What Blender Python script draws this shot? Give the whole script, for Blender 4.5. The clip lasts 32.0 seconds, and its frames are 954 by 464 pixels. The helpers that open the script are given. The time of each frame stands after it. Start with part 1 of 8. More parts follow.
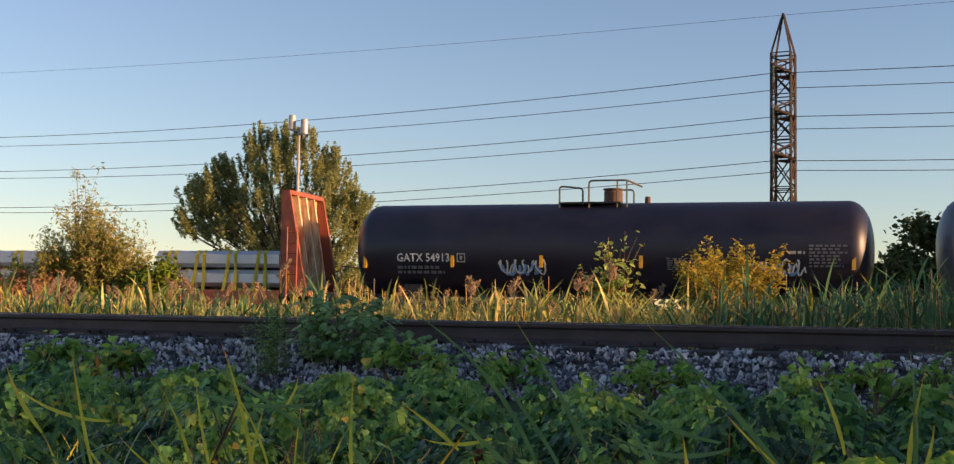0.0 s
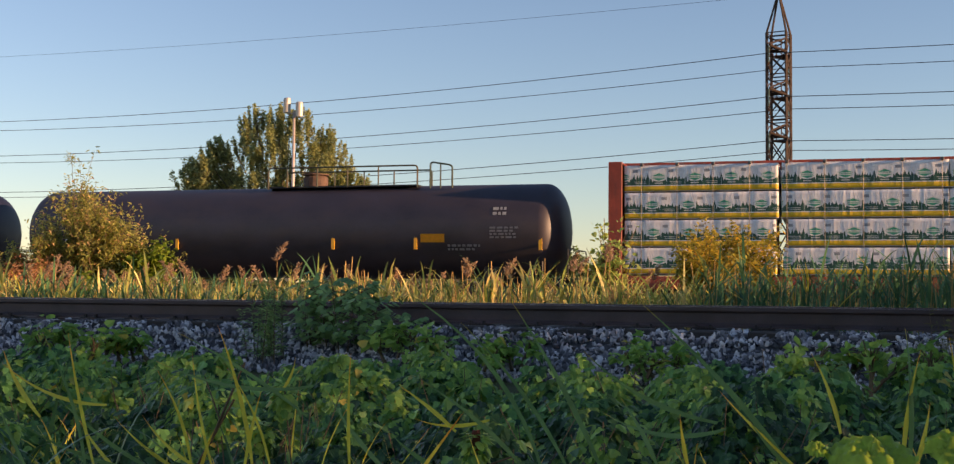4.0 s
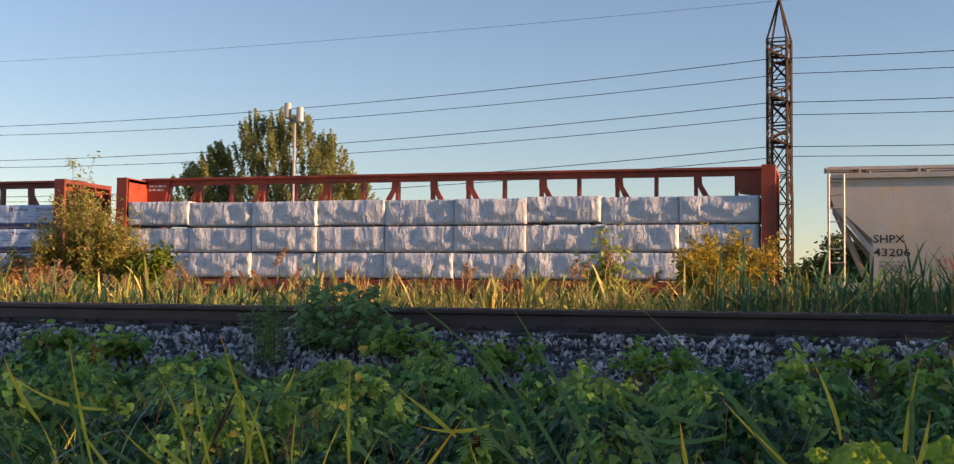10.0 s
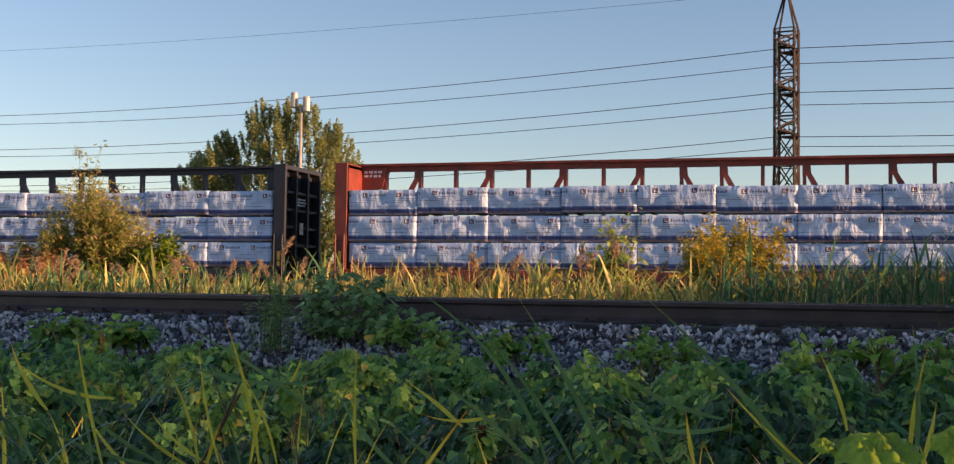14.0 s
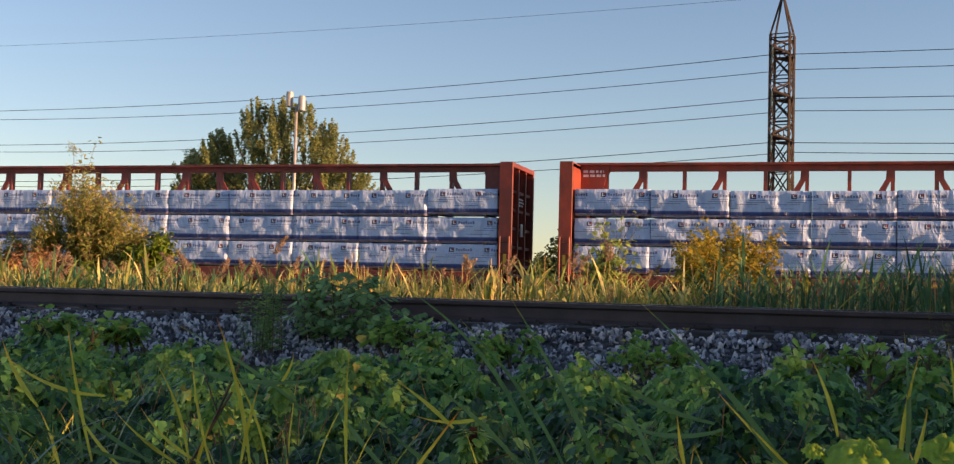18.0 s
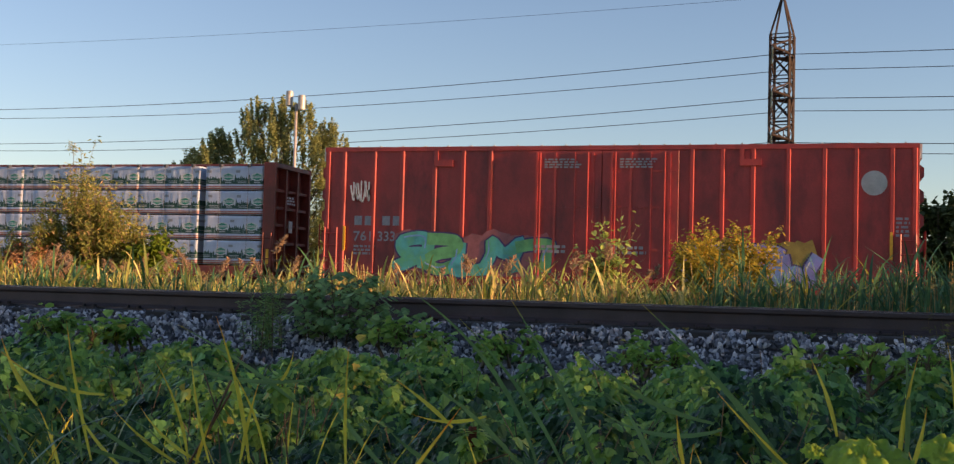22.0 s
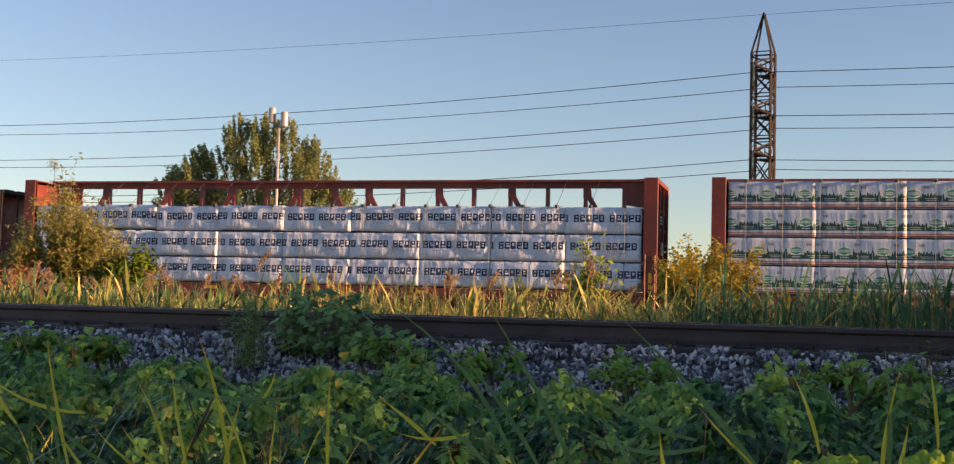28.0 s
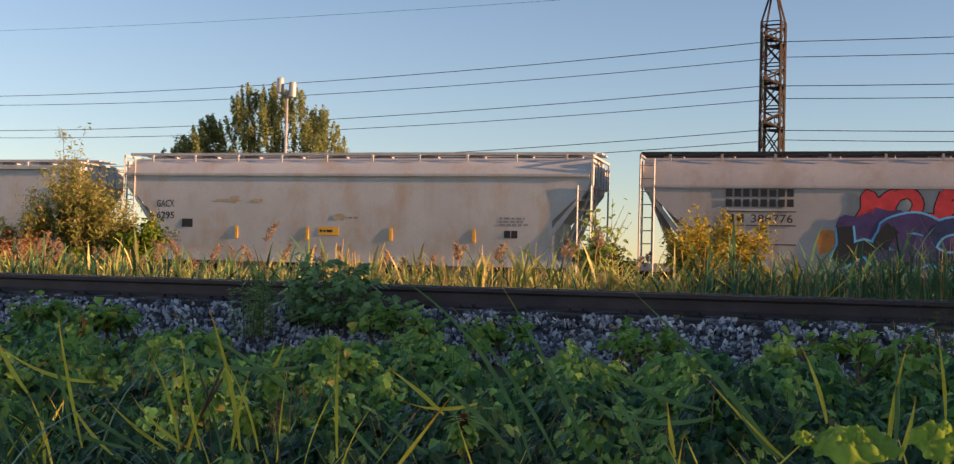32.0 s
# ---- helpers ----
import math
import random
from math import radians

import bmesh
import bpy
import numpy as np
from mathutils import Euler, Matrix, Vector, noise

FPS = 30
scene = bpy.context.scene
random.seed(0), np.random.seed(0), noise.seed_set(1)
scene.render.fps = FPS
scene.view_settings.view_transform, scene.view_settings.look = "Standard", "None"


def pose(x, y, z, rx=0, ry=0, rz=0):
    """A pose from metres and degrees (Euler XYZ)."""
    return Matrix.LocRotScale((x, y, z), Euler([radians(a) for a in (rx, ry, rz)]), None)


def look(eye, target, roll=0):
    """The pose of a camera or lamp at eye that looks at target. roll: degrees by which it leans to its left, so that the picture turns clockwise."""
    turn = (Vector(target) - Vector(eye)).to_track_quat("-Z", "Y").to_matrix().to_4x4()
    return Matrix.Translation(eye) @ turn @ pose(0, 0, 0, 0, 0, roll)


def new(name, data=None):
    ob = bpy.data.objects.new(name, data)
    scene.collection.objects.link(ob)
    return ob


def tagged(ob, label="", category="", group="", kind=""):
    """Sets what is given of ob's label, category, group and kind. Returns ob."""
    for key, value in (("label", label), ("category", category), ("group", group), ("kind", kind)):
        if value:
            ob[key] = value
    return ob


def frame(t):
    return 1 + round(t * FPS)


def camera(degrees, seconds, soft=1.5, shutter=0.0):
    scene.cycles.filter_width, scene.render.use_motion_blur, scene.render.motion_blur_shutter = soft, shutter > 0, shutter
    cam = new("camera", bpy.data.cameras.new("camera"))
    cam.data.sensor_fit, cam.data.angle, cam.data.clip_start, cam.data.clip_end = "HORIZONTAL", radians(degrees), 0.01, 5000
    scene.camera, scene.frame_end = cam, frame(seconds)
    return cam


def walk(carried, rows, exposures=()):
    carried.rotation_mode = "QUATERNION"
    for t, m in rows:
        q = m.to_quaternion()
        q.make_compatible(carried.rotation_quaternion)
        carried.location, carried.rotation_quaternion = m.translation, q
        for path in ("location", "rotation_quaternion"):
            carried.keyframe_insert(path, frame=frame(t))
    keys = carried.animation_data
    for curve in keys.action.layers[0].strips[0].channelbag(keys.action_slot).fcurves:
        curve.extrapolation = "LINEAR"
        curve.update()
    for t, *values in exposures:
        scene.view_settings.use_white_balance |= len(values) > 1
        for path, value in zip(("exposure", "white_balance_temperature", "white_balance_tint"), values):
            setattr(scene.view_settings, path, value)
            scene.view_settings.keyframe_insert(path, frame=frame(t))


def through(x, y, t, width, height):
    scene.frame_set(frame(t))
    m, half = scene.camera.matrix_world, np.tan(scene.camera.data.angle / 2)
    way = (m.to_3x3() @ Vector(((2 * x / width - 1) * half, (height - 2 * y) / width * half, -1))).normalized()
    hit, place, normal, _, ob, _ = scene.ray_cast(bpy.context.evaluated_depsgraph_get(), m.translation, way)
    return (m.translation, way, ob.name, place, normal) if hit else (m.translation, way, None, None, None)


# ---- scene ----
EYE = (0.0, 0.0, 0.09)   # the origin stands under the camera; z = 0 is the near rail's top
cam = camera(43.81, 32.0, soft=1.3, shutter=0.0)
WALK = [
    (0.0, 93.859, -0.913, 16.521),
    (0.5, 93.687, -0.802, 16.674),
    (1.0, 93.626, -0.630, 16.709),
    (1.5, 93.597, -0.571, 16.618),
    (2.0, 93.560, -0.516, 16.681),
    (2.5, 93.336, -0.518, 16.680),
    (3.0, 93.137, -0.431, 16.527),
    (3.5, 92.990, -0.512, 16.448),
    (5.5, 93.163, -0.522, 16.150),
    (6.0, 93.326, -0.594, 16.232),
    (6.5, 93.452, -0.566, 16.249),
    (7.0, 93.593, -0.587, 16.320),
    (7.5, 93.630, -0.583, 16.269),
    (8.0, 93.497, -0.611, 16.186),
    (8.5, 93.512, -0.641, 16.222),
    (9.0, 93.446, -0.665, 16.234),
    (9.5, 93.349, -0.739, 16.287),
    (10.0, 93.244, -0.654, 16.366),
    (10.5, 92.955, -0.704, 16.310),
    (11.0, 92.664, -0.699, 16.448),
    (11.5, 92.648, -0.685, 16.551),
    (12.0, 92.588, -0.689, 16.674),
    (12.5, 92.572, -0.651, 16.800),
    (13.0, 92.482, -0.643, 16.895),
    (13.5, 92.684, -0.689, 16.754),
    (14.0, 92.752, -0.776, 16.661),
    (14.5, 92.856, -0.745, 16.569),
    (16.5, 92.901, -1.081, 16.574),
    (17.0, 92.820, -1.229, 16.606),
    (17.5, 92.770, -1.410, 16.492),
    (18.0, 92.834, -1.492, 16.326),
    (18.5, 92.844, -1.509, 16.238),
    (19.0, 93.117, -1.471, 16.284),
    (19.5, 93.237, -1.369, 16.249),
    (20.0, 93.182, -1.454, 16.315),
    (20.5, 92.869, -1.552, 16.155),
    (21.0, 92.720, -1.552, 16.198),
    (21.5, 92.670, -1.531, 16.345),
    (22.0, 92.813, -1.584, 16.305),
    (22.5, 92.756, -1.733, 16.265),
    (23.0, 92.490, -1.715, 16.231),
    (23.5, 92.611, -1.641, 16.112),
    (24.0, 92.674, -1.615, 15.984),
    (24.5, 92.631, -1.612, 15.939),
    (26.5, 92.917, -1.542, 15.713),
    (27.0, 93.244, -1.565, 15.747),
    (27.5, 93.512, -1.539, 15.699),
    (28.0, 93.650, -1.520, 15.482),
    (28.5, 93.906, -1.592, 15.688),
    (29.0, 93.667, -1.656, 15.785),
    (29.5, 93.421, -1.544, 15.756),
    (30.0, 92.813, -1.614, 15.787),
    (30.5, 92.452, -1.638, 15.720),
    (31.0, 92.366, -1.629, 15.859),
    (31.5, 92.255, -1.632, 15.830),
    (32.0, 92.217, -1.580, 15.884),
]
walk(cam, [(t, pose(*EYE, rx, ry, rz)) for t, rx, ry, rz in WALK])

# ---- light ----
SUN_EL, SUN_AZ = radians(9.0), radians(-3.7)      # low evening sun from +x, a little on the camera's side
sun_way = Vector((math.cos(SUN_EL) * math.cos(SUN_AZ), math.cos(SUN_EL) * math.sin(SUN_AZ), math.sin(SUN_EL)))
sun = new("sun", bpy.data.lights.new("sun", "SUN"))
sun.data.energy, sun.data.angle, sun.data.color = 6.8, radians(0.6), (1.0, 0.65, 0.35)
sun.matrix_world = look(sun_way * 100, (0, 0, 0))
world = bpy.data.worlds.new("evening_sky")
scene.world = world
world.use_nodes = True
wt = world.node_tree
sky = wt.nodes.new("ShaderNodeTexSky")
sky.sky_type, sky.sun_disc = "NISHITA", False
sky.sun_elevation, sky.sun_rotation = SUN_EL, SUN_AZ - math.pi / 2
sky.air_density, sky.dust_density, sky.ozone_density = 1.0, 0.12, 2.7
wt.nodes["Background"].inputs["Strength"].default_value = 0.15
wt.links.new(sky.outputs[0], wt.nodes["Background"].inputs[0])
scene.view_settings.exposure = 0.52
scene.view_settings.use_white_balance = True
scene.view_settings.white_balance_temperature, scene.view_settings.white_balance_tint = 7280, 27

# ---- materials ----
def tree_of(name):
    m = bpy.data.materials.new(name)
    m.use_nodes = True
    nt = m.node_tree
    return m, nt, nt.nodes["Principled BSDF"]


def node(nt, kind, **values):
    n = nt.nodes.new(kind)
    for k, v in values.items():
        n.inputs[k.replace("_", " ")].default_value = v
    return n


def noise_tex(nt, scale, detail=4.0, rough=0.55, stretch=(1, 1, 1), space="Object"):
    tc = nt.nodes.new("ShaderNodeTexCoord")
    mp = nt.nodes.new("ShaderNodeMapping")
    mp.inputs["Scale"].default_value = stretch
    n = node(nt, "ShaderNodeTexNoise", Scale=scale, Detail=detail, Roughness=rough)
    nt.links.new(tc.outputs[space], mp.inputs[0])
    nt.links.new(mp.outputs[0], n.inputs["Vector"])
    return n


def ramp(nt, source, stops):
    r = nt.nodes.new("ShaderNodeValToRGB")
    els = r.color_ramp.elements
    while len(els) < len(stops):
        els.new(0.5)
    for e, (p, c) in zip(els, stops):
        e.position, e.color = p, (*c, 1) if len(c) == 3 else c
    nt.links.new(source, r.inputs[0])
    return r


def mixed(nt, a, b, fac, kind="MIX"):
    m = nt.nodes.new("ShaderNodeMix")
    m.data_type, m.blend_type = "RGBA", kind
    for value, socket in ((fac, m.inputs[0]), (a, m.inputs[6]), (b, m.inputs[7])):
        if isinstance(value, (int, float)):
            socket.default_value = value
        elif isinstance(value, tuple):
            socket.default_value = (*value[:3], 1)
        else:
            nt.links.new(value, socket)
    return m.outputs[2]


def calc(nt, op, a, b=0.0, c=0.0):
    m = nt.nodes.new("ShaderNodeMath")
    m.operation = op
    for value, socket in zip((a, b, c), m.inputs):
        if isinstance(value, (int, float)):
            socket.default_value = value
        else:
            nt.links.new(value, socket)
    return m.outputs[0]


def bumped(nt, bsdf, source, strength=0.3, distance=0.01):
    b = node(nt, "ShaderNodeBump", Strength=strength, Distance=distance)
    nt.links.new(source, b.inputs["Height"])
    nt.links.new(b.outputs[0], bsdf.inputs["Normal"])


def tone(c, k):
    return tuple(min(1.0, x * k) for x in c)


def surface(name, colour, rough=0.6, metal=0.0, scale=3.0, vary=0.25, grain=60.0, bump=0.15, stain=None, stain_amount=0.5,
            stretch=(1, 1, 1), stain_stretch=(1, 1, 1), stain_scale=1.2, per_object=0.0):
    """Colour with broad and fine variation, an optional stain with a shape of its own, and fine relief."""
    m, nt, bsdf = tree_of(name)
    broad = noise_tex(nt, scale, 5, 0.6, stretch)
    fine = noise_tex(nt, grain, 3)
    col = ramp(nt, broad.outputs[0], [(0.3, tone(colour, 1 - vary)), (0.7, tone(colour, 1 + vary))]).outputs[0]
    col = mixed(nt, col, ramp(nt, fine.outputs[0], [(0.25, (0.75, 0.75, 0.75)), (0.75, (1.2, 1.2, 1.2))]).outputs[0], 0.5, "MULTIPLY")
    if stain:
        st = noise_tex(nt, stain_scale, 8, 0.7, stain_stretch)
        a = 1 - stain_amount
        fac = ramp(nt, st.outputs[0], [(0.25 + 0.35 * a, (0, 0, 0)), (0.45 + 0.35 * a, (1, 1, 1))]).outputs[0]
        col = mixed(nt, col, stain, calc(nt, "MULTIPLY", fac, 0.85))
    if per_object:
        info = nt.nodes.new("ShaderNodeObjectInfo")
        hsv = node(nt, "ShaderNodeHueSaturation")
        nt.links.new(calc(nt, "MULTIPLY_ADD", info.outputs["Random"], per_object, 1 - per_object / 2), hsv.inputs["Value"])
        nt.links.new(col, hsv.inputs["Color"])
        col = hsv.outputs[0]
    nt.links.new(col, bsdf.inputs["Base Color"])
    rr = calc(nt, "MULTIPLY_ADD", broad.outputs[0], 0.25, rough - 0.12)
    nt.links.new(rr, bsdf.inputs["Roughness"])
    bsdf.inputs["Metallic"].default_value = metal
    if bump:
        bumped(nt, bsdf, fine.outputs[0], bump)
    return m


def leafy(name, dark, light, rough=0.55, through=0.35, spot=None, spot_amount=0.0, tip=None, patch_scale=9.0, tip_at=0.62):
    """Leaves: each one's colour differs, and light passes through."""
    m, nt, bsdf = tree_of(name)
    geo = nt.nodes.new("ShaderNodeNewGeometry")
    mid = tuple((a + b) / 2 for a, b in zip(dark, light))
    stops = [(0.0, dark), (0.5, mid), (1.0, light)]
    if spot:
        stops = [(0.0, dark), (0.45, mid), (1 - spot_amount - 0.02, light), (1 - spot_amount, spot), (1.0, tone(spot, 1.2))]
    col = ramp(nt, geo.outputs["Random Per Island"], stops).outputs[0]
    patch = noise_tex(nt, patch_scale, 4, 0.6)
    col = mixed(nt, col, ramp(nt, patch.outputs[0], [(0.3, (0.6, 0.6, 0.6)), (0.7, (1.35, 1.35, 1.35))]).outputs[0], 0.6, "MULTIPLY")
    if tip:
        uv = nt.nodes.new("ShaderNodeUVMap")
        sep = nt.nodes.new("ShaderNodeSeparateXYZ")
        nt.links.new(uv.outputs[0], sep.inputs[0])
        wob = calc(nt, "MULTIPLY_ADD", patch.outputs[0], 0.25, -0.12)
        at = calc(nt, "ADD", calc(nt, "ADD", sep.outputs["Y"], wob), calc(nt, "MULTIPLY_ADD", geo.outputs["Random Per Island"], 0.5, -0.3))
        fac = ramp(nt, at, [(tip_at, (0, 0, 0)), (min(1.0, tip_at + 0.23), (1, 1, 1))]).outputs[0]
        col = mixed(nt, col, tip, fac)
    nt.links.new(col, bsdf.inputs["Base Color"])
    bsdf.inputs["Roughness"].default_value = rough
    bsdf.inputs["Specular IOR Level"].default_value = 0.3
    if through:
        tr = nt.nodes.new("ShaderNodeBsdfTranslucent")
        nt.links.new(col, tr.inputs[0])
        mx = nt.nodes.new("ShaderNodeMixShader")
        mx.inputs[0].default_value = through
        out = nt.nodes["Material Output"]
        nt.links.new(bsdf.outputs[0], mx.inputs[1])
        nt.links.new(tr.outputs[0], mx.inputs[2])
        nt.links.new(mx.outputs[0], out.inputs[0])
    return m


M = {}
M["ground"] = surface("soil_and_grass", (0.10, 0.095, 0.05), 0.95, scale=0.6, vary=0.4, grain=14, bump=0.5, stain=(0.06, 0.075, 0.025), stain_amount=0.6)
M["ballast"] = surface("ballast_bed", (0.13, 0.125, 0.125), 0.9, scale=4, vary=0.35, grain=30, bump=0.6)
M["rail"] = surface("rusty_rail_steel", (0.086, 0.062, 0.061), 0.6, 0.3, scale=2.5, vary=0.3, grain=90, bump=0.2, stain=(0.085, 0.055, 0.045), stain_amount=0.3)
M["rail_top"] = surface("polished_rail_top", (0.45, 0.43, 0.42), 0.28, 1.0, scale=5, vary=0.15, grain=150, bump=0.05)
M["tie"] = surface("tie_wood", (0.055, 0.045, 0.04), 0.9, scale=6, vary=0.4, grain=40, bump=0.5, stretch=(1, 6, 1))
M["bolt"] = surface("dark_iron", (0.05, 0.042, 0.04), 0.6, 0.6, grain=80)
M["tank_black"] = surface("black_tank_paint", (0.0100, 0.0112, 0.0270), 0.44, 0.0, scale=0.9, vary=0.35, grain=25, bump=0.04, stain=(0.022, 0.017, 0.026), stain_amount=0.35, stain_stretch=(0.5, 0.5, 1.6))
M["tank_mauve"] = surface("faded_mauve_tank_paint", (0.032, 0.028, 0.040), 0.5, 0.0, scale=0.9, vary=0.3, grain=25, bump=0.04, stain=(0.045, 0.034, 0.038), stain_amount=0.35, stain_stretch=(0.5, 0.5, 1.6))
M["tank_grey"] = surface("blue_grey_tank_paint", (0.06, 0.07, 0.10), 0.4, scale=0.9, vary=0.3, grain=25, bump=0.04, stain=(0.05, 0.05, 0.06), stain_amount=0.4)
M["iron"] = surface("painted_black_iron", (0.025, 0.024, 0.024), 0.55, 0.2, scale=5, vary=0.4, grain=60)
M["rail_green"] = surface("weathered_handrail_paint", (0.05, 0.075, 0.055), 0.5, 0.1, scale=6, vary=0.4, grain=60, stain=(0.14, 0.09, 0.04), stain_amount=0.45)
M["rust"] = surface("rusted_iron", (0.10, 0.06, 0.045), 0.85, 0.1, scale=4, vary=0.4, grain=50, bump=0.3)
M["yellow"] = surface("yellow_reflector", (0.85, 0.42, 0.03), 0.45, scale=8, vary=0.1, bump=0.0)
M["white"] = surface("white_lettering", (0.72, 0.72, 0.70), 0.6, scale=10, vary=0.12, bump=0.0, stain=(0.4, 0.38, 0.36), stain_amount=0.3, stain_scale=6)
M["grey_print"] = surface("faded_grey_lettering", (0.30, 0.30, 0.32), 0.6, scale=10, vary=0.2, bump=0.0)
M["black_print"] = surface("black_lettering", (0.02, 0.02, 0.022), 0.6, scale=10, vary=0.2, bump=0.0)
M["beam_red"] = surface("oxide_red_car_paint", (0.24, 0.040, 0.026), 0.55, scale=1.6, vary=0.3, grain=40, bump=0.08, stain=(0.12, 0.030, 0.022), stain_amount=0.45, stain_stretch=(1, 1, 0.35))
M["beam_orange"] = surface("orange_red_car_paint", (0.34, 0.056, 0.028), 0.55, scale=1.6, vary=0.3, grain=40, bump=0.08, stain=(0.16, 0.038, 0.024), stain_amount=0.43, stain_stretch=(1, 1, 0.35))
M["beam_dark"] = surface("blue_black_car_paint", (0.020, 0.021, 0.032), 0.55, scale=1.6, vary=0.3, grain=40, bump=0.08)
M["flat_rust"] = surface("pale_rusty_panel", (0.72, 0.58, 0.38), 0.75, scale=1.2, vary=0.2, grain=14, bump=0.12, stain=(0.34, 0.10, 0.03), stain_amount=0.52, stain_stretch=(1.8, 1.8, 0.30), stain_scale=3.4)
M["flat_red"] = surface("faded_red_bulkhead_paint", (0.34, 0.085, 0.045), 0.65, scale=1.5, vary=0.3, grain=40, bump=0.1, stain=(0.15, 0.05, 0.035), stain_amount=0.45)
M["steel_pale"] = surface("pale_grey_steel", (0.36, 0.37, 0.40), 0.5, 0.15, scale=1.5, vary=0.12, grain=40, bump=0.05)
M["ingot"] = surface("aluminium_billet", (0.50, 0.52, 0.56), 0.42, 0.55, scale=2.2, vary=0.14, grain=60, bump=0.06, stretch=(0.3, 1, 1))
M["strap"] = surface("yellow_green_strap", (0.74, 0.66, 0.07), 0.6, scale=9, vary=0.15, bump=0.05)
M["hopper_grey"] = surface("weathered_grey_car_paint", (0.52, 0.49, 0.455), 0.5, scale=0.7, vary=0.14, grain=30, bump=0.05, stain=(0.60, 0.43, 0.25), stain_amount=0.44, stain_stretch=(0.7, 1, 0.7), stain_scale=0.7)
M["hopper_pale"] = surface("pale_grey_car_paint", (0.53, 0.51, 0.485), 0.5, scale=0.7, vary=0.10, grain=30, bump=0.05, stain=(0.46, 0.33, 0.22), stain_amount=0.30, stain_stretch=(1.0, 1, 0.5), stain_scale=0.9)
M["hopper_rust"] = surface("rust_brown_car_paint", (0.34, 0.090, 0.050), 0.55, scale=0.8, vary=0.45, grain=30, bump=0.07, stain=(0.36, 0.18, 0.12), stain_amount=0.38, stain_stretch=(1.0, 1, 0.6), stain_scale=0.9)
M["hopper_red"] = surface("bright_red_car_paint", (0.37, 0.042, 0.028), 0.5, scale=0.8, vary=0.3, grain=30, bump=0.05, stain=(0.30, 0.13, 0.09), stain_amount=0.47, stain_stretch=(0.22, 1, 1.3), stain_scale=1.4)
M["hopper_two"] = surface("grey_mauve_car_paint", (0.40, 0.375, 0.365), 0.5, scale=0.7, vary=0.12, grain=30, bump=0.05, stain=(0.34, 0.27, 0.22), stain_amount=0.35, stain_stretch=(1.0, 1, 0.5))
M["blue_paint"] = surface("blue_spray_paint", (0.02, 0.06, 0.26), 0.55, scale=2, vary=0.3, bump=0.0)
M["cyan_paint"] = surface("turquoise_spray_paint", (0.06, 0.42, 0.42), 0.5, scale=2, vary=0.35, bump=0.0, stain=(0.10, 0.45, 0.18), stain_amount=0.45)
M["violet_paint"] = surface("violet_spray_paint", (0.26, 0.22, 0.52), 0.5, scale=2, vary=0.35, bump=0.0, stain=(0.15, 0.35, 0.62), stain_amount=0.45)
M["pink_paint"] = surface("pink_spray_paint", (0.55, 0.10, 0.12), 0.5, scale=3, vary=0.3, bump=0.0)
M["orange_paint"] = surface("orange_spray_paint", (0.60, 0.20, 0.04), 0.5, scale=3, vary=0.3, bump=0.0)
M["sky_paint"] = surface("pale_blue_spray_paint", (0.16, 0.36, 0.62), 0.5, scale=3, vary=0.3, bump=0.0)
M["gold_logo"] = surface("faded_gold_decal", (0.38, 0.13, 0.045), 0.55, scale=4, vary=0.25, bump=0.0, stain=(0.33, 0.09, 0.04), stain_amount=0.4, stain_scale=4)
M["box_yellow"] = surface("yellow_boxcar_paint", (0.76, 0.37, 0.028), 0.5, scale=0.8, vary=0.14, grain=30, bump=0.05, stain=(0.36, 0.17, 0.03), stain_amount=0.34, stain_stretch=(1, 1, 0.4))
M["box_red"] = surface("brick_red_boxcar_paint", (0.43, 0.052, 0.044), 0.5, scale=0.8, vary=0.2, grain=30, bump=0.05, stain=(0.17, 0.03, 0.03), stain_amount=0.4, stain_stretch=(1, 1, 0.4))
M["box_black"] = surface("black_door_paint", (0.008, 0.009, 0.015), 0.62, scale=1.2, vary=0.3, grain=30, bump=0.05)
M["roof_metal"] = surface("galvanised_roof", (0.50, 0.48, 0.45), 0.5, 0.4, scale=2, vary=0.15, grain=30)
M["white_panel"] = surface("white_panel_paint", (0.75, 0.72, 0.66), 0.5, scale=2, vary=0.08, bump=0.03, stain=(0.45, 0.4, 0.34), stain_amount=0.3)
M["tower"] = surface("weathering_steel", (0.042, 0.026, 0.019), 0.8, 0.2, scale=1.2, vary=0.35, grain=20)
M["insulator"] = surface("glass_insulator", (0.18, 0.26, 0.25), 0.2, 0.0, bump=0.0)
M["wire"] = surface("dark_cable", (0.03, 0.03, 0.035), 0.6, 0.3, bump=0.0)
M["pole"] = surface("galvanised_pole", (0.50, 0.43, 0.38), 0.5, 0.3, scale=3, vary=0.15)
M["lamp_can"] = surface("pale_metal_housing", (0.42, 0.40, 0.37), 0.45, 0.2, scale=5, vary=0.1)
M["bark"] = surface("bark", (0.10, 0.075, 0.055), 0.9, scale=5, vary=0.4, grain=20, bump=0.6, stretch=(1, 1, 0.3))
M["twig"] = surface("twig", (0.13, 0.09, 0.05), 0.9, scale=8, vary=0.4)
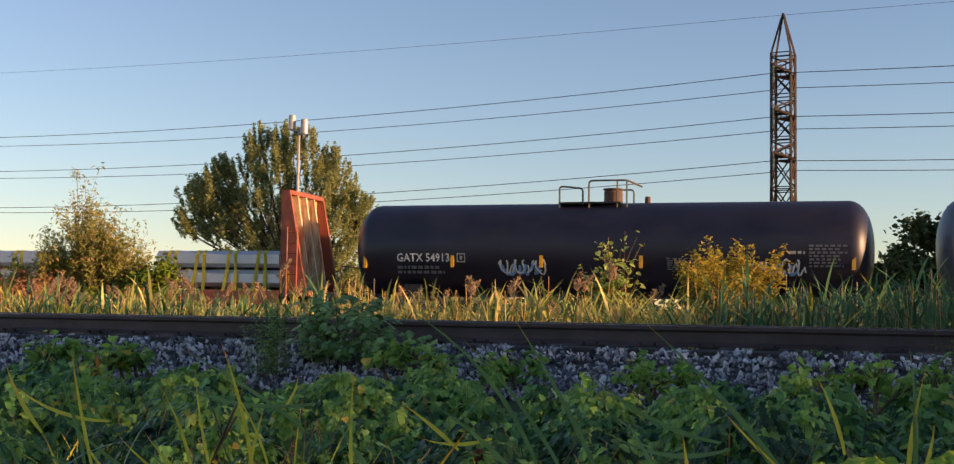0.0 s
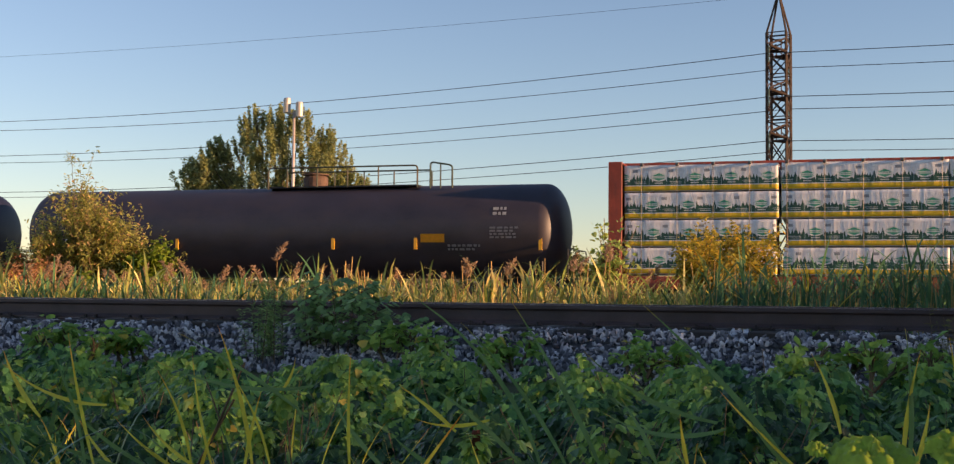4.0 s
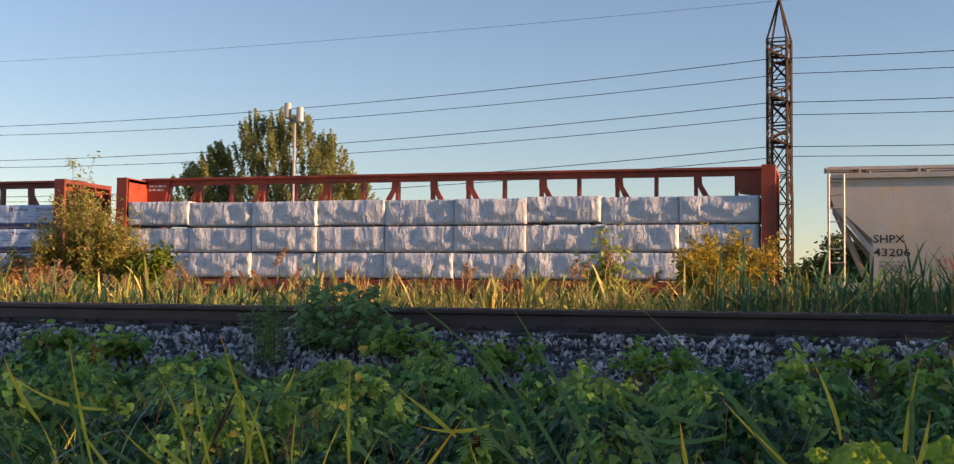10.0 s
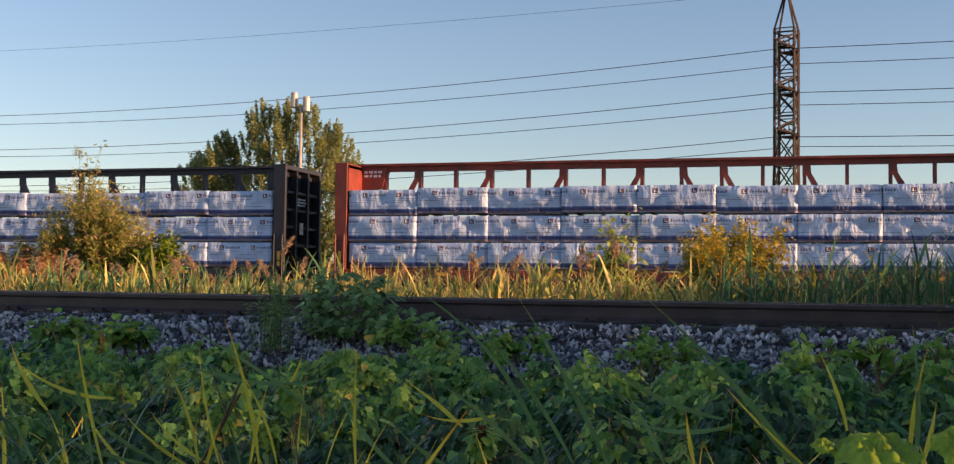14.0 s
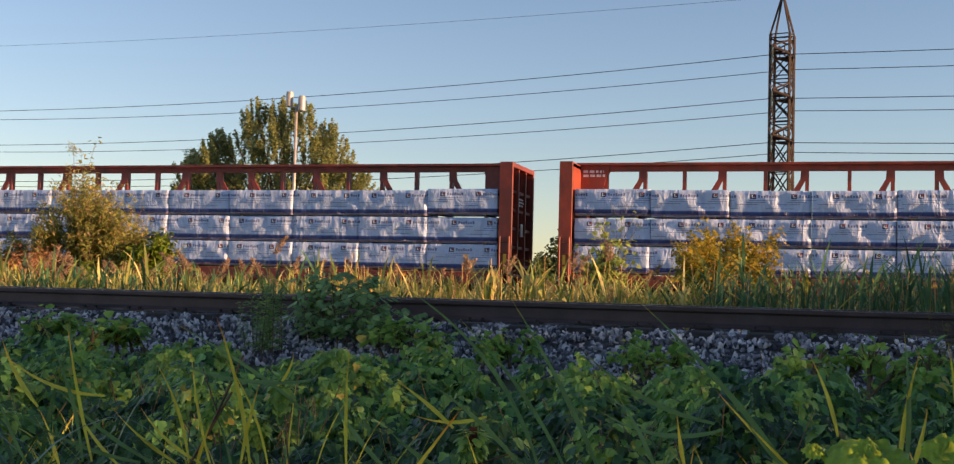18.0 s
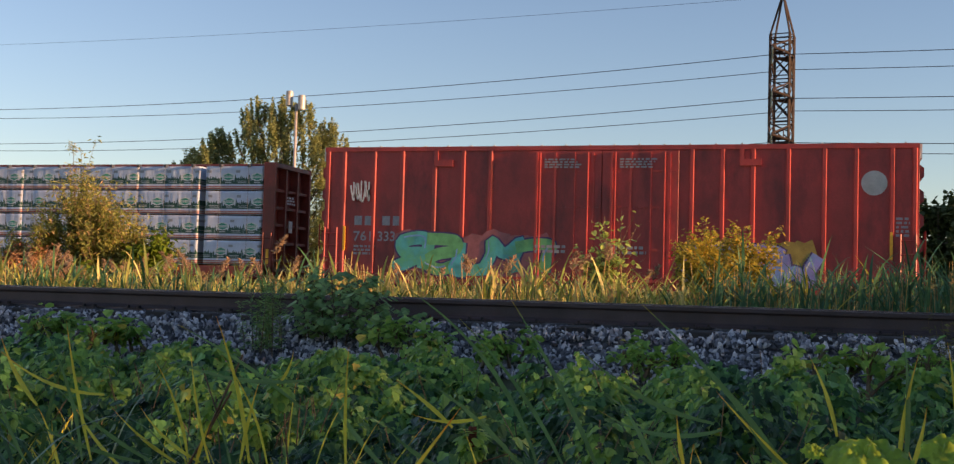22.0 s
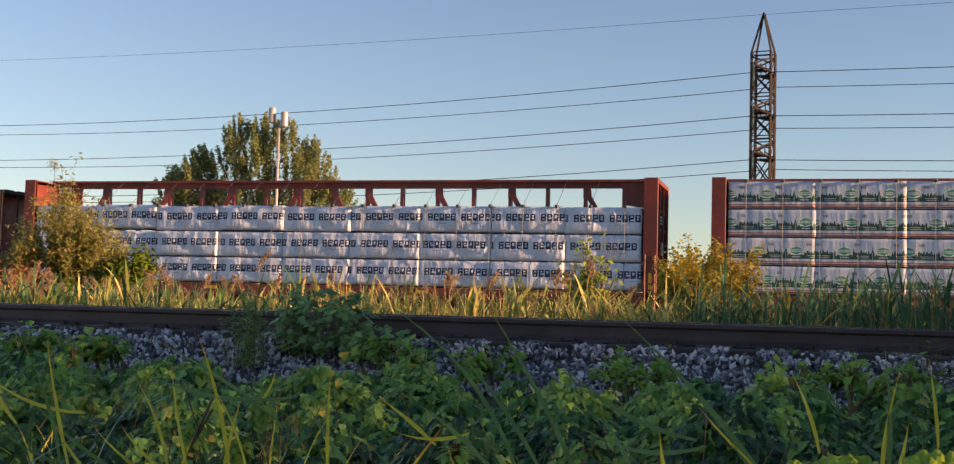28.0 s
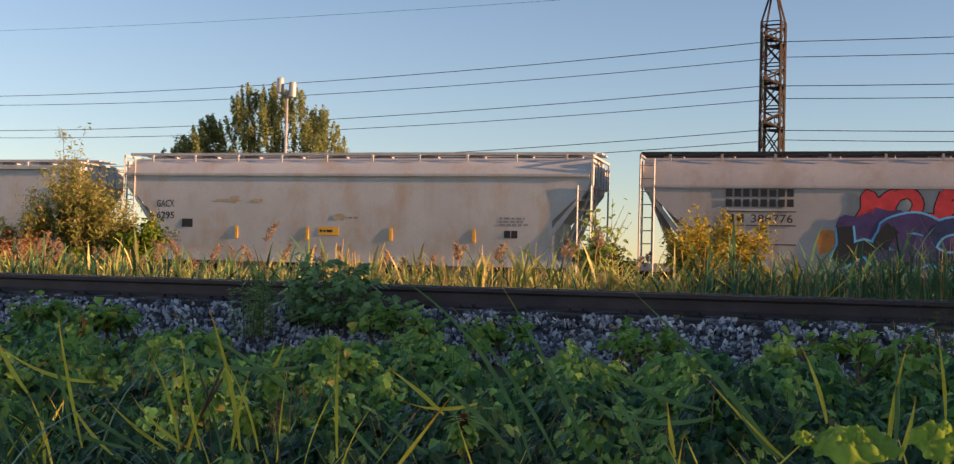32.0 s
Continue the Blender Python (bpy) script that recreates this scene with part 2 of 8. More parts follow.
M["vine"] = leafy("vine_leaf", (0.011, 0.064, 0.026), (0.185, 0.425, 0.110), 0.36, 0.32, (0.40, 0.60, 0.11), 0.08)
# Creeper leaf darkened: the near bank's shade is put into its colour.
M["vine_shaded"] = leafy("shade_tinted_leaf", (0.007, 0.040, 0.019), (0.062, 0.165, 0.052), 0.38, 0.26, (0.20, 0.36, 0.08), 0.06)
# Undergrowth leaf kept very dark: the hollows' shade lies in its colour.
M["vine_hollow"] = leafy("hollow_shade_leaf", (0.010, 0.028, 0.012), (0.030, 0.060, 0.022), 0.5, 0.2)
# Pale leaf of shoots and seed heads; on the heaps it paints lit tops.
M["vine_tip"] = leafy("pale_toplit_vine_leaf", (0.12, 0.29, 0.06), (0.34, 0.54, 0.11), 0.40, 0.42, (0.55, 0.44, 0.09), 0.03)
M["nettle"] = leafy("dark_green_leaf", (0.13, 0.27, 0.10), (0.30, 0.48, 0.16), 0.5, 0.35)
M["lime_leaf"] = leafy("lime_green_leaf", (0.32, 0.50, 0.05), (0.48, 0.66, 0.08), 0.4, 0.4, patch_scale=45.0)
M["cattail"] = leafy("cattail_leaf", (0.075, 0.19, 0.075), (0.19, 0.35, 0.11), 0.35, 0.3, tip=(0.75, 0.50, 0.07), tip_at=0.86)
M["strap_leaf"] = leafy("dark_strap_leaf", (0.030, 0.095, 0.045), (0.10, 0.22, 0.075), 0.35, 0.25)
M["dry_cattail"] = leafy("yellow_cattail_leaf", (0.62, 0.56, 0.06), (0.88, 0.74, 0.09), 0.45, 0.4, tip=(0.95, 0.36, 0.05), tip_at=0.74)
M["cat_head"] = surface("cattail_spike", (0.12, 0.03, 0.015), 0.95, grain=300, bump=0.4)
M["reed"] = leafy("reed_leaf", (0.22, 0.30, 0.07), (0.58, 0.57, 0.16), 0.5, 0.35, (0.82, 0.66, 0.24), 0.18)
M["reed_green"] = leafy("green_reed_leaf", (0.040, 0.125, 0.062), (0.11, 0.25, 0.105), 0.5, 0.30, (0.50, 0.42, 0.06), 0.03)
M["straw"] = leafy("dry_reed_stalk", (0.40, 0.24, 0.08), (0.62, 0.42, 0.16), 0.6, 0.2)
M["plume"] = leafy("reed_plume", (0.30, 0.20, 0.13), (0.50, 0.34, 0.21), 0.8, 0.40)
M["willow"] = leafy("olive_shrub_leaf", (0.20, 0.24, 0.06), (0.48, 0.46, 0.13), 0.5, 0.45, (0.62, 0.40, 0.18), 0.07)
M["willow_green"] = leafy("green_creeper_leaf", (0.08, 0.15, 0.02), (0.24, 0.32, 0.035), 0.5, 0.4)
M["aspen"] = leafy("pale_round_leaf", (0.26, 0.38, 0.09), (0.55, 0.62, 0.17), 0.4, 0.40)
M["gold_leaf"] = leafy("golden_shrub_leaf", (0.20, 0.20, 0.04), (0.60, 0.47, 0.07), 0.5, 0.48, (0.74, 0.42, 0.06), 0.05)
M["poplar"] = leafy("poplar_leaf", (0.26, 0.31, 0.13), (0.50, 0.51, 0.22), 0.5, 0.55)
M["far_leaf"] = leafy("far_tree_leaf", (0.055, 0.085, 0.035), (0.14, 0.17, 0.06), 0.6, 0.3)
M["rusty_weed"] = leafy("reddish_weed_leaf", (0.30, 0.15, 0.07), (0.60, 0.30, 0.15), 0.6, 0.4)
M["dull_leaf"] = leafy("dull_green_leaf", (0.07, 0.10, 0.025), (0.20, 0.21, 0.045), 0.55, 0.35)
M["faded_blue"] = surface("faded_grey_blue_paint", (0.13, 0.12, 0.15), 0.6, scale=2, vary=0.3, bump=0.0, stain=(0.2, 0.1, 0.07), stain_amount=0.35)
M["faded_print"] = surface("faint_grey_lettering", (0.27, 0.25, 0.24), 0.6, scale=10, vary=0.2, bump=0.0)
M["logo_blue"] = surface("blue_decal", (0.03, 0.08, 0.36), 0.5, scale=4, vary=0.2, bump=0.0)
M["logo_red"] = surface("red_decal", (0.42, 0.06, 0.04), 0.5, scale=4, vary=0.2, bump=0.0)
M["dark_green_paint"] = surface("dark_green_spray_paint", (0.03, 0.07, 0.03), 0.5, scale=3, vary=0.4, bump=0.0, stain=(0.03, 0.05, 0.16), stain_amount=0.45)
M["green_paint"] = surface("green_spray_paint", (0.12, 0.42, 0.16), 0.5, scale=3, vary=0.3, bump=0.0)
M["olive_paint"] = surface("olive_spray_paint", (0.30, 0.22, 0.05), 0.6, scale=3, vary=0.3, bump=0.0)
M["pink_dull"] = surface("dusty_pink_spray_paint", (0.36, 0.12, 0.12), 0.6, scale=3, vary=0.3, bump=0.0)
M["blue_dark"] = surface("navy_spray_paint", (0.025, 0.035, 0.10), 0.5, scale=3, vary=0.4, bump=0.0)
M["violet_dark"] = surface("dark_violet_spray_paint", (0.07, 0.04, 0.14), 0.5, scale=3, vary=0.3, bump=0.0)
M["rust_bloom"] = surface("orange_rust_stain", (0.46, 0.35, 0.23), 0.7, scale=6, vary=0.3, bump=0.0)
M["hopper_tan"] = surface("tan_car_paint", (0.62, 0.36, 0.14), 0.6, scale=1.5, vary=0.25, grain=30, bump=0.07, stain=(0.30, 0.12, 0.06), stain_amount=0.35)
M["rust_shoulder"] = surface("pale_brown_car_paint", (0.40, 0.20, 0.12), 0.6, scale=1.2, vary=0.3, grain=30, bump=0.06, stain=(0.26, 0.10, 0.06), stain_amount=0.4, stain_stretch=(0.5, 1, 1))
M["dust_violet"] = surface("dusty_violet_spray_paint", (0.20, 0.13, 0.20), 0.6, scale=3, vary=0.3, bump=0.0)
M["shingle"] = surface("orange_red_shingles", (0.40, 0.13, 0.07), 0.85, scale=2, vary=0.25, grain=12, bump=0.3)
M["shingle_brown"] = surface("brown_shingles", (0.24, 0.14, 0.10), 0.85, scale=2, vary=0.25, grain=12, bump=0.3)
M["cyan_line"] = surface("bright_cyan_spray_paint", (0.10, 0.44, 0.70), 0.5, scale=3, vary=0.2, bump=0.0)
M["red_spray"] = surface("bright_red_spray_paint", (0.62, 0.045, 0.05), 0.5, scale=3, vary=0.25, bump=0.0)
M["dust_red"] = surface("dull_red_spray_paint", (0.26, 0.07, 0.05), 0.6, scale=3, vary=0.4, bump=0.0)

# ---- building blocks ----
def thing(name, label, category, group="", kind="", at=None):
    ob = new(name)
    if at is not None:
        ob.matrix_basis = at
    return tagged(ob, label, category, group, kind)


def mesh_from(bm, name, materials, smooth=False):
    me = bpy.data.meshes.new(name)
    bm.to_mesh(me)
    bm.free()
    for m in materials if isinstance(materials, (list, tuple)) else [materials]:
        me.materials.append(m)
    if smooth:
        me.polygons.foreach_set("use_smooth", [True] * len(me.polygons))
    return me


def part(name, bm, material, parent, label="", smooth=False, kind=""):
    me = bm if isinstance(bm, bpy.types.Mesh) else mesh_from(bm, name, material, smooth)
    ob = new(name, me)
    ob.parent = parent
    if label:
        ob["label"] = label
    if kind:
        ob["kind"] = kind
    return ob


def solid(name, bm, material, label, category="", group="", kind="", smooth=False):
    ob = new(name, bm if isinstance(bm, bpy.types.Mesh) else mesh_from(bm, name, material, smooth))
    return tagged(ob, label, category, group, kind)


def box(bm, x0, x1, y0, y1, z0, z1, bevel=0.0):
    vs = [bm.verts.new((x, y, z)) for x in (x0, x1) for y in (y0, y1) for z in (z0, z1)]
    fs = [bm.faces.new([vs[i] for i in q]) for q in ((0, 1, 3, 2), (4, 6, 7, 5), (0, 4, 5, 1), (2, 3, 7, 6), (0, 2, 6, 4), (1, 5, 7, 3))]
    if bevel:
        bmesh.ops.bevel(bm, geom=list({e for f in fs for e in f.edges}), offset=bevel, segments=1, affect="EDGES")
    return bm


def boxes(*dims, bevel=0.0):
    bm = bmesh.new()
    for d in dims:
        box(bm, *d, bevel=bevel)
    return bm


def prism(bm, outline, y0, y1):
    """A closed outline in x and z, drawn out along y."""
    a = [bm.verts.new((x, y0, z)) for x, z in outline]
    b = [bm.verts.new((x, y1, z)) for x, z in outline]
    n = len(outline)
    bm.faces.new(a[::-1])
    bm.faces.new(b)
    for i in range(n):
        bm.faces.new((a[i], a[(i + 1) % n], b[(i + 1) % n], b[i]))
    bmesh.ops.recalc_face_normals(bm, faces=bm.faces)
    return bm


def bar(bm, a, b, r, sides=4, r2=None):
    """A straight rod from a to b."""
    a, b = Vector(a), Vector(b)
    d = (b - a).normalized()
    u = d.orthogonal().normalized()
    w = d.cross(u)
    rings = []
    for p, rad in ((a, r), (b, r if r2 is None else r2)):
        rings.append([bm.verts.new(p + (u * math.cos(k) + w * math.sin(k)) * rad) for k in (2 * math.pi * (i + 0.5) / sides for i in range(sides))])
    for i in range(sides):
        bm.faces.new((rings[0][i], rings[0][(i + 1) % sides], rings[1][(i + 1) % sides], rings[1][i]))
    bm.faces.new(rings[0][::-1])
    bm.faces.new(rings[1])
    return bm


def pipe(bm, points, r, sides=6):
    points = [Vector(p) for p in points]
    last = None
    for i, p in enumerate(points):
        d = (points[min(i + 1, len(points) - 1)] - points[max(i - 1, 0)]).normalized()
        u = Vector((0, 1, 0)) if abs(d.y) < 0.9 else Vector((1, 0, 0))
        u = (u - d * u.dot(d)).normalized()
        w = d.cross(u)
        ring = [bm.verts.new(p + (u * math.cos(k) + w * math.sin(k)) * r) for k in (2 * math.pi * j / sides for j in range(sides))]
        if last:
            for j in range(sides):
                bm.faces.new((last[j], last[(j + 1) % sides], ring[(j + 1) % sides], ring[j]))
        last = ring
    return bm


def rounded(points, r=0.12, n=4):
    """The polyline with its inner corners rounded."""
    out = [Vector(points[0])]
    for i in range(1, len(points) - 1):
        a, b, c = (Vector(points[k]) for k in (i - 1, i, i + 1))
        p, q = b + (a - b).normalized() * r, b + (c - b).normalized() * r
        for j in range(n + 1):
            t = j / n
            out.append(p * (1 - t) ** 2 + b * 2 * t * (1 - t) + q * t * t)
    return out + [Vector(points[-1])]


def loft(bm, rings, closed=True, caps=True):
    vs = [[bm.verts.new(p) for p in ring] for ring in rings]
    for a, b in zip(vs, vs[1:]):
        n = len(a)
        for i in range(n if closed else n - 1):
            bm.faces.new((a[i], a[(i + 1) % n], b[(i + 1) % n], b[i]))
    if caps:
        bm.faces.new(vs[0][::-1])
        bm.faces.new(vs[-1])
    bmesh.ops.recalc_face_normals(bm, faces=bm.faces)
    return bm


def letters(text, size, spacing=1.0, bold=0.0):
    """Flat lettering as a mesh in x and z, its left foot at the origin."""
    cu = bpy.data.curves.new("lettering", "FONT")
    cu.body, cu.size, cu.space_character, cu.offset, cu.resolution_u = text, size, spacing, bold, 2
    ob = bpy.data.objects.new("lettering", cu)
    scene.collection.objects.link(ob)
    me = bpy.data.meshes.new_from_object(ob.evaluated_get(bpy.context.evaluated_depsgraph_get()))
    bpy.data.objects.remove(ob)
    me.transform(Matrix.Rotation(radians(90), 4, "X"))
    me.materials.clear()
    return me


def sign(parent, text, x, y, z, size, material, name="lettering", spacing=1.0, bold=0.0, label="", width=None):
    me = letters(text, size, spacing, bold)
    if width:
        w = max(v.co.x for v in me.vertices)
        me.transform(Matrix.Diagonal((width / w, 1, 1, 1)))
    me.materials.append(material)
    ob = part(name, me, material, parent, label)
    ob.location = (x, y, z)
    return ob


def bars_of_print(rows, rnd, y, x0, x1, z0, z1, fill=0.85):
    """Unreadable small print: rows of short bars."""
    bm = bmesh.new()
    h = (z1 - z0) / rows
    for r in range(rows):
        x = x0
        z = z1 - (r + 1) * h
        end = x1 - rnd.random() * (x1 - x0) * 0.25
        while x < end:
            w = rnd.uniform(0.06, 0.2)
            box(bm, x, min(x + w, end), y, y + 0.006, z + 0.25 * h, z + h * fill)
            x += w + 0.05
    return bm


def blob(bm, rnd, cx, cz, w, h, y, n=14, rough=0.25, lift=0.004):
    """A flat patch of paint with an uneven outline."""
    vs = []
    for i in range(n):
        a = 2 * math.pi * i / n
        k = 1 + rnd.uniform(-rough, rough)
        ex = math.copysign(abs(math.cos(a)) ** 0.6, math.cos(a))
        ez = math.copysign(abs(math.sin(a)) ** 0.6, math.sin(a))
        vs.append(bm.verts.new((cx + ex * w / 2 * k, y - lift, cz + ez * h / 2 * k)))
    bm.faces.new(vs)
    return bm


def stroke(bm, points, width, y, rise=0.0):
    """A flat painted stroke along points in x and z."""
    last = None
    n = len(points)
    for i, (x, z) in enumerate(points):
        x0, z0 = points[max(i - 1, 0)]
        x1, z1 = points[min(i + 1, n - 1)]
        d = Vector((x1 - x0, z1 - z0)).normalized()
        yy = y - rise * i / n
        a, b = bm.verts.new((x - d.y * width / 2, yy, z + d.x * width / 2)), bm.verts.new((x + d.y * width / 2, yy, z - d.x * width / 2))
        if last:
            bm.faces.new((last[0], last[1], b, a))
        last = (a, b)
    return bm


def scribble(rnd, x0, x1, z0, z1, loops, width, y):
    bm = bmesh.new()
    x = x0
    step = (x1 - x0) / loops
    for k in range(loops):
        pts = []
        s, ph = rnd.uniform(0.6, 1.0), rnd.uniform(0, 6.28)
        for i in range(12):
            t = i / 11
            pts.append((x + step * (t * 0.9 + 0.25 * math.sin(ph + t * 7)), z0 + (z1 - z0) * (0.5 + 0.48 * s * math.sin(ph * 2 + t * rnd.choice((4.2, 5.5))))))
        stroke(bm, pts, width, y - 0.002 * k / loops)
        x += step
    return bm

# ---- the train ----
SPEED, TRACK_Y, RAIL_Z = 14.08, 37.40, -0.48        # m/s along +x; the far track's centre line and its rail top
NEAR = -1.50                                         # a car's near side, from its centre line
moving = []                                          # (thing, its middle's place along the track at 0 s)


def car_base(name, label, category, right, left, group=""):
    ob = thing(name, label, category, group or "freight cars of the train")
    moving.append((ob, (right + left) / 2))
    ob.location = ((right + left) / 2, TRACK_Y, RAIL_Z)
    return ob, (right - left)


def wheel_mesh():
    bm = bmesh.new()
    prof = [(0.0, 0.10), (0.10, 0.10), (0.13, 0.06), (0.36, 0.05), (0.40, 0.07), (0.46, 0.07), (0.46, -0.04), (0.49, -0.05), (0.49, -0.075), (0.36, -0.07), (0.12, -0.06), (0.0, -0.06)]
    n = 20
    loft(bm, [[(r * math.cos(2 * math.pi * i / n), -y, r * math.sin(2 * math.pi * i / n)) for r, y in prof[1:-1]] for i in range(n)] + [[(r, -y, 0) for r, y in prof[1:-1]]], closed=False, caps=False)
    return mesh_from(bm, "wheel", M["rust"])


WHEEL = wheel_mesh()


def side_frame_mesh():
    bm = bmesh.new()
    prism(bm, [(-1.15, 0.36), (-1.15, 0.62), (-0.65, 0.66), (-0.35, 0.86), (0.35, 0.86), (0.65, 0.66), (1.15, 0.62), (1.15, 0.36), (0.75, 0.40), (0.42, 0.22), (-0.42, 0.22), (-0.75, 0.40)], -0.08, 0.08)
    box(bm, -1.03, -0.79, -0.13, 0.1, 0.34, 0.58)
    box(bm, 0.79, 1.03, -0.13, 0.1, 0.34, 0.58)
    for k in (-0.17, 0, 0.17):
        bar(bm, (k, -0.09, 0.32), (k, -0.09, 0.60), 0.07, 8)
    return mesh_from(bm, "side_frame", M["rust"])


SIDE_FRAME = side_frame_mesh()


def truck(car, x):
    bm = bmesh.new()
    box(bm, -0.2, 0.2, -1.0, 1.0, 0.50, 0.80, 0.03)
    for k in (-0.88, 0.88):
        bar(bm, (k, -0.75, 0.46), (k, 0.75, 0.46), 0.08, 10)
    t = part("truck", bm, M["rust"], car, "rusty two-axle railway truck")
    t.location = (x, 0, 0)
    for y in (-1.0, 1.0):
        f = part("side_frame", SIDE_FRAME, None, t)
        f.location = (0, y, 0)
        if y > 0:
            f.rotation_euler.z = math.pi
        for k in (-0.88, 0.88):
            w = part("wheel", WHEEL, None, t)
            w.location = (k, 0.75 * y, 0.46)
            if y > 0:
                w.rotation_euler.z = math.pi


def coupler(car, x, way, name="coupler"):
    bm = bmesh.new()
    box(bm, *sorted((x, x + 0.62 * way)), -0.09, 0.09, 0.78, 0.95, 0.01)
    box(bm, *sorted((x + 0.60 * way, x + 0.86 * way)), -0.17, 0.13, 0.72, 1.02, 0.03)
    part(name, bm, M["rust"], car)
    bm = bmesh.new()
    pipe(bm, [(x + 0.05 * way, -0.35, 0.75), (x + 0.25 * way, -0.35, 0.5), (x + 0.5 * way, -0.3, 0.38), (x + 0.8 * way, -0.2, 0.5)], 0.03)
    part("air_hose", bm, M["iron"], car)


def ladder(car, x0, x1, y, z0, z1, rungs, material, axis="x", name="ladder"):
    bm = bmesh.new()
    for i in range(2):
        a = (x0, x1)[i]
        p = (a, y) if axis == "x" else (y, a)
        bar(bm, (*p, z0), (*p, z1), 0.025)
    for i in range(rungs):
        z = z0 + (z1 - z0) * (i + 0.5) / rungs
        if axis == "x":
            bar(bm, (x0, y, z), (x1, y, z), 0.018)
        else:
            bar(bm, (y, x0, z), (y, x1, z), 0.018)
    part(name, bm, material, car)


def handrail(car, pts, r, material, name="handrail", label=""):
    bm = bmesh.new()
    pipe(bm, rounded(pts), r)
    return part(name, bm, material, car, label)


def reflector(car, x, z, h=0.5, w=0.11, y=NEAR, material=None):
    part("reflector", boxes((x - w / 2, x + w / 2, y - 0.012, y + 0.02, z, z + h)), material or M["yellow"], car, "yellow reflective strip")


# tank cars
def tank_shell(length, r, zc):
    bm = bmesh.new()
    n, rings = 40, []
    head = 0.72
    stations = [(-length / 2 + head * (1 - math.cos(math.pi / 2 * i / 8)), r * math.sin(math.pi / 2 * i / 8) ** 0.85) for i in range(9)]
    body = [(x, r) for x in (-length / 2 + head + (length - 2 * head) * k / 6 for k in range(1, 6))]
    stations += body + [(-x, q) for x, q in reversed(stations)]
    for x, q in stations:
        q = max(q, 0.03)
        rings.append([(x, q * math.sin(2 * math.pi * j / n), zc - q * math.cos(2 * math.pi * j / n)) for j in range(n)])
    return loft(bm, rings)


def on_tank(r, zc, z, lift=0.012):
    """The shell's near side at the height z."""
    return -math.sqrt(max(0.01, r * r - (z - zc) ** 2)) - lift


def wrapped(me, r, zc, x, z0, lift=0.012):
    """Lettering in x and z, laid on a tank's near side."""
    for v in me.vertices:
        a = math.pi / 2 - (z0 + v.co.z - zc) / r
        v.co = (x + v.co.x, -(r + lift) * math.sin(a), zc + (r + lift) * math.cos(a))
    return me


def tank_print(car, rnd, r, zc, x0, x1, z0, z1, rows, material, name="small_print"):
    me = mesh_from(bars_of_print(rows, rnd, 0, 0, x1 - x0, 0, z1 - z0), name, material)
    part(name, wrapped(me, r, zc, x0, z0), material, car)


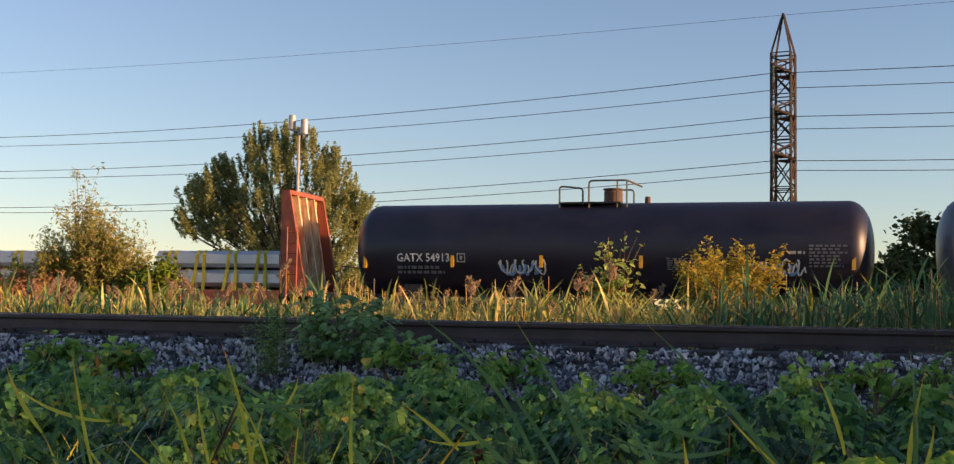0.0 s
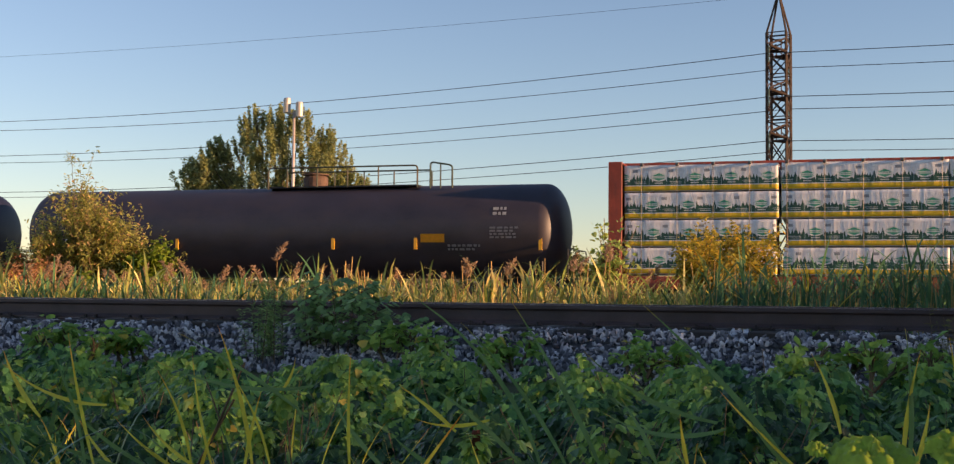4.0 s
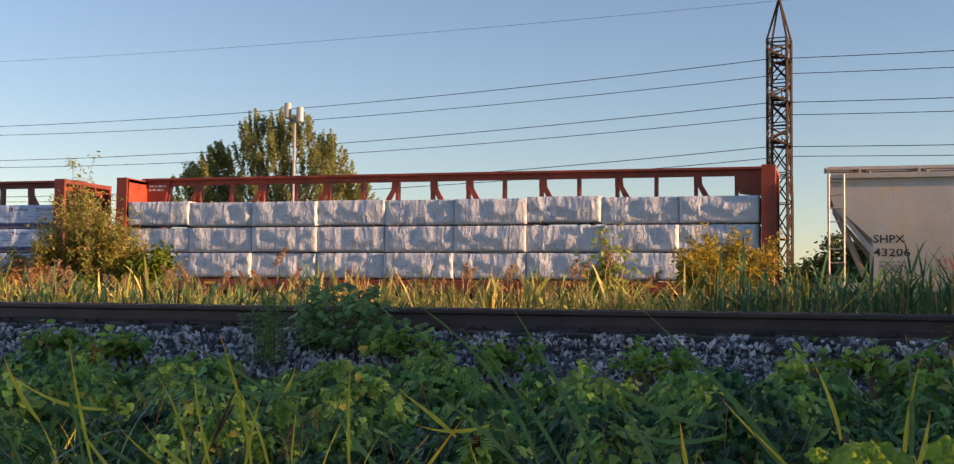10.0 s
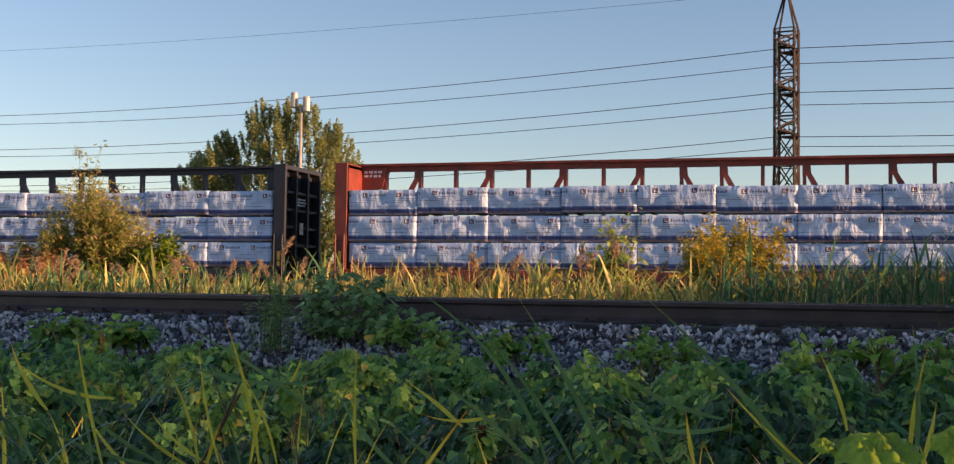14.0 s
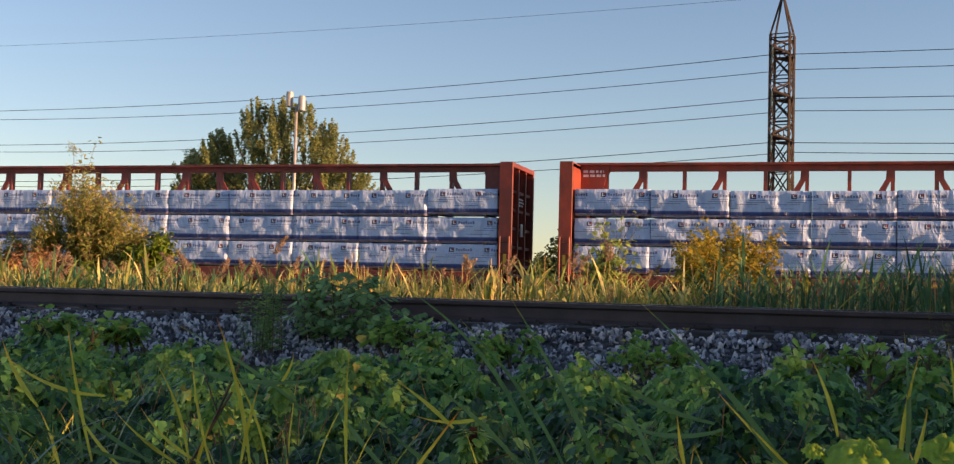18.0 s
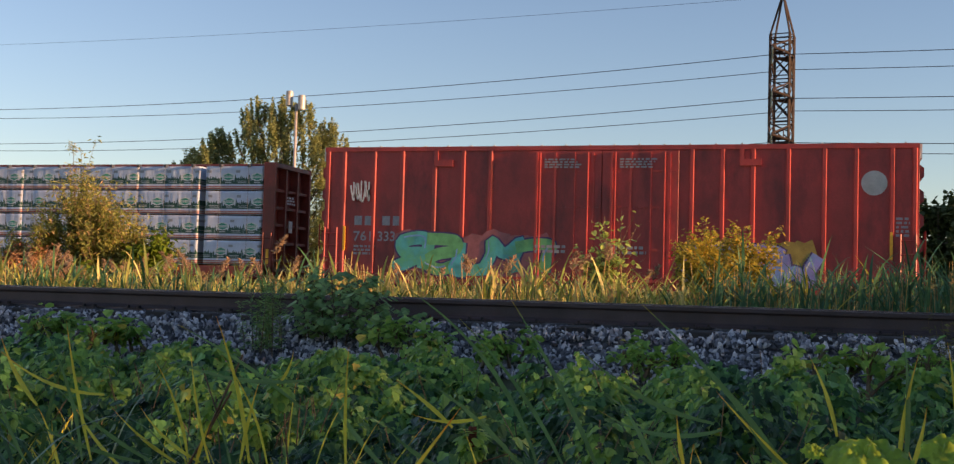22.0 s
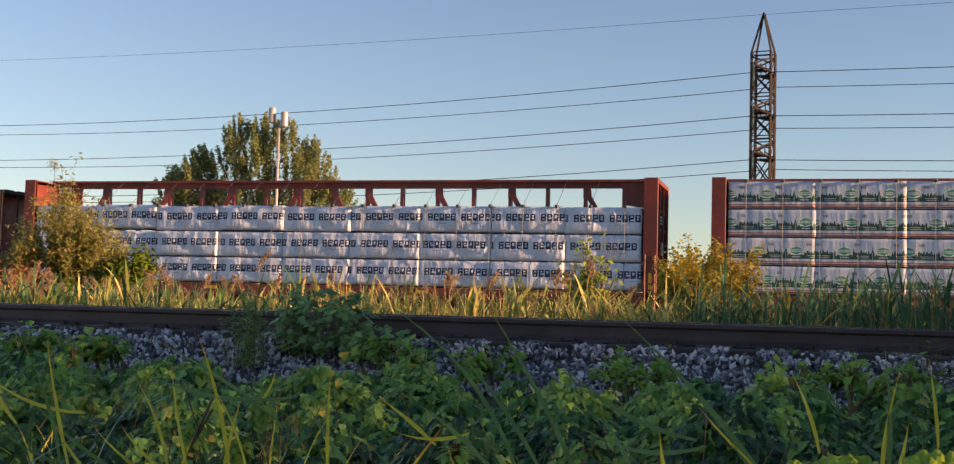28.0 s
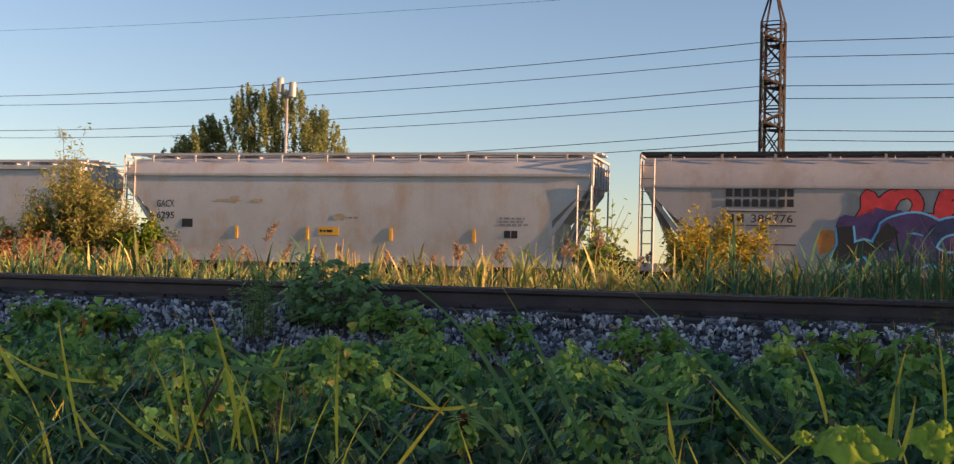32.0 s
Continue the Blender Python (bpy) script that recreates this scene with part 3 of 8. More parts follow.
def tank_car(right, left, mark, top, r, label, paint="tank_black", long_rail=False, seed=0, marks=(), dome=0.0, mark_x=(0, 1)):
    rnd = random.Random(seed)
    car, length = car_base("tank_car", label, "tank car", right, left, "tank cars of the train")
    zc = top - r
    P = M[paint]
    shell = part("tank_shell", tank_shell(length, r, zc), P, car, smooth=True)
    for k in (-1, 1):
        part("end_sill", boxes((min(k * (length / 2 - 2.6), k * (length / 2 + 0.1)), max(k * (length / 2 - 2.6), k * (length / 2 + 0.1)), -0.35, 0.35, 0.75, 1.12), bevel=0.03), M["iron"], car)
        part("bolster", boxes((k * (length / 2 - 2.2) - 0.3, k * (length / 2 - 2.2) + 0.3, -1.25, 1.25, 0.85, zc - r * 0.75), bevel=0.03), M["iron"], car)
        part("end_platform", boxes(*[tuple(sorted((k * (length / 2 - 0.1), k * (length / 2 + 0.28)))) + (-1.45, 1.45, 1.05, 1.11)]), M["iron"], car)
        ladder(car, k * (length / 2 - 0.75) - 0.2, k * (length / 2 - 0.75) + 0.2, -1.47, 0.45, 1.6, 4, M["iron"])
        handrail(car, [(k * (length / 2 + 0.25), -1.45, 1.1), (k * (length / 2 + 0.25), -1.45, 2.0), (k * (length / 2 + 0.25), 1.45, 2.0), (k * (length / 2 + 0.25), 1.45, 1.1)], 0.02, M["iron"], "end_handrail")
        truck(car, k * (length / 2 - 2.2))
        coupler(car, k * (length / 2 + 0.1), k)
    # fittings on top
    part("manway", bm_cylinder(dome, 0, top - 0.08, 0.30 if not long_rail else 0.42, 0.50 if not long_rail else 0.48), M["rust"], car, "rusty valve housing", smooth=False)
    part("manway_cover", bm_cylinder(dome, 0, top + 0.42, 0.33 if not long_rail else 0.46, 0.05), M["rust"], car)
    lo, hi = (dome - 1.6, dome + 0.35) if not long_rail else (dome - 1.42, dome + 3.95)
    part("top_platform", boxes((lo, hi, -0.75, 0.75, top - 0.06, top - 0.01)), M["iron"], car, "grated walkway")
    g = M["rail_green"]
    if not long_rail:
        handrail(car, [(lo, -0.7, top - 0.25), (lo, -0.7, top + 0.5), (lo + 0.75, -0.7, top + 0.42), (lo + 0.75, -0.7, top - 0.1)], 0.032, g)
        handrail(car, [(lo + 0.95, -0.72, top - 0.25), (lo + 0.95, -0.72, top + 0.66), (hi + 0.2, -0.72, top + 0.66), (hi + 0.45, 0.72, top + 0.6)], 0.032, g)
        handrail(car, [(lo + 1.2, 0.7, top - 0.1), (lo + 1.2, 0.7, top + 0.5), (hi + 0.2, 0.7, top + 0.5), (hi + 0.2, 0.7, top - 0.1)], 0.03, g)
        for x in (lo + 0.95 + 0.9, hi + 0.2):
            handrail(car, [(x, -0.72, top - 0.2), (x, -0.72, top + 0.3), (x, -0.72, top + 0.66)], 0.028, g, "rail_post")
        part("vent", bm_cylinder(hi + 0.75, 0, top - 0.02, 0.09, 0.22), M["rust"], car)
    else:
        for y in (-0.75, 0.75):
            handrail(car, [(lo, y, top - 0.1), (lo, y, top + 0.62), (lo + 1.0, y, top + 0.62), (hi, y, top + 0.62), (hi, y, top - 0.1)], 0.03, g)
            x = lo + 0.7
            while x < hi - 0.3:
                handrail(car, [(x, y, top - 0.05), (x, y, top + 0.3), (x, y, top + 0.62)], 0.024, g, "rail_post")
                x += 1.1
        handrail(car, [(hi + 0.45, -0.75, top - 0.15), (hi + 0.45, -0.75, top + 0.72), (hi + 1.2, -0.75, top + 0.6), (hi + 1.2, -0.75, top - 0.15)], 0.032, g)
        handrail(car, [(hi + 0.8, -0.75, top - 0.15), (hi + 0.8, -0.75, top + 0.3), (hi + 0.8, -0.75, top + 0.66)], 0.026, g, "rail_post")
    # strips and lettering
    zr = 1.98
    for x in marks:
        reflector(car, x, zr, 0.46, 0.11, on_tank(r, zc, zr + 0.2) - 0.012)
    for k in (-1, 1):
        reflector(car, k * (length / 2 - 0.62), 1.95, 0.85, 0.11, on_tank(r, zc, 2.3) + 0.05)
    if mark:
        me = letters(mark, 0.37, 1.03, 0.005)
        w = max(v.co.x for v in me.vertices)
        me.transform(Matrix.Diagonal((mark_x[1] / w, 1, 1, 1)))
        me.materials.append(M["white"])
        part("lettering", wrapped(me, r, zc, mark_x[0], 2.16), None, car, "white lettering")
        tank_print(car, rnd, r, zc, mark_x[0], mark_x[0] + mark_x[1] * 1.05, 1.70, 2.04, 2, M["grey_print"])
        bm = bmesh.new()
        for d in ((0, .28, 0, .03), (0, .28, .25, .28), (0, .03, 0.03, .25), (.25, .28, 0.03, .25), (.1, .18, .08, .2)):
            box(bm, d[0], d[1], 0, 0.005, d[2], d[3])
        part("placard", wrapped(mesh_from(bm, "placard", M["white"]), r, zc, mark_x[0] + mark_x[1] + 0.25, 2.14), None, car)
    return car, length, r, zc, rnd


def bm_cylinder(x, y, z, r, h, n=18):
    bm = bmesh.new()
    loft(bm, [[(x + q * math.cos(2 * math.pi * j / n), y + q * math.sin(2 * math.pi * j / n), zz) for j in range(n)] for q, zz in ((r, z), (r, z + h * 0.85), (r * 0.88, z + h))])
    return bm


# wrapped packs of boards
def wrap_material(name, kind):
    """Printed plastic sheet; the print repeats along the pack, as on the roll."""
    m, nt, bsdf = tree_of(name)
    tc = nt.nodes.new("ShaderNodeTexCoord")
    sep = nt.nodes.new("ShaderNodeSeparateXYZ")
    nt.links.new(tc.outputs["Object"], sep.inputs[0])
    info = nt.nodes.new("ShaderNodeObjectInfo")
    x = calc(nt, "ADD", sep.outputs["X"], calc(nt, "MULTIPLY", info.outputs["Random"], 0.5))
    z = sep.outputs["Z"]
    base = {"plain": (0.58, 0.63, 0.72), "board": (0.47, 0.60, 0.83), "forest": (0.53, 0.60, 0.72), "forest_gold": (0.74, 0.74, 0.75), "bars": (0.64, 0.70, 0.83)}[kind]
    grime = noise_tex(nt, 2.2, 6, 0.65)
    col = ramp(nt, grime.outputs[0], [(0.3, tone(base, 0.82)), (0.7, tone(base, 1.08))]).outputs[0]

    def inside(v, lo, hi):
        return calc(nt, "MULTIPLY", calc(nt, "GREATER_THAN", v, lo), calc(nt, "LESS_THAN", v, hi))

    def cell(period, shift=0.0):
        return calc(nt, "MULTIPLY", calc(nt, "FRACT", calc(nt, "DIVIDE", calc(nt, "ADD", x, 50.0 + shift), period)), period)

    def both(a, b):
        return calc(nt, "MULTIPLY", a, b)

    if kind == "board":
        col = mixed(nt, col, (0.020, 0.045, 0.17), inside(z, 0.055, 0.185))
        col = mixed(nt, col, (0.30, 0.09, 0.08), inside(z, 0.02, 0.045))
        u = cell(1.18)
        col = mixed(nt, col, (0.035, 0.035, 0.09), both(inside(u, 0.10, 0.27), inside(z, 0.565, 0.71)))
        col = mixed(nt, col, (0.66, 0.66, 0.70), both(inside(u, 0.145, 0.175), inside(z, 0.60, 0.69)))
        col = mixed(nt, col, (0.66, 0.66, 0.70), both(inside(u, 0.145, 0.24), inside(z, 0.60, 0.622)))
        col = mixed(nt, col, (0.40, 0.05, 0.05), both(inside(u, 0.20, 0.24), inside(z, 0.64, 0.69)))
        for a in range(7):
            col = mixed(nt, col, (0.11, 0.14, 0.28), both(inside(u, 0.33 + 0.08 * a, 0.385 + 0.08 * a), inside(z, 0.60, 0.665 if a % 3 else 0.69)))
        for period, shift, long, low in ((1.18, 0.0, 0.82, 0.515), (1.18, 0.1, 0.66, 0.455), (1.18, 0.4, 0.74, 0.395), (1.64, 0.8, 0.9, 0.27)):
            col = mixed(nt, col, (0.15, 0.20, 0.36), both(inside(cell(period, shift), 0.08, long), inside(z, low, low + 0.016)))
        col = mixed(nt, col, (0.05, 0.11, 0.34), inside(z, 0.150, 0.185))
    elif kind.startswith("forest"):
        crest = None
        for period, low, high in ((0.105, 0.33, 0.23), (0.071, 0.35, 0.13)):
            at = calc(nt, "DIVIDE", calc(nt, "ADD", x, 50.0), period)
            wn = nt.nodes.new("ShaderNodeTexWhiteNoise")
            wn.noise_dimensions = "1D"
            nt.links.new(calc(nt, "FLOOR", at), wn.inputs["W"])
            tri = calc(nt, "SUBTRACT", 1.0, calc(nt, "ABSOLUTE", calc(nt, "MULTIPLY_ADD", calc(nt, "FRACT", at), 2.0, -1.0)))
            fir = calc(nt, "MULTIPLY_ADD", calc(nt, "MULTIPLY", tri, calc(nt, "MULTIPLY_ADD", wn.outputs[0], 0.75, 0.25)), high, low)
            crest = fir if crest is None else calc(nt, "MAXIMUM", crest, fir)
        u = cell(1.08)
        wood = calc(nt, "ABSOLUTE", calc(nt, "SUBTRACT", u, 0.30))
        crest = calc(nt, "SUBTRACT", crest, calc(nt, "MULTIPLY", calc(nt, "LESS_THAN", wood, 0.24), 0.07))
        col = mixed(nt, col, (0.012, 0.072, 0.050), both(calc(nt, "GREATER_THAN", z, 0.19), calc(nt, "LESS_THAN", z, crest)))
        du = calc(nt, "DIVIDE", calc(nt, "SUBTRACT", u, 0.30), 0.25)
        dz = calc(nt, "DIVIDE", calc(nt, "SUBTRACT", z, 0.435), 0.135)
        rr = calc(nt, "ADD", calc(nt, "MULTIPLY", du, du), calc(nt, "MULTIPLY", dz, dz))
        hexa = calc(nt, "ADD", calc(nt, "MULTIPLY", calc(nt, "ABSOLUTE", du), 0.75), calc(nt, "ABSOLUTE", dz))
        col = mixed(nt, col, (0.60, 0.63, 0.62), calc(nt, "LESS_THAN", rr, 1.0))
        col = mixed(nt, col, (0.025, 0.29, 0.18), both(calc(nt, "LESS_THAN", hexa, 0.88), calc(nt, "GREATER_THAN", calc(nt, "ABSOLUTE", dz), 0.26)))
        col = mixed(nt, col, (0.10, 0.30, 0.20), both(inside(u, 0.13, 0.47), inside(z, 0.425, 0.448)))
        col = mixed(nt, col, (0.50, 0.53, 0.52), both(inside(u, 0.18, 0.42), inside(z, 0.235, 0.265)))
        col = mixed(nt, col, (0.46, 0.49, 0.48), both(inside(u, 0.62, 0.98), inside(z, 0.285, 0.302)))
        col = mixed(nt, col, (0.46, 0.49, 0.48), both(inside(u, 0.66, 0.98), inside(z, 0.235, 0.252)))
        col = mixed(nt, col, (0.34, 0.42, 0.42), both(calc(nt, "LESS_THAN", u, 0.014), inside(z, 0.19, 0.42)))
        col = mixed(nt, col, (0.27, 0.28, 0.30), both(inside(u, 0.58, 0.74), inside(z, 0.575, 0.66)))
        if kind == "forest_gold":
            col = mixed(nt, col, (0.72, 0.46, 0.02), inside(z, 0.02, 0.165))
        else:
            col = mixed(nt, col, (0.42, 0.12, 0.10), inside(z, 0.02, 0.12))
            col = mixed(nt, col, (0.62, 0.60, 0.58), inside(z, 0.06, 0.085))
    elif kind == "bars":
        u = cell(1.12)
        for a in range(5):
            w0 = 0.07 + a * 0.195
            col = mixed(nt, col, (0.022, 0.030, 0.075), both(inside(u, w0, w0 + 0.165), inside(z, 0.35, 0.58)))
            col = mixed(nt, col, base, both(inside(u, w0 + 0.055, w0 + 0.115 + 0.05 * (a % 2)), inside(z, 0.385 + 0.03 * (a % 3), 0.435 + 0.03 * (a % 3))))
            col = mixed(nt, col, base, both(inside(u, w0 + 0.055, w0 + 0.12), inside(z, 0.495, 0.535)))
        col = mixed(nt, col, (0.30, 0.32, 0.36), both(inside(u, 0.45, 0.70), inside(z, 0.255, 0.275)))
    nt.links.new(col, bsdf.inputs["Base Color"])
    bsdf.inputs["Roughness"].default_value = 0.42 if kind == "plain" else 0.5
    height = 0.0
    for scale, stretch, amount in ((1.35, (1.0, 1.0, 0.13), 1.0), (3.2, (1.0, 1.0, 0.4), 0.20), (9.0, (1.0, 1.0, 0.8), 0.07)):
        f = noise_tex(nt, scale, 2, 0.5, stretch)
        f.inputs["Distortion"].default_value = 0.25
        shift = nt.nodes.new("ShaderNodeVectorMath")
        shift.operation = "ADD"
        comb = nt.nodes.new("ShaderNodeCombineXYZ")
        nt.links.new(calc(nt, "MULTIPLY", info.outputs["Random"], 40.0), comb.inputs[0])
        src = f.inputs["Vector"].links[0].from_socket
        nt.links.new(src, shift.inputs[0])
        nt.links.new(comb.outputs[0], shift.inputs[1])
        nt.links.new(shift.outputs[0], f.inputs["Vector"])
        ridge = calc(nt, "POWER", calc(nt, "SUBTRACT", 1.0, calc(nt, "ABSOLUTE", calc(nt, "MULTIPLY_ADD", f.outputs[0], 4.0, -2.0))), 1.6)
        height = calc(nt, "MULTIPLY_ADD", ridge, amount, height)
    crease = noise_tex(nt, 2.6, 3, 0.6, (1.0, 1.0, 0.5))
    crease.inputs["Distortion"].default_value = 1.4
    turn = crease.inputs["Vector"].links[0].from_node
    turn.inputs["Rotation"].default_value = (0.0, 0.62, 0.0)
    fold = calc(nt, "POWER", calc(nt, "SUBTRACT", 1.0, calc(nt, "ABSOLUTE", calc(nt, "MULTIPLY_ADD", crease.outputs[0], 5.0, -2.5))), 6.0)
    height = calc(nt, "MULTIPLY_ADD", calc(nt, "MAXIMUM", fold, 0.0), 0.22, height)
    bumped(nt, bsdf, height, 1.0, {"plain": 0.062, "board": 0.052, "bars": 0.034}[kind] if kind in ("plain", "board", "bars") else 0.016)
    return m


WRAP = {k: wrap_material("wrap_" + k, k) for k in ("plain", "board", "forest", "forest_gold", "bars")}
STRAP_DARK = surface("dark_strap", (0.05, 0.05, 0.06), 0.5, bump=0.0)
SKID = surface("timber_skid", (0.22, 0.13, 0.06), 0.9, scale=5, vary=0.3)


SKID_MESH = mesh_from(boxes((-0.05, 0.05, -0.56, 0.56, -0.046, -0.002)), "skid", SKID)


def pack_mesh(kind, length, height, seed, folds=0.02):
    """A pack of boards under loose plastic: a block whose wrapped faces sag and fold."""
    rnd = random.Random(seed)
    bm = bmesh.new()
    nx, nz = max(8, int(length * 9)), 8
    d = 1.18
    ox = rnd.uniform(0, 90)

    def pull(x, z):
        k = z / height
        soft = math.sin(math.pi * min(1, max(0, k))) ** 0.6
        e = min(1.0, (length / 2 - abs(x)) / 0.15)
        v = noise.noise(Vector((x * 1.7 + ox + k * 1.9, k * 1.5 - x * 0.5, seed))) + 0.5 * noise.noise(Vector((x * 4.2 + ox - k * 3.4, k * 2.4 + x * 0.8, seed + 7)))
        return -folds * (0.7 + 1.5 * v) * soft * (0.35 + 0.65 * e)

    rows = []
    for j in range(nz + 1):
        z = height * j / nz
        rows.append([bm.verts.new((-length / 2 + length * i / nx, pull(-length / 2 + length * i / nx, z), z)) for i in range(nx + 1)])
    for a, b in zip(rows, rows[1:]):
        for i in range(nx):
            bm.faces.new((a[i], a[i + 1], b[i + 1], b[i]))
    back = [bm.verts.new((x, d, z)) for x, z in ((-length / 2, 0), (length / 2, 0), (length / 2, height), (-length / 2, height))]
    bm.faces.new([r[0] for r in rows] + [back[3], back[0]])
    bm.faces.new([r[-1] for r in rows[::-1]] + [back[1], back[2]])
    bm.faces.new(rows[-1] + [back[2], back[3]])
    bm.faces.new(rows[0][::-1] + [back[0], back[1]])
    bm.faces.new(back)
    bmesh.ops.recalc_face_normals(bm, faces=bm.faces)
    me = mesh_from(bm, "wrapped_pack", WRAP[kind])
    me.polygons.foreach_set("use_smooth", [True] * (nx * nz) + [False] * (len(me.polygons) - nx * nz))
    return me


def bulkhead(car, x, way, paint, z1, half=1.44):
    """An end wall: two corner posts, a top beam, a recessed plate and its ribs."""
    P = M[paint]
    xo = x
    xi = x - way * 0.42
    lo, hi = sorted((xo, xi))
    wall = part("bulkhead", boxes((*sorted((xi, xi + way * 0.10)), -half + 0.04, half - 0.04, 1.0, z1 - 0.05)), P, car)
    for y in (-half, half - 0.12):
        part("corner_post", boxes((lo, hi, y, y + 0.12, 0.85, z1), bevel=0.01), P, wall)
    part("top_beam", boxes((lo, hi, -half + 0.12, half - 0.12, z1 - 0.16, z1 - 0.01), bevel=0.01), P, wall)
    for y in (-0.5, 0.42):
        part("rib", boxes((*sorted((xi + way * 0.10, xo - way * 0.04)), y, y + 0.1, 1.0, z1 - 0.16)), P, wall)
    for k in range(5):
        z = 1.35 + k * (z1 - 1.7) / 5
        part("shelf_rib", boxes((*sorted((xi + way * 0.10, xo - way * 0.10)), -half + 0.12, half - 0.12, z, z + 0.09)), P, wall)
    part("marker_plate", boxes((*sorted((xo - way * 0.02, xo + way * 0.012)), -0.25, -0.02, 2.35, 2.75)), M["white"], wall)
    part("end_print", mesh_from(rot_print(random.Random(int(x * 10)), 3, 0.7, 0.3), "end_print", M["white"]), None, wall).matrix_basis = Matrix.Translation((xo + way * 0.012 - way * 0.07, -0.35 if way > 0 else 0.35, 3.3)) @ Matrix.Rotation(math.pi / 2 * way, 4, "Z")
    ladder(car, xi + way * 0.06, xo - way * 0.06, -half - 0.03, 0.55, 2.3, 5, P)


def rot_print(rnd, rows, w, h):
    return bars_of_print(rows, rnd, 0, 0, w, 0, h)


def centerbeam(right, left, label, paint="beam_red", load="board", tiers=3, seed=0, first=1.22, packs=9, high=4.68, cols=None, row_cols=None):
    rnd = random.Random(seed)
    car, length = car_base("centerbeam_car", label, "freight car", right, left, "centre-beam cars of the train")
    P = M[paint]
    hl = length / 2
    # deck
    part("deck", boxes((-hl, hl, -1.42, 1.42, 1.02, 1.12), bevel=0.01), P, car)
    for y in (-1.44, 1.36):
        part("side_sill", boxes((-hl, hl, y, y + 0.08, 0.78, 1.16), bevel=0.01), P, car)
    part("centre_sill", boxes((-hl - 0.25, hl + 0.25, -0.25, 0.25, 0.55, 1.0)), P, car)
    for i in range(9):
        part("winch", bm_cylinder(-hl + length * (i + 0.7) / 9.4, -1.46, 0.86, 0.07, 0.14, 8), M["iron"], car)
    # the beam down the middle
    part("top_chord", boxes((-hl + 0.3, hl - 0.3, -0.30, 0.30, high - 0.02, high + 0.05), (-hl + 0.3, hl - 0.3, -0.10, 0.10, high - 0.20, high - 0.02)), P, car)
    n = 18
    for i in range(1, n):
        x = -hl + length * i / n
        part("column", boxes((x - 0.055, x + 0.055, -0.10, 0.10, 1.12, high - 0.2)), P, car)
        if i % 2 == 0 or i in (9,):
            lean = -1 if i < n / 2 else 1
            bm = bmesh.new()
            prism(bm, [(x + lean * dx, high - dz) for dx, dz in ((0.42, 0.84), (0.22, 0.84), (0.06, 0.52), (-0.06, 0.52), (-0.06, 0.2), (0.18, 0.2), (0.20, 0.46))][::lean], -0.13, -0.05)
            part("gusset", bm, P, car)
    for way in (-1, 1):
        bulkhead(car, way * hl, way, paint, high - 0.02)
        bm = bmesh.new()
        prism(bm, [(way * (hl - 0.4), high - 0.04), (way * (hl - 1.35), high - 0.04), (way * (hl - 1.15), high - 0.75), (way * (hl - 0.4), high - 0.85)], -0.16, 0.16)
        gus = part("gusset", bm, P, car)
        truck(car, way * (hl - 2.6))
        coupler(car, way * (hl + 0.15), way)
        reflector(car, way * (hl - 0.2), 1.25, 0.5, 0.1, -1.445)
    for k in range(1, 6):
        reflector(car, -hl + length * k / 6, 0.98, 0.10, 0.4, -1.45)
    part("end_print", mesh_from(bars_of_print(2, rnd, 0, 0, 0.75, 0, 0.26), "end_print", M["white"]), None, car).location = (-hl + 0.5, -0.172, high - 0.42)
    # the load
    inner = length - 0.95
    h = (3.80 - first) / 3 - 0.05 if tiers == 3 else (high - 0.10 - first) / 4 - 0.045
    step = h + (0.05 if tiers == 3 else 0.045)
    if cols is None:
        cols = [(-inner / 2 + inner * i / packs, -inner / 2 + inner * (i + 1) / packs) for i in range(packs)]
    made = {}

    def pack_of(width, k):
        key = (round(width, 2), k)
        if key not in made:
            made[key] = pack_mesh(load, width - (0.02 if tiers == 3 else 0.006), h, seed * 10 + k, 0.048 if tiers == 3 else 0.005)
        return made[key]

    for row in range(tiers):
        for x0, x1 in (row_cols or {}).get(row, cols):
            x = (x0 + x1) / 2
            p = part("wrapped_pack", pack_of(x1 - x0, rnd.randrange(5)), None, car)
            lift = rnd.choice((0, 0, 0.02, 0.05)) if row == tiers - 1 and tiers == 3 else 0.0
            p.location = (x + rnd.uniform(-0.01, 0.01), -1.34 + (rnd.uniform(-0.06, 0.03) if tiers == 3 else rnd.uniform(-0.004, 0.003)), first + row * step + lift)
            p.rotation_euler.z = radians(rnd.uniform(-0.35, 0.35) * (1.0 if tiers == 3 else 0.25))
            if row == 0 or tiers == 4:
                q = part("far_pack", pack_of(x1 - x0, 0), None, car)
                q.matrix_basis = Matrix.Translation((x, 1.34, first + row * step)) @ Matrix.Rotation(math.pi, 4, "Z")
            for a in (0.18, 0.82):
                xs = x0 + (x1 - x0) * a
                k = part("skid", SKID_MESH, None, car)
                k.location = (xs, -0.75, first + row * step + lift)
    top = first + tiers * step
    n = 0 if load in ("board", "plain") else round(inner / 1.08)
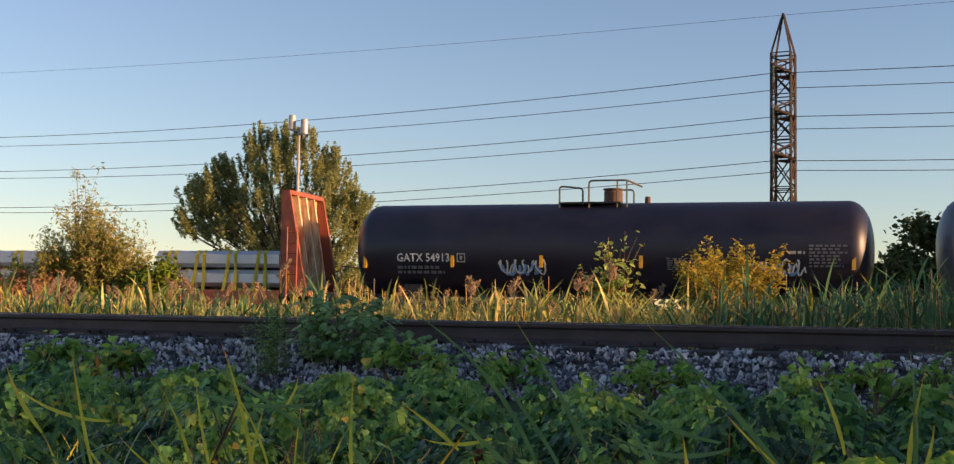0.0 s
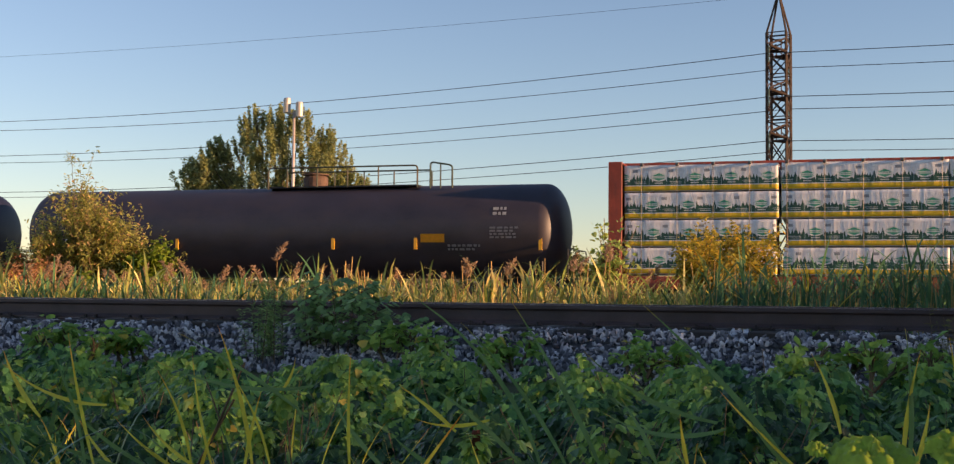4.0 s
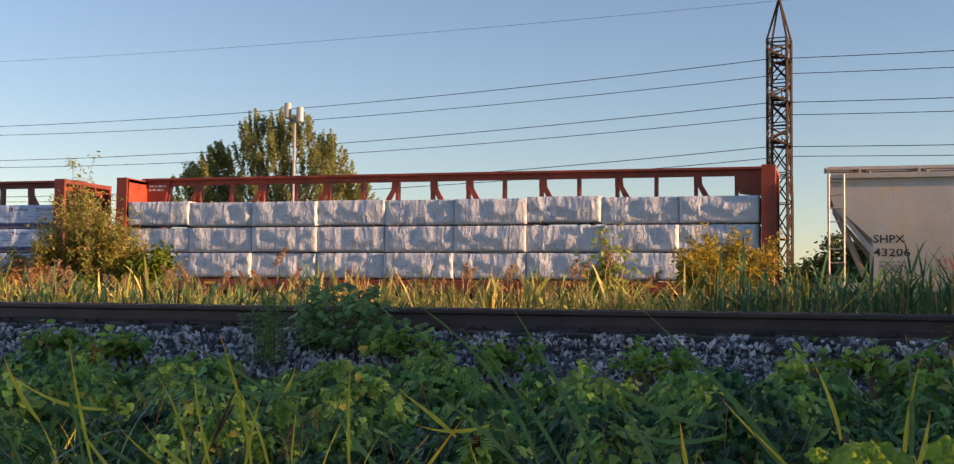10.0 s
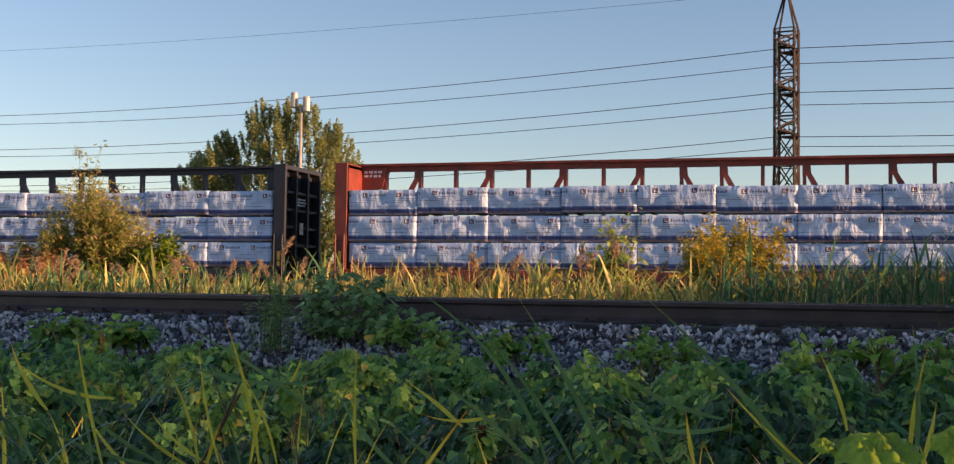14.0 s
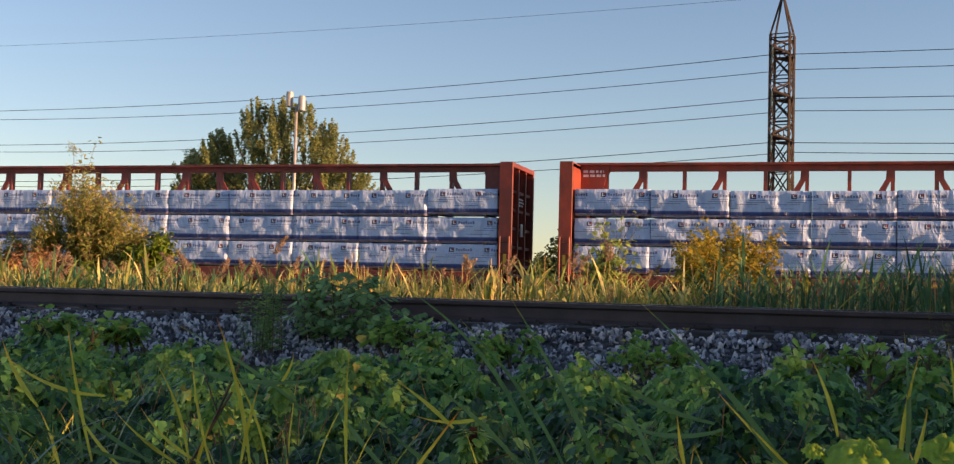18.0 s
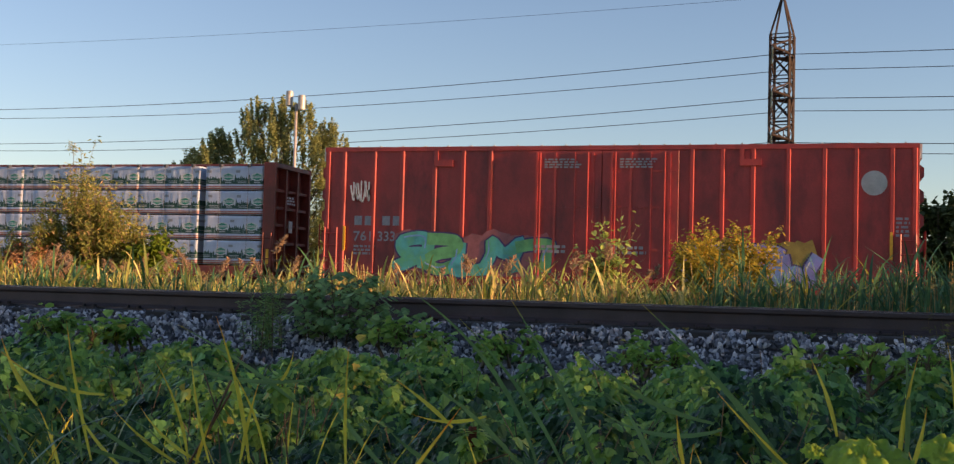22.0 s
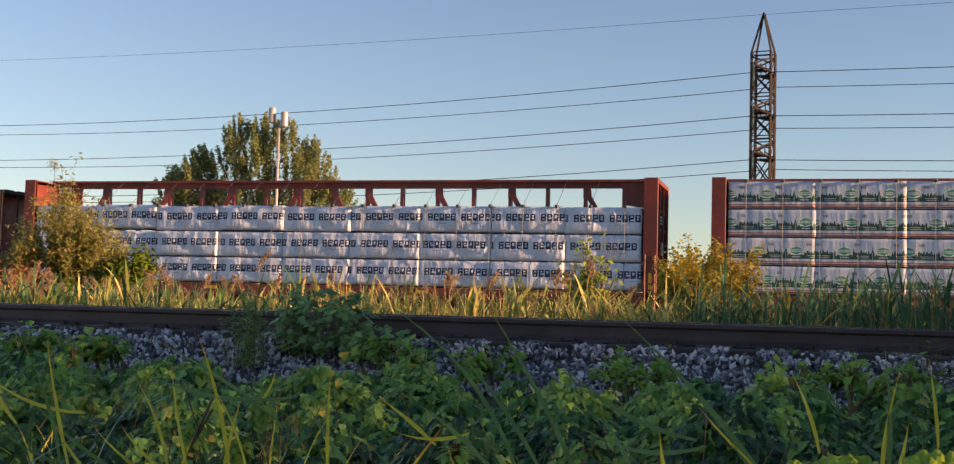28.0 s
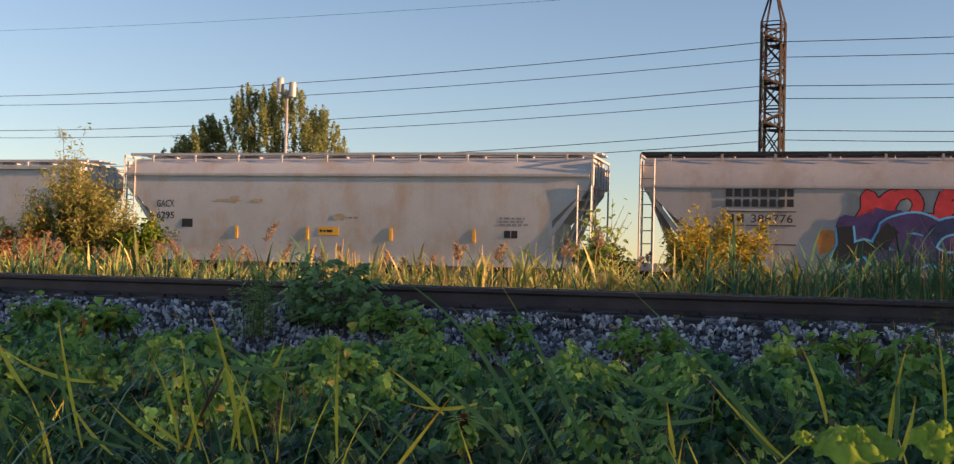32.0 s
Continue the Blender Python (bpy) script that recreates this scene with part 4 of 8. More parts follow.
    for i in range(n):
        x = -inner / 2 + inner * (i + 0.5) / n
        bm = bmesh.new()
        pipe(bm, [(x + 0.10, -0.30, high), (x, -1.30, top + 0.03), (x, -1.405, top - 0.04), (x, -1.415, 1.16)], 0.007, 4)
        cable = part("tie_down_cable", bm, STRAP_DARK, car)
        part("edge_protector", boxes((x - 0.05, x + 0.05, -1.425, -1.24, top - 0.07, top + 0.025), bevel=0.012), STRAP_DARK, cable)
    return car, length, rnd


# bulkhead flat car
def flat_car(right, left):
    car, length = car_base("bulkhead_flat_car", "rusty bulkhead flat car loaded with strapped grey metal billets", "freight car", right, left)
    hl = length / 2
    part("deck", boxes((-hl - 1.0, hl + 1.0, -1.42, 1.42, 1.0, 1.18), bevel=0.01), M["flat_red"], car)
    for y in (-1.46, 1.38):
        part("side_sill", boxes((-hl, hl, y, y + 0.08, 0.72, 1.16), bevel=0.01), M["flat_red"], car)
    for way in (-1, 1):
        z1 = 4.55
        bm = bmesh.new()
        prism(bm, [(way * hl, 1.18), (way * (hl + 0.95), 1.18), (way * (hl + 0.28), z1), (way * hl, z1)], -1.40, -1.30)
        wall = part("bulkhead", boxes((*sorted((way * hl, way * (hl + 0.06))), -1.38, 1.38, 1.18, z1 - 0.02)), M["flat_rust"], car, "pale panel streaked with rust")
        part("side_gusset", bm, M["flat_red"], wall)
        bm = bmesh.new()
        prism(bm, [(way * hl, 1.18), (way * (hl + 0.95), 1.18), (way * (hl + 0.28), z1), (way * hl, z1)], 1.30, 1.40)
        part("side_gusset", bm, M["flat_red"], wall)
        for y in (-0.75, -0.1, 0.55):
            bm = bmesh.new()
            prism(bm, [(way * (hl + 0.06), 1.18), (way * (hl + 0.85), 1.18), (way * (hl + 0.25), z1), (way * (hl + 0.06), z1)], y, y + 0.09)
            part("rib", bm, M["flat_rust"], wall)
        part("top_beam", boxes((*sorted((way * (hl + 0.06), way * (hl + 0.3))), -1.30, 1.30, z1 - 0.14, z1)), M["flat_red"], wall)
        reflector(car, way * (hl + 0.28), 1.22, 0.62, 0.12, -1.42)
        ladder(car, way * (hl + 0.45) - 0.18, way * (hl + 0.45) + 0.18, -1.45, 0.5, 3.3, 8, M["flat_red"])
        truck(car, way * (hl - 1.6))
        coupler(car, way * (hl + 1.0), way)
    # billets
    bm = bmesh.new()
    oct_ = lambda w, h, c: [(c, 0), (w - c, 0), (w, c), (w, h - c), (w - c, h), (c, h), (0, h - c), (0, c)]
    mid = (right + left) / 2
    L = 4.65
    loft(bm, [[(x, y, z) for y, z in oct_(0.62, 0.56, 0.13)] for x in (-L / 2, L / 2)])
    me = mesh_from(bm, "billet", M["ingot"])
    sk = mesh_from(boxes((-0.06, 0.06, -1.3, 1.3, 0, 0.08)), "skid", SKID)
    for x0 in (-36.45, -29.6, -22.25):
        xc = x0 + L / 2 - mid
        for layer in range(2):
            z = 1.30 + layer * 0.65
            for k in range(4):
                b = part("billet", me, None, car, "grey metal billet with chamfered edges")
                b.location = (xc + 0.02 * (-1) ** (k + layer), -1.32 + k * 0.66, z)
            for k in (-1.5, 1.5):
                s = part("skid", sk, None, car)
                s.location = (xc + k, 0, z - 0.085)
        for k in (-1.85, -0.75, 0.45, 1.55):
            for d in (0.0, 0.24):
                bm = bmesh.new()
                x = xc + k + d
                tilt = -0.16 if d == 0 else 0.05
                pts = [(x + tilt, -1.44, 1.12), (x + tilt * 0.4, -1.345, 1.85), (x, -1.335, 2.4), (x, -1.2, 2.528), (x, 1.2, 2.528)]
                a = [bm.verts.new((p[0] - 0.06, p[1], p[2])) for p in pts]
                b2 = [bm.verts.new((p[0] + 0.06, p[1], p[2])) for p in pts]
                for i in range(len(pts) - 1):
                    bm.faces.new((a[i], b2[i], b2[i + 1], a[i + 1]))
                bmesh.ops.solidify(bm, geom=bm.faces[:], thickness=0.012)
                part("strap", bm, M["strap"], car, "yellow-green webbing strap")
    return car


# covered hoppers
def hopper(right, left, label, paint, top=4.5, curve=0.10, seed=0, slope=0.55, round_body=False, body_inset=0.16, cage=False, slope_z=(2.40, 3.50), end_dx=1.15, shoulder=0.0, ends=None):
    rnd = random.Random(seed)
    car, length = car_base("covered_hopper_car", label, "hopper car", right, left, "covered hoppers of the train")
    P = M[paint]
    hl = length / 2
    b = hl - body_inset
    z0, z1 = 1.10, top - 0.22
    half = 1.50
    rows = 22
    rings = []
    # side profile: z, half width, and how far the ends are drawn in
    prof = []
    for i in range(rows + 1):
        k = i / rows
        z = z0 + (z1 - z0) * k
        if round_body:
            w = half * (0.80 + 0.20 * math.sin(math.pi * min(1, k * 1.02)) ** 0.6)
            if k > 0.86:
                w = half * (0.985 - 1.9 * (k - 0.86))
        else:
            w = half - curve * (2 * k - 1) ** 2
            if shoulder and z > shoulder:
                w = half - 0.02 - 0.42 * ((z - shoulder) / (z1 - shoulder)) ** 1.6
        inset = 0.0 if z > slope_z[1] else (slope_z[1] - z) / (slope_z[1] - slope_z[0]) * end_dx if z > slope_z[0] else end_dx
        if round_body:
            inset = 0.0
        prof.append((z, w, inset))
    nx = 24
    bm = bmesh.new()
    side = {}
    for s in (-1, 1):
        grid = []
        for z, w, inset in prof:
            line = []
            for i in range(nx + 1):
                x = -(b - inset) + 2 * (b - inset) * i / nx
                dent = 0.0 if i in (0, nx) else 0.005 * noise.noise(Vector((x * 0.5, z * 0.7, seed * 3 + s)))
                line.append(bm.verts.new((x, s * (w + dent), z)))
            grid.append(line)
        side[s] = grid
        for a, c in zip(grid, grid[1:]):
            for i in range(nx):
                bm.faces.new((a[i], a[i + 1], c[i + 1], c[i]))
    for i in (0, nx):
        for r in range(rows):
            bm.faces.new((side[-1][r][i], side[1][r][i], side[1][r + 1][i], side[-1][r + 1][i]))
    # roof
    roof = []
    for s in (-0.75, 0.0, 0.75):
        roof.append([bm.verts.new((-b + 2 * b * i / nx, s, top - 0.06 - 0.05 * abs(s))) for i in range(nx + 1)])
    seq = [side[-1][-1], *roof, side[1][-1]]
    for a, c in zip(seq, seq[1:]):
        for i in range(nx):
            bm.faces.new((a[i], a[i + 1], c[i + 1], c[i]))
    for i in (0, nx):
        bm.faces.new([q[i] for q in seq])
    bm.faces.new([v for v in side[-1][0]] + [v for v in reversed(side[1][0])])
    bmesh.ops.recalc_face_normals(bm, faces=bm.faces)
    me = mesh_from(bm, "hopper_body", P, True)
    # body faces above the shoulder take a lighter brown
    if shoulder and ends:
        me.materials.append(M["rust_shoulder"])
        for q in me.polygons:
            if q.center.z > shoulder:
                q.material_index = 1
    body = part("hopper_body", me, P, car)
    try:
        me.set_sharp_from_angle(angle=radians(32))
    except AttributeError:
        pass
    if not round_body:
        if shoulder:
            part("eave_rail", boxes((-b, b, -half - 0.05, -half + 0.10, shoulder - 0.05, shoulder + 0.03)), P, car)
        else:
            part("eave_rail", boxes((-b, b, -half - 0.03, -half + 0.10, z1 - 0.10, z1 + 0.02)), P, car)
        # weld seams between the plates
        for i in range(1, 9):
            x = -b + 2 * b * i / 9
            w = half - curve * (2 * 0.5 - 1) ** 2
            bm = bmesh.new()
            pts = [(z, -(half - curve * (2 * (z - z0) / (z1 - z0) - 1) ** 2)) for z in [slope_z[1] if i in (1, 8) else z0 + 0.2 + q * (z1 - z0 - 0.3) / 6 for q in range(7)]]
            if i in (1, 8):
                pts = [(z0 + 2.5 + q * (z1 - z0 - 2.6) / 6, -(half - curve * (2 * (2.5 + q * (z1 - z0 - 2.6) / 6) / (z1 - z0) - 1) ** 2)) for q in range(7)]
            for (za, ya), (zb, yb) in zip(pts, pts[1:]):
                vs = [bm.verts.new(p) for p in ((x - 0.018, ya - 0.005, za), (x + 0.018, ya - 0.005, za), (x + 0.018, yb - 0.005, zb), (x - 0.018, yb - 0.005, zb))]
                bm.faces.new(vs)
            if not shoulder:
                part("weld_seam", bm, P, car)
            else:
                bm.free()
    part("side_sill", boxes((-hl + 0.1, hl - 0.1, -1.5, -1.38, 0.92, 1.16), (-hl + 0.1, hl - 0.1, 1.38, 1.5, 0.92, 1.16)), P, car)
    part("centre_sill", boxes((-hl - 0.1, hl + 0.1, -0.3, 0.3, 0.62, 1.0)), M["iron"], car)
    for k in range(3):
        bm = bmesh.new()
        x = (k - 1) * (length * 0.23)
        loft(bm, [[(x - w, -w * 0.9, z), (x + w, -w * 0.9, z), (x + w, w * 0.9, z), (x - w, w * 0.9, z)] for w, z in ((1.35, 1.12), (0.55, 0.45), (0.5, 0.30))])
        part("outlet", bm, P, car)
    # running board on top
    wood = M["iron"] if paint in ("hopper_rust", "hopper_red", "hopper_two") else P
    part("running_board", boxes((-b - 0.2, b + 0.2, -0.55, -0.15, top + 0.04, top + 0.09), (-b - 0.2, b + 0.2, 0.15, 0.55, top + 0.04, top + 0.09)), wood, car, "grated running board")
    part("board_edge", boxes((-b - 0.1, b + 0.1, -1.12, -1.04, top - 0.03, top + 0.06)), wood, car)
    for i in range(10):
        x = -b + 2 * b * (i + 0.5) / 10
        if not round_body:
            part("board_bracket", boxes((x - 0.035, x + 0.035, -1.18, -1.14, top - 0.24, top - 0.02), (x - 0.035, x + 0.035, -1.14, -1.04, top - 0.06, top - 0.02)), P, car)
        part("hatch", bm_cylinder(x, 0, top - 0.06, 0.33, 0.09, 14), P, car)
    if round_body:
        part("roof_edge", boxes((-b, b, -1.24, -0.98, top - 0.20, top - 0.04)), M["iron"], car, "sooty roof edge")
    # ends
    for way in (-1, 1):
        truck(car, way * (hl - 1.75))
        coupler(car, way * (hl - 0.05), way)
        xe = way * (hl - 0.06)
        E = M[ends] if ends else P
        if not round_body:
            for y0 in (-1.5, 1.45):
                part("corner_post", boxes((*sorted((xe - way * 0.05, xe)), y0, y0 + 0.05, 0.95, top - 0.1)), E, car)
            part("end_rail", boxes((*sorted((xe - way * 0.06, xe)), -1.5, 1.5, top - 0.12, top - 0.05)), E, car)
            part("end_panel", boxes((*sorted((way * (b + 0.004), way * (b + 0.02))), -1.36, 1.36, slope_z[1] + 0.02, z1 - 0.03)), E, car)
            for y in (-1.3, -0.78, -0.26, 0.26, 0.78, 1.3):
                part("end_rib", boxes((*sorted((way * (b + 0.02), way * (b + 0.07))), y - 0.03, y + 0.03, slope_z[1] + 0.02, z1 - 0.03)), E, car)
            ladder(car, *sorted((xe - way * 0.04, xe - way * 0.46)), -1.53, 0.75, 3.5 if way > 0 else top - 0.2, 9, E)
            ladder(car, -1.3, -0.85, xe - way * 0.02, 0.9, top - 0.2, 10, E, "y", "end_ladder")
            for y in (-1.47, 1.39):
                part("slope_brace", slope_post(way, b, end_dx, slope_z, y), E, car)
            for y in (-0.75, 0.0, 0.75):
                bm = bmesh.new()
                bar(bm, (way * (b - end_dx + 0.1), y, 1.15), (way * (b - 0.1), y, slope_z[1] - 0.1), 0.07)
                part("slope_rib", bm, E, car)
        else:
            for y in (-1.35, -0.5, 0.5, 1.35):
                bm = bmesh.new()
                bar(bm, (xe, y, 1.0), (xe, y, top), 0.045)
                part("cage_post", bm, M["iron"], car)
            ladder(car, *sorted((xe - way * 0.05, xe - way * 0.5)), -1.45, 0.8, top - 0.05, 9, M["iron"])
            part("end_frame", boxes((*sorted((way * b, xe + way * 0.05)), -1.45, 1.45, top - 0.12, top - 0.02)), M["iron"], car)
        part("end_platform", boxes((*sorted((way * (hl - 2.2), way * hl)), -1.45, 1.45, 1.0, 1.08)), P, car)
    return car, length, b, rnd


def slope_post(way, b, dx, sz, y):
    bm = bmesh.new()
    prism(bm, [(way * (b - dx - 0.02), 1.16), (way * (b - dx - 0.14), 1.16), (way * (b - dx - 0.14), 2.0), (way * (b - 0.05), sz[1] + 0.02), (way * (b - 0.05), sz[1] - 0.12), (way * (b - dx - 0.02), 1.88)], y, y + 0.08)
    return bm


# box cars
def bm_disc(x, y, z, r, n=28):
    bm = bmesh.new()
    bm.faces.new([bm.verts.new((x + r * math.cos(2 * math.pi * i / n), y, z + r * math.sin(2 * math.pi * i / n))) for i in range(n)])
    return bm


def box_car(right, left, label, paint, seed=0, ribs=None, doors=None, door_paint=None, grid=False, rib_x=()):
    rnd = random.Random(seed)
    car, length = car_base("box_car", label, "box car", right, left, "box cars of the train")
    P = M[paint]
    hl = length / 2
    z0, z1 = 1.0, 5.10
    y = -1.52
    part("side_wall", boxes((-hl, hl, y, y + 0.06, z0, z1), bevel=0.004), P, car)
    part("far_side_wall", boxes((-hl, hl, 1.46, 1.52, z0, z1)), P, car)
    part("floor_frame", boxes((-hl, hl, -1.46, 1.46, 0.95, 1.1)), P, car)
    part("side_sill", boxes((-hl + 1.2, hl - 1.2, y - 0.04, y + 0.10, 0.70, 1.06)), P, car)
    part("top_rail", boxes((-hl, hl, y - 0.05, y + 0.10, z1 - 0.12, z1 + 0.02)), P, car)
    bm = bmesh.new()
    prism(bm, [(-1.55, z1 + 0.02), (1.55, z1 + 0.02), (0.0, z1 + 0.12)], 0, 1)
    me = mesh_from(bm, "roof", M["roof_metal"] if paint == "box_yellow" else M["box_red"])
    me.transform(Matrix(((0, -2 * hl, 0, hl), (1, 0, 0, 0), (0, 0, 1, 0), (0, 0, 0, 1))))
    part("roof", me, None, car)
    for i in range(24):
        x = -hl + 2 * hl * (i + 0.5) / 24
        part("roof_seam", boxes((x - 0.03, x + 0.03, -1.54, -1.46, z1 + 0.02, z1 + 0.06)), M["roof_metal"], car)
    d0, d1 = doors
    xs = rib_x
    for x in xs:
        if d0 - 0.1 < x < d1 + 0.1:
            continue
        bm = bmesh.new()
        loft(bm, [[(x - 0.075, y, z), (x - 0.045, y - 0.075, z), (x + 0.045, y - 0.075, z), (x + 0.075, y, z)] for z in (z0 + 0.02, z1 - 0.12)])
        part("rib", bm, P, car)
    if grid:
        for z in (2.90, 4.18):
            for a, c in ((-hl, d0), (d1, hl)):
                part("belt_rail", boxes((a + 0.2, c - 0.05, y - 0.068, y, z, z + 0.09)), P, car)
    for x in (-hl * 0.52, hl * 0.52):
        part("raised_panel", boxes((x - 0.62, x + 0.0, y - 0.085, y, z1 - 0.62, z1 - 0.42), (x - 0.62, x - 0.5, y - 0.085, y, z1 - 0.42, z1 - 0.12)), P, car)
    # sliding doors
    D = M[door_paint or paint]
    n = 2
    for k in range(n):
        a = d0 + (d1 - d0) * k / n
        c = d0 + (d1 - d0) * (k + 1) / n
        door = part("sliding_door", boxes((a + 0.015, c - 0.015, y - 0.07, y, z0 + 0.05, z1 - 0.16), bevel=0.006), D, car)
        for q in range(4):
            x = a + (c - a) * (q + 0.5) / 4
            part("door_rib", boxes((x - 0.04, x + 0.04, y - 0.11, y - 0.07, z0 + 0.1, z1 - 0.2)), D, door)
        for z in (1.9, 3.2, 4.3):
            part("door_belt", boxes((a + 0.03, c - 0.03, y - 0.095, y - 0.07, z, z + 0.06)), D, door)
        for q in (0.18, 0.82):
            bm = bmesh.new()
            x = a + (c - a) * q
            bar(bm, (x, y - 0.15, z0 + 0.1), (x, y - 0.15, z1 - 0.2), 0.022, 6)
            part("locking_bar", bm, M["steel_pale"] if door_paint else D, door)
        part("door_print", mesh_from(bars_of_print(4, rnd, y - 0.118, a + 0.55, c - 0.55, 4.40, 4.72), "door_print", M["white" if door_paint else "grey_print"]), None, door)
        part("door_print", mesh_from(bars_of_print(2, rnd, y - 0.118, a + 0.3, c - 0.8, 1.75, 2.05), "door_print", M["white" if door_paint else "grey_print"]), None, door)
    part("door_track", boxes((d0 - 1.9, d1 + 0.2, y - 0.16, y, z0 - 0.06, z0 + 0.02)), P, car)
    for way in (-1, 1):
        xe = way * hl
        part("end_wall", boxes((*sorted((xe - way * 0.08, xe)), -1.5, 1.5, z0, z1)), P, car)
        part("end_cap", boxes((*sorted((xe, xe + way * 0.07)), -1.48, 1.48, z1 - 0.42, z1)), M["white_panel"], car, "white-painted top panel")
        for i in range(5):
            bm = bmesh.new()
            z = 1.25 + i * 0.70
            prism(bm, [(xe, z), (xe + way * 0.13, z + 0.12), (xe + way * 0.13, z + 0.36), (xe, z + 0.48)], -1.42, 1.42)
            part("end_corrugation", bm, P, car)
        ladder(car, *sorted((xe - way * 0.08, xe - way * 0.5)), y - 0.09, 0.55, 2.5, 5, P)
        ladder(car, -1.45, -1.0, xe + way * 0.18, 0.9, 2.6, 4, P, "y", "end_ladder")
        truck(car, way * (hl - 2.2))
        coupler(car, way * (hl - 0.05), way)
        reflector(car, way * (hl - 0.75), 1.75, 0.8, 0.08, y - 0.075)
    return car, length, y, rnd

# ---- the ground, the near track and the far things ----
NEAR_Y = 10.34            # the near rail's middle line; its field side faces the camera


def ground_height(x, y):
    """Ditch by the camera, the near track's bed, the low strip between the tracks, the far bed, and flat land behind."""
    stops = [(-400, -1.3), (0, -1.35), (3.5, -1.15), (6.5, -0.95), (8.6, -0.62), (9.35, -0.44), (9.75, -0.30), (12.6, -0.30), (13.4, -0.62), (15.5, -1.05), (33.6, -1.05), (35.2, -0.80), (35.8, -0.78), (39.0, -0.78), (39.8, -0.95), (42.0, -1.1), (4000, -1.1)]
    for (a, za), (b, zb) in zip(stops, stops[1:]):
        if y <= b:
            k = (y - a) / (b - a)
            z = za + (zb - za) * k
            break
    if 13.5 < y < 33.5 or y < 9.0:
        z += 0.07 * noise.noise(Vector((x * 0.35, y * 0.35, 3)))
    return z


def ground():
    bm = bmesh.new()
    ys = [-400, -60, -10, -3, 0, 2, 3.5, 5, 6.5, 7.6, 8.6, 9.0, 9.35, 9.75, 11.0, 12.6, 13.4, 14.5, 15.5, 18, 21, 24, 27, 30, 33.6, 35.2, 35.8, 39, 39.8, 42, 60, 90, 150, 300, 900, 2500]
    xs = [-2500, -700, -200, -90, -60, -45, -35, -28, -23, -19] + [-16 + k for k in range(27)] + [13, 16, 20, 28, 40, 70, 160, 500, 2000]
    grid = [[bm.verts.new((x, y, ground_height(x, y))) for x in xs] for y in ys]
    for a, b in zip(grid, grid[1:]):
        for i in range(len(xs) - 1):
            bm.faces.new((a[i], a[i + 1], b[i + 1], b[i]))
    ob = solid("ground", bm, M["ground"], "dark soil with sparse weeds, rising to the track beds", "ground", kind="structure", smooth=True)
    # gravel beds
    for y0, y1, z, n in ((9.30, 13.1, 0.02, "near"), (34.6, 40.1, 0.02, "far")):
        bm = bmesh.new()
        k = 14
        rows = [[bm.verts.new((x, y0 + (y1 - y0) * j / k, ground_height(x, y0 + (y1 - y0) * j / k) + z * (0 < j < k))) for x in (-300, -60, -20, -12, -8, -4, 0, 4, 8, 20, 60, 300)] for j in range(k + 1)]
        for a, b in zip(rows, rows[1:]):
            for i in range(len(a) - 1):
                bm.faces.new((a[i], a[i + 1], b[i + 1], b[i]))
        solid("ballast_bed", bm, M["ballast"], "grey crushed-stone bed under the railway track", "ballast", kind="structure")


def rail_profile():
    h = 0.18
    pts = [(-0.076, 0), (-0.076, 0.012), (-0.03, 0.028), (-0.010, 0.045), (-0.009, 0.125), (-0.020, 0.138), (-0.037, 0.143), (-0.037, 0.172), (-0.028, h - 0.001)]
    return pts + [(-y, z) for y, z in reversed(pts)]


def rails(y, top, length, label):
    track = thing("railway_track", label, "railway track", kind="structure")
    for k, yy in enumerate((y, y + 1.508)):
        bm = bmesh.new()
        prof = rail_profile()
        loft(bm, [[(x, yy + q[0], top - 0.18 + q[1]) for q in prof] for x in (-length, length)])
        part("rail", bm, M["rail"], track)
        part("rail_head", boxes((-length, length, yy - 0.028, yy + 0.028, top - 0.0025, top)), M["rail_top"], track, "polished running surface")
    return track


def stone_meshes(n, rnd, size, material):
    out = []
    for _ in range(n):
        bm = bmesh.new()
        bmesh.ops.create_icosphere(bm, subdivisions=1, radius=size / 2)
        s = [rnd.uniform(0.65, 1.15) for _ in range(3)]
        for v in bm.verts:
            k = 1 + rnd.uniform(-0.36, 0.36)
            v.co = Vector((v.co.x * s[0], v.co.y * s[1], v.co.z * s[2] * 0.68)) * k
        out.append(mesh_from(bm, "stone", material))
    return out


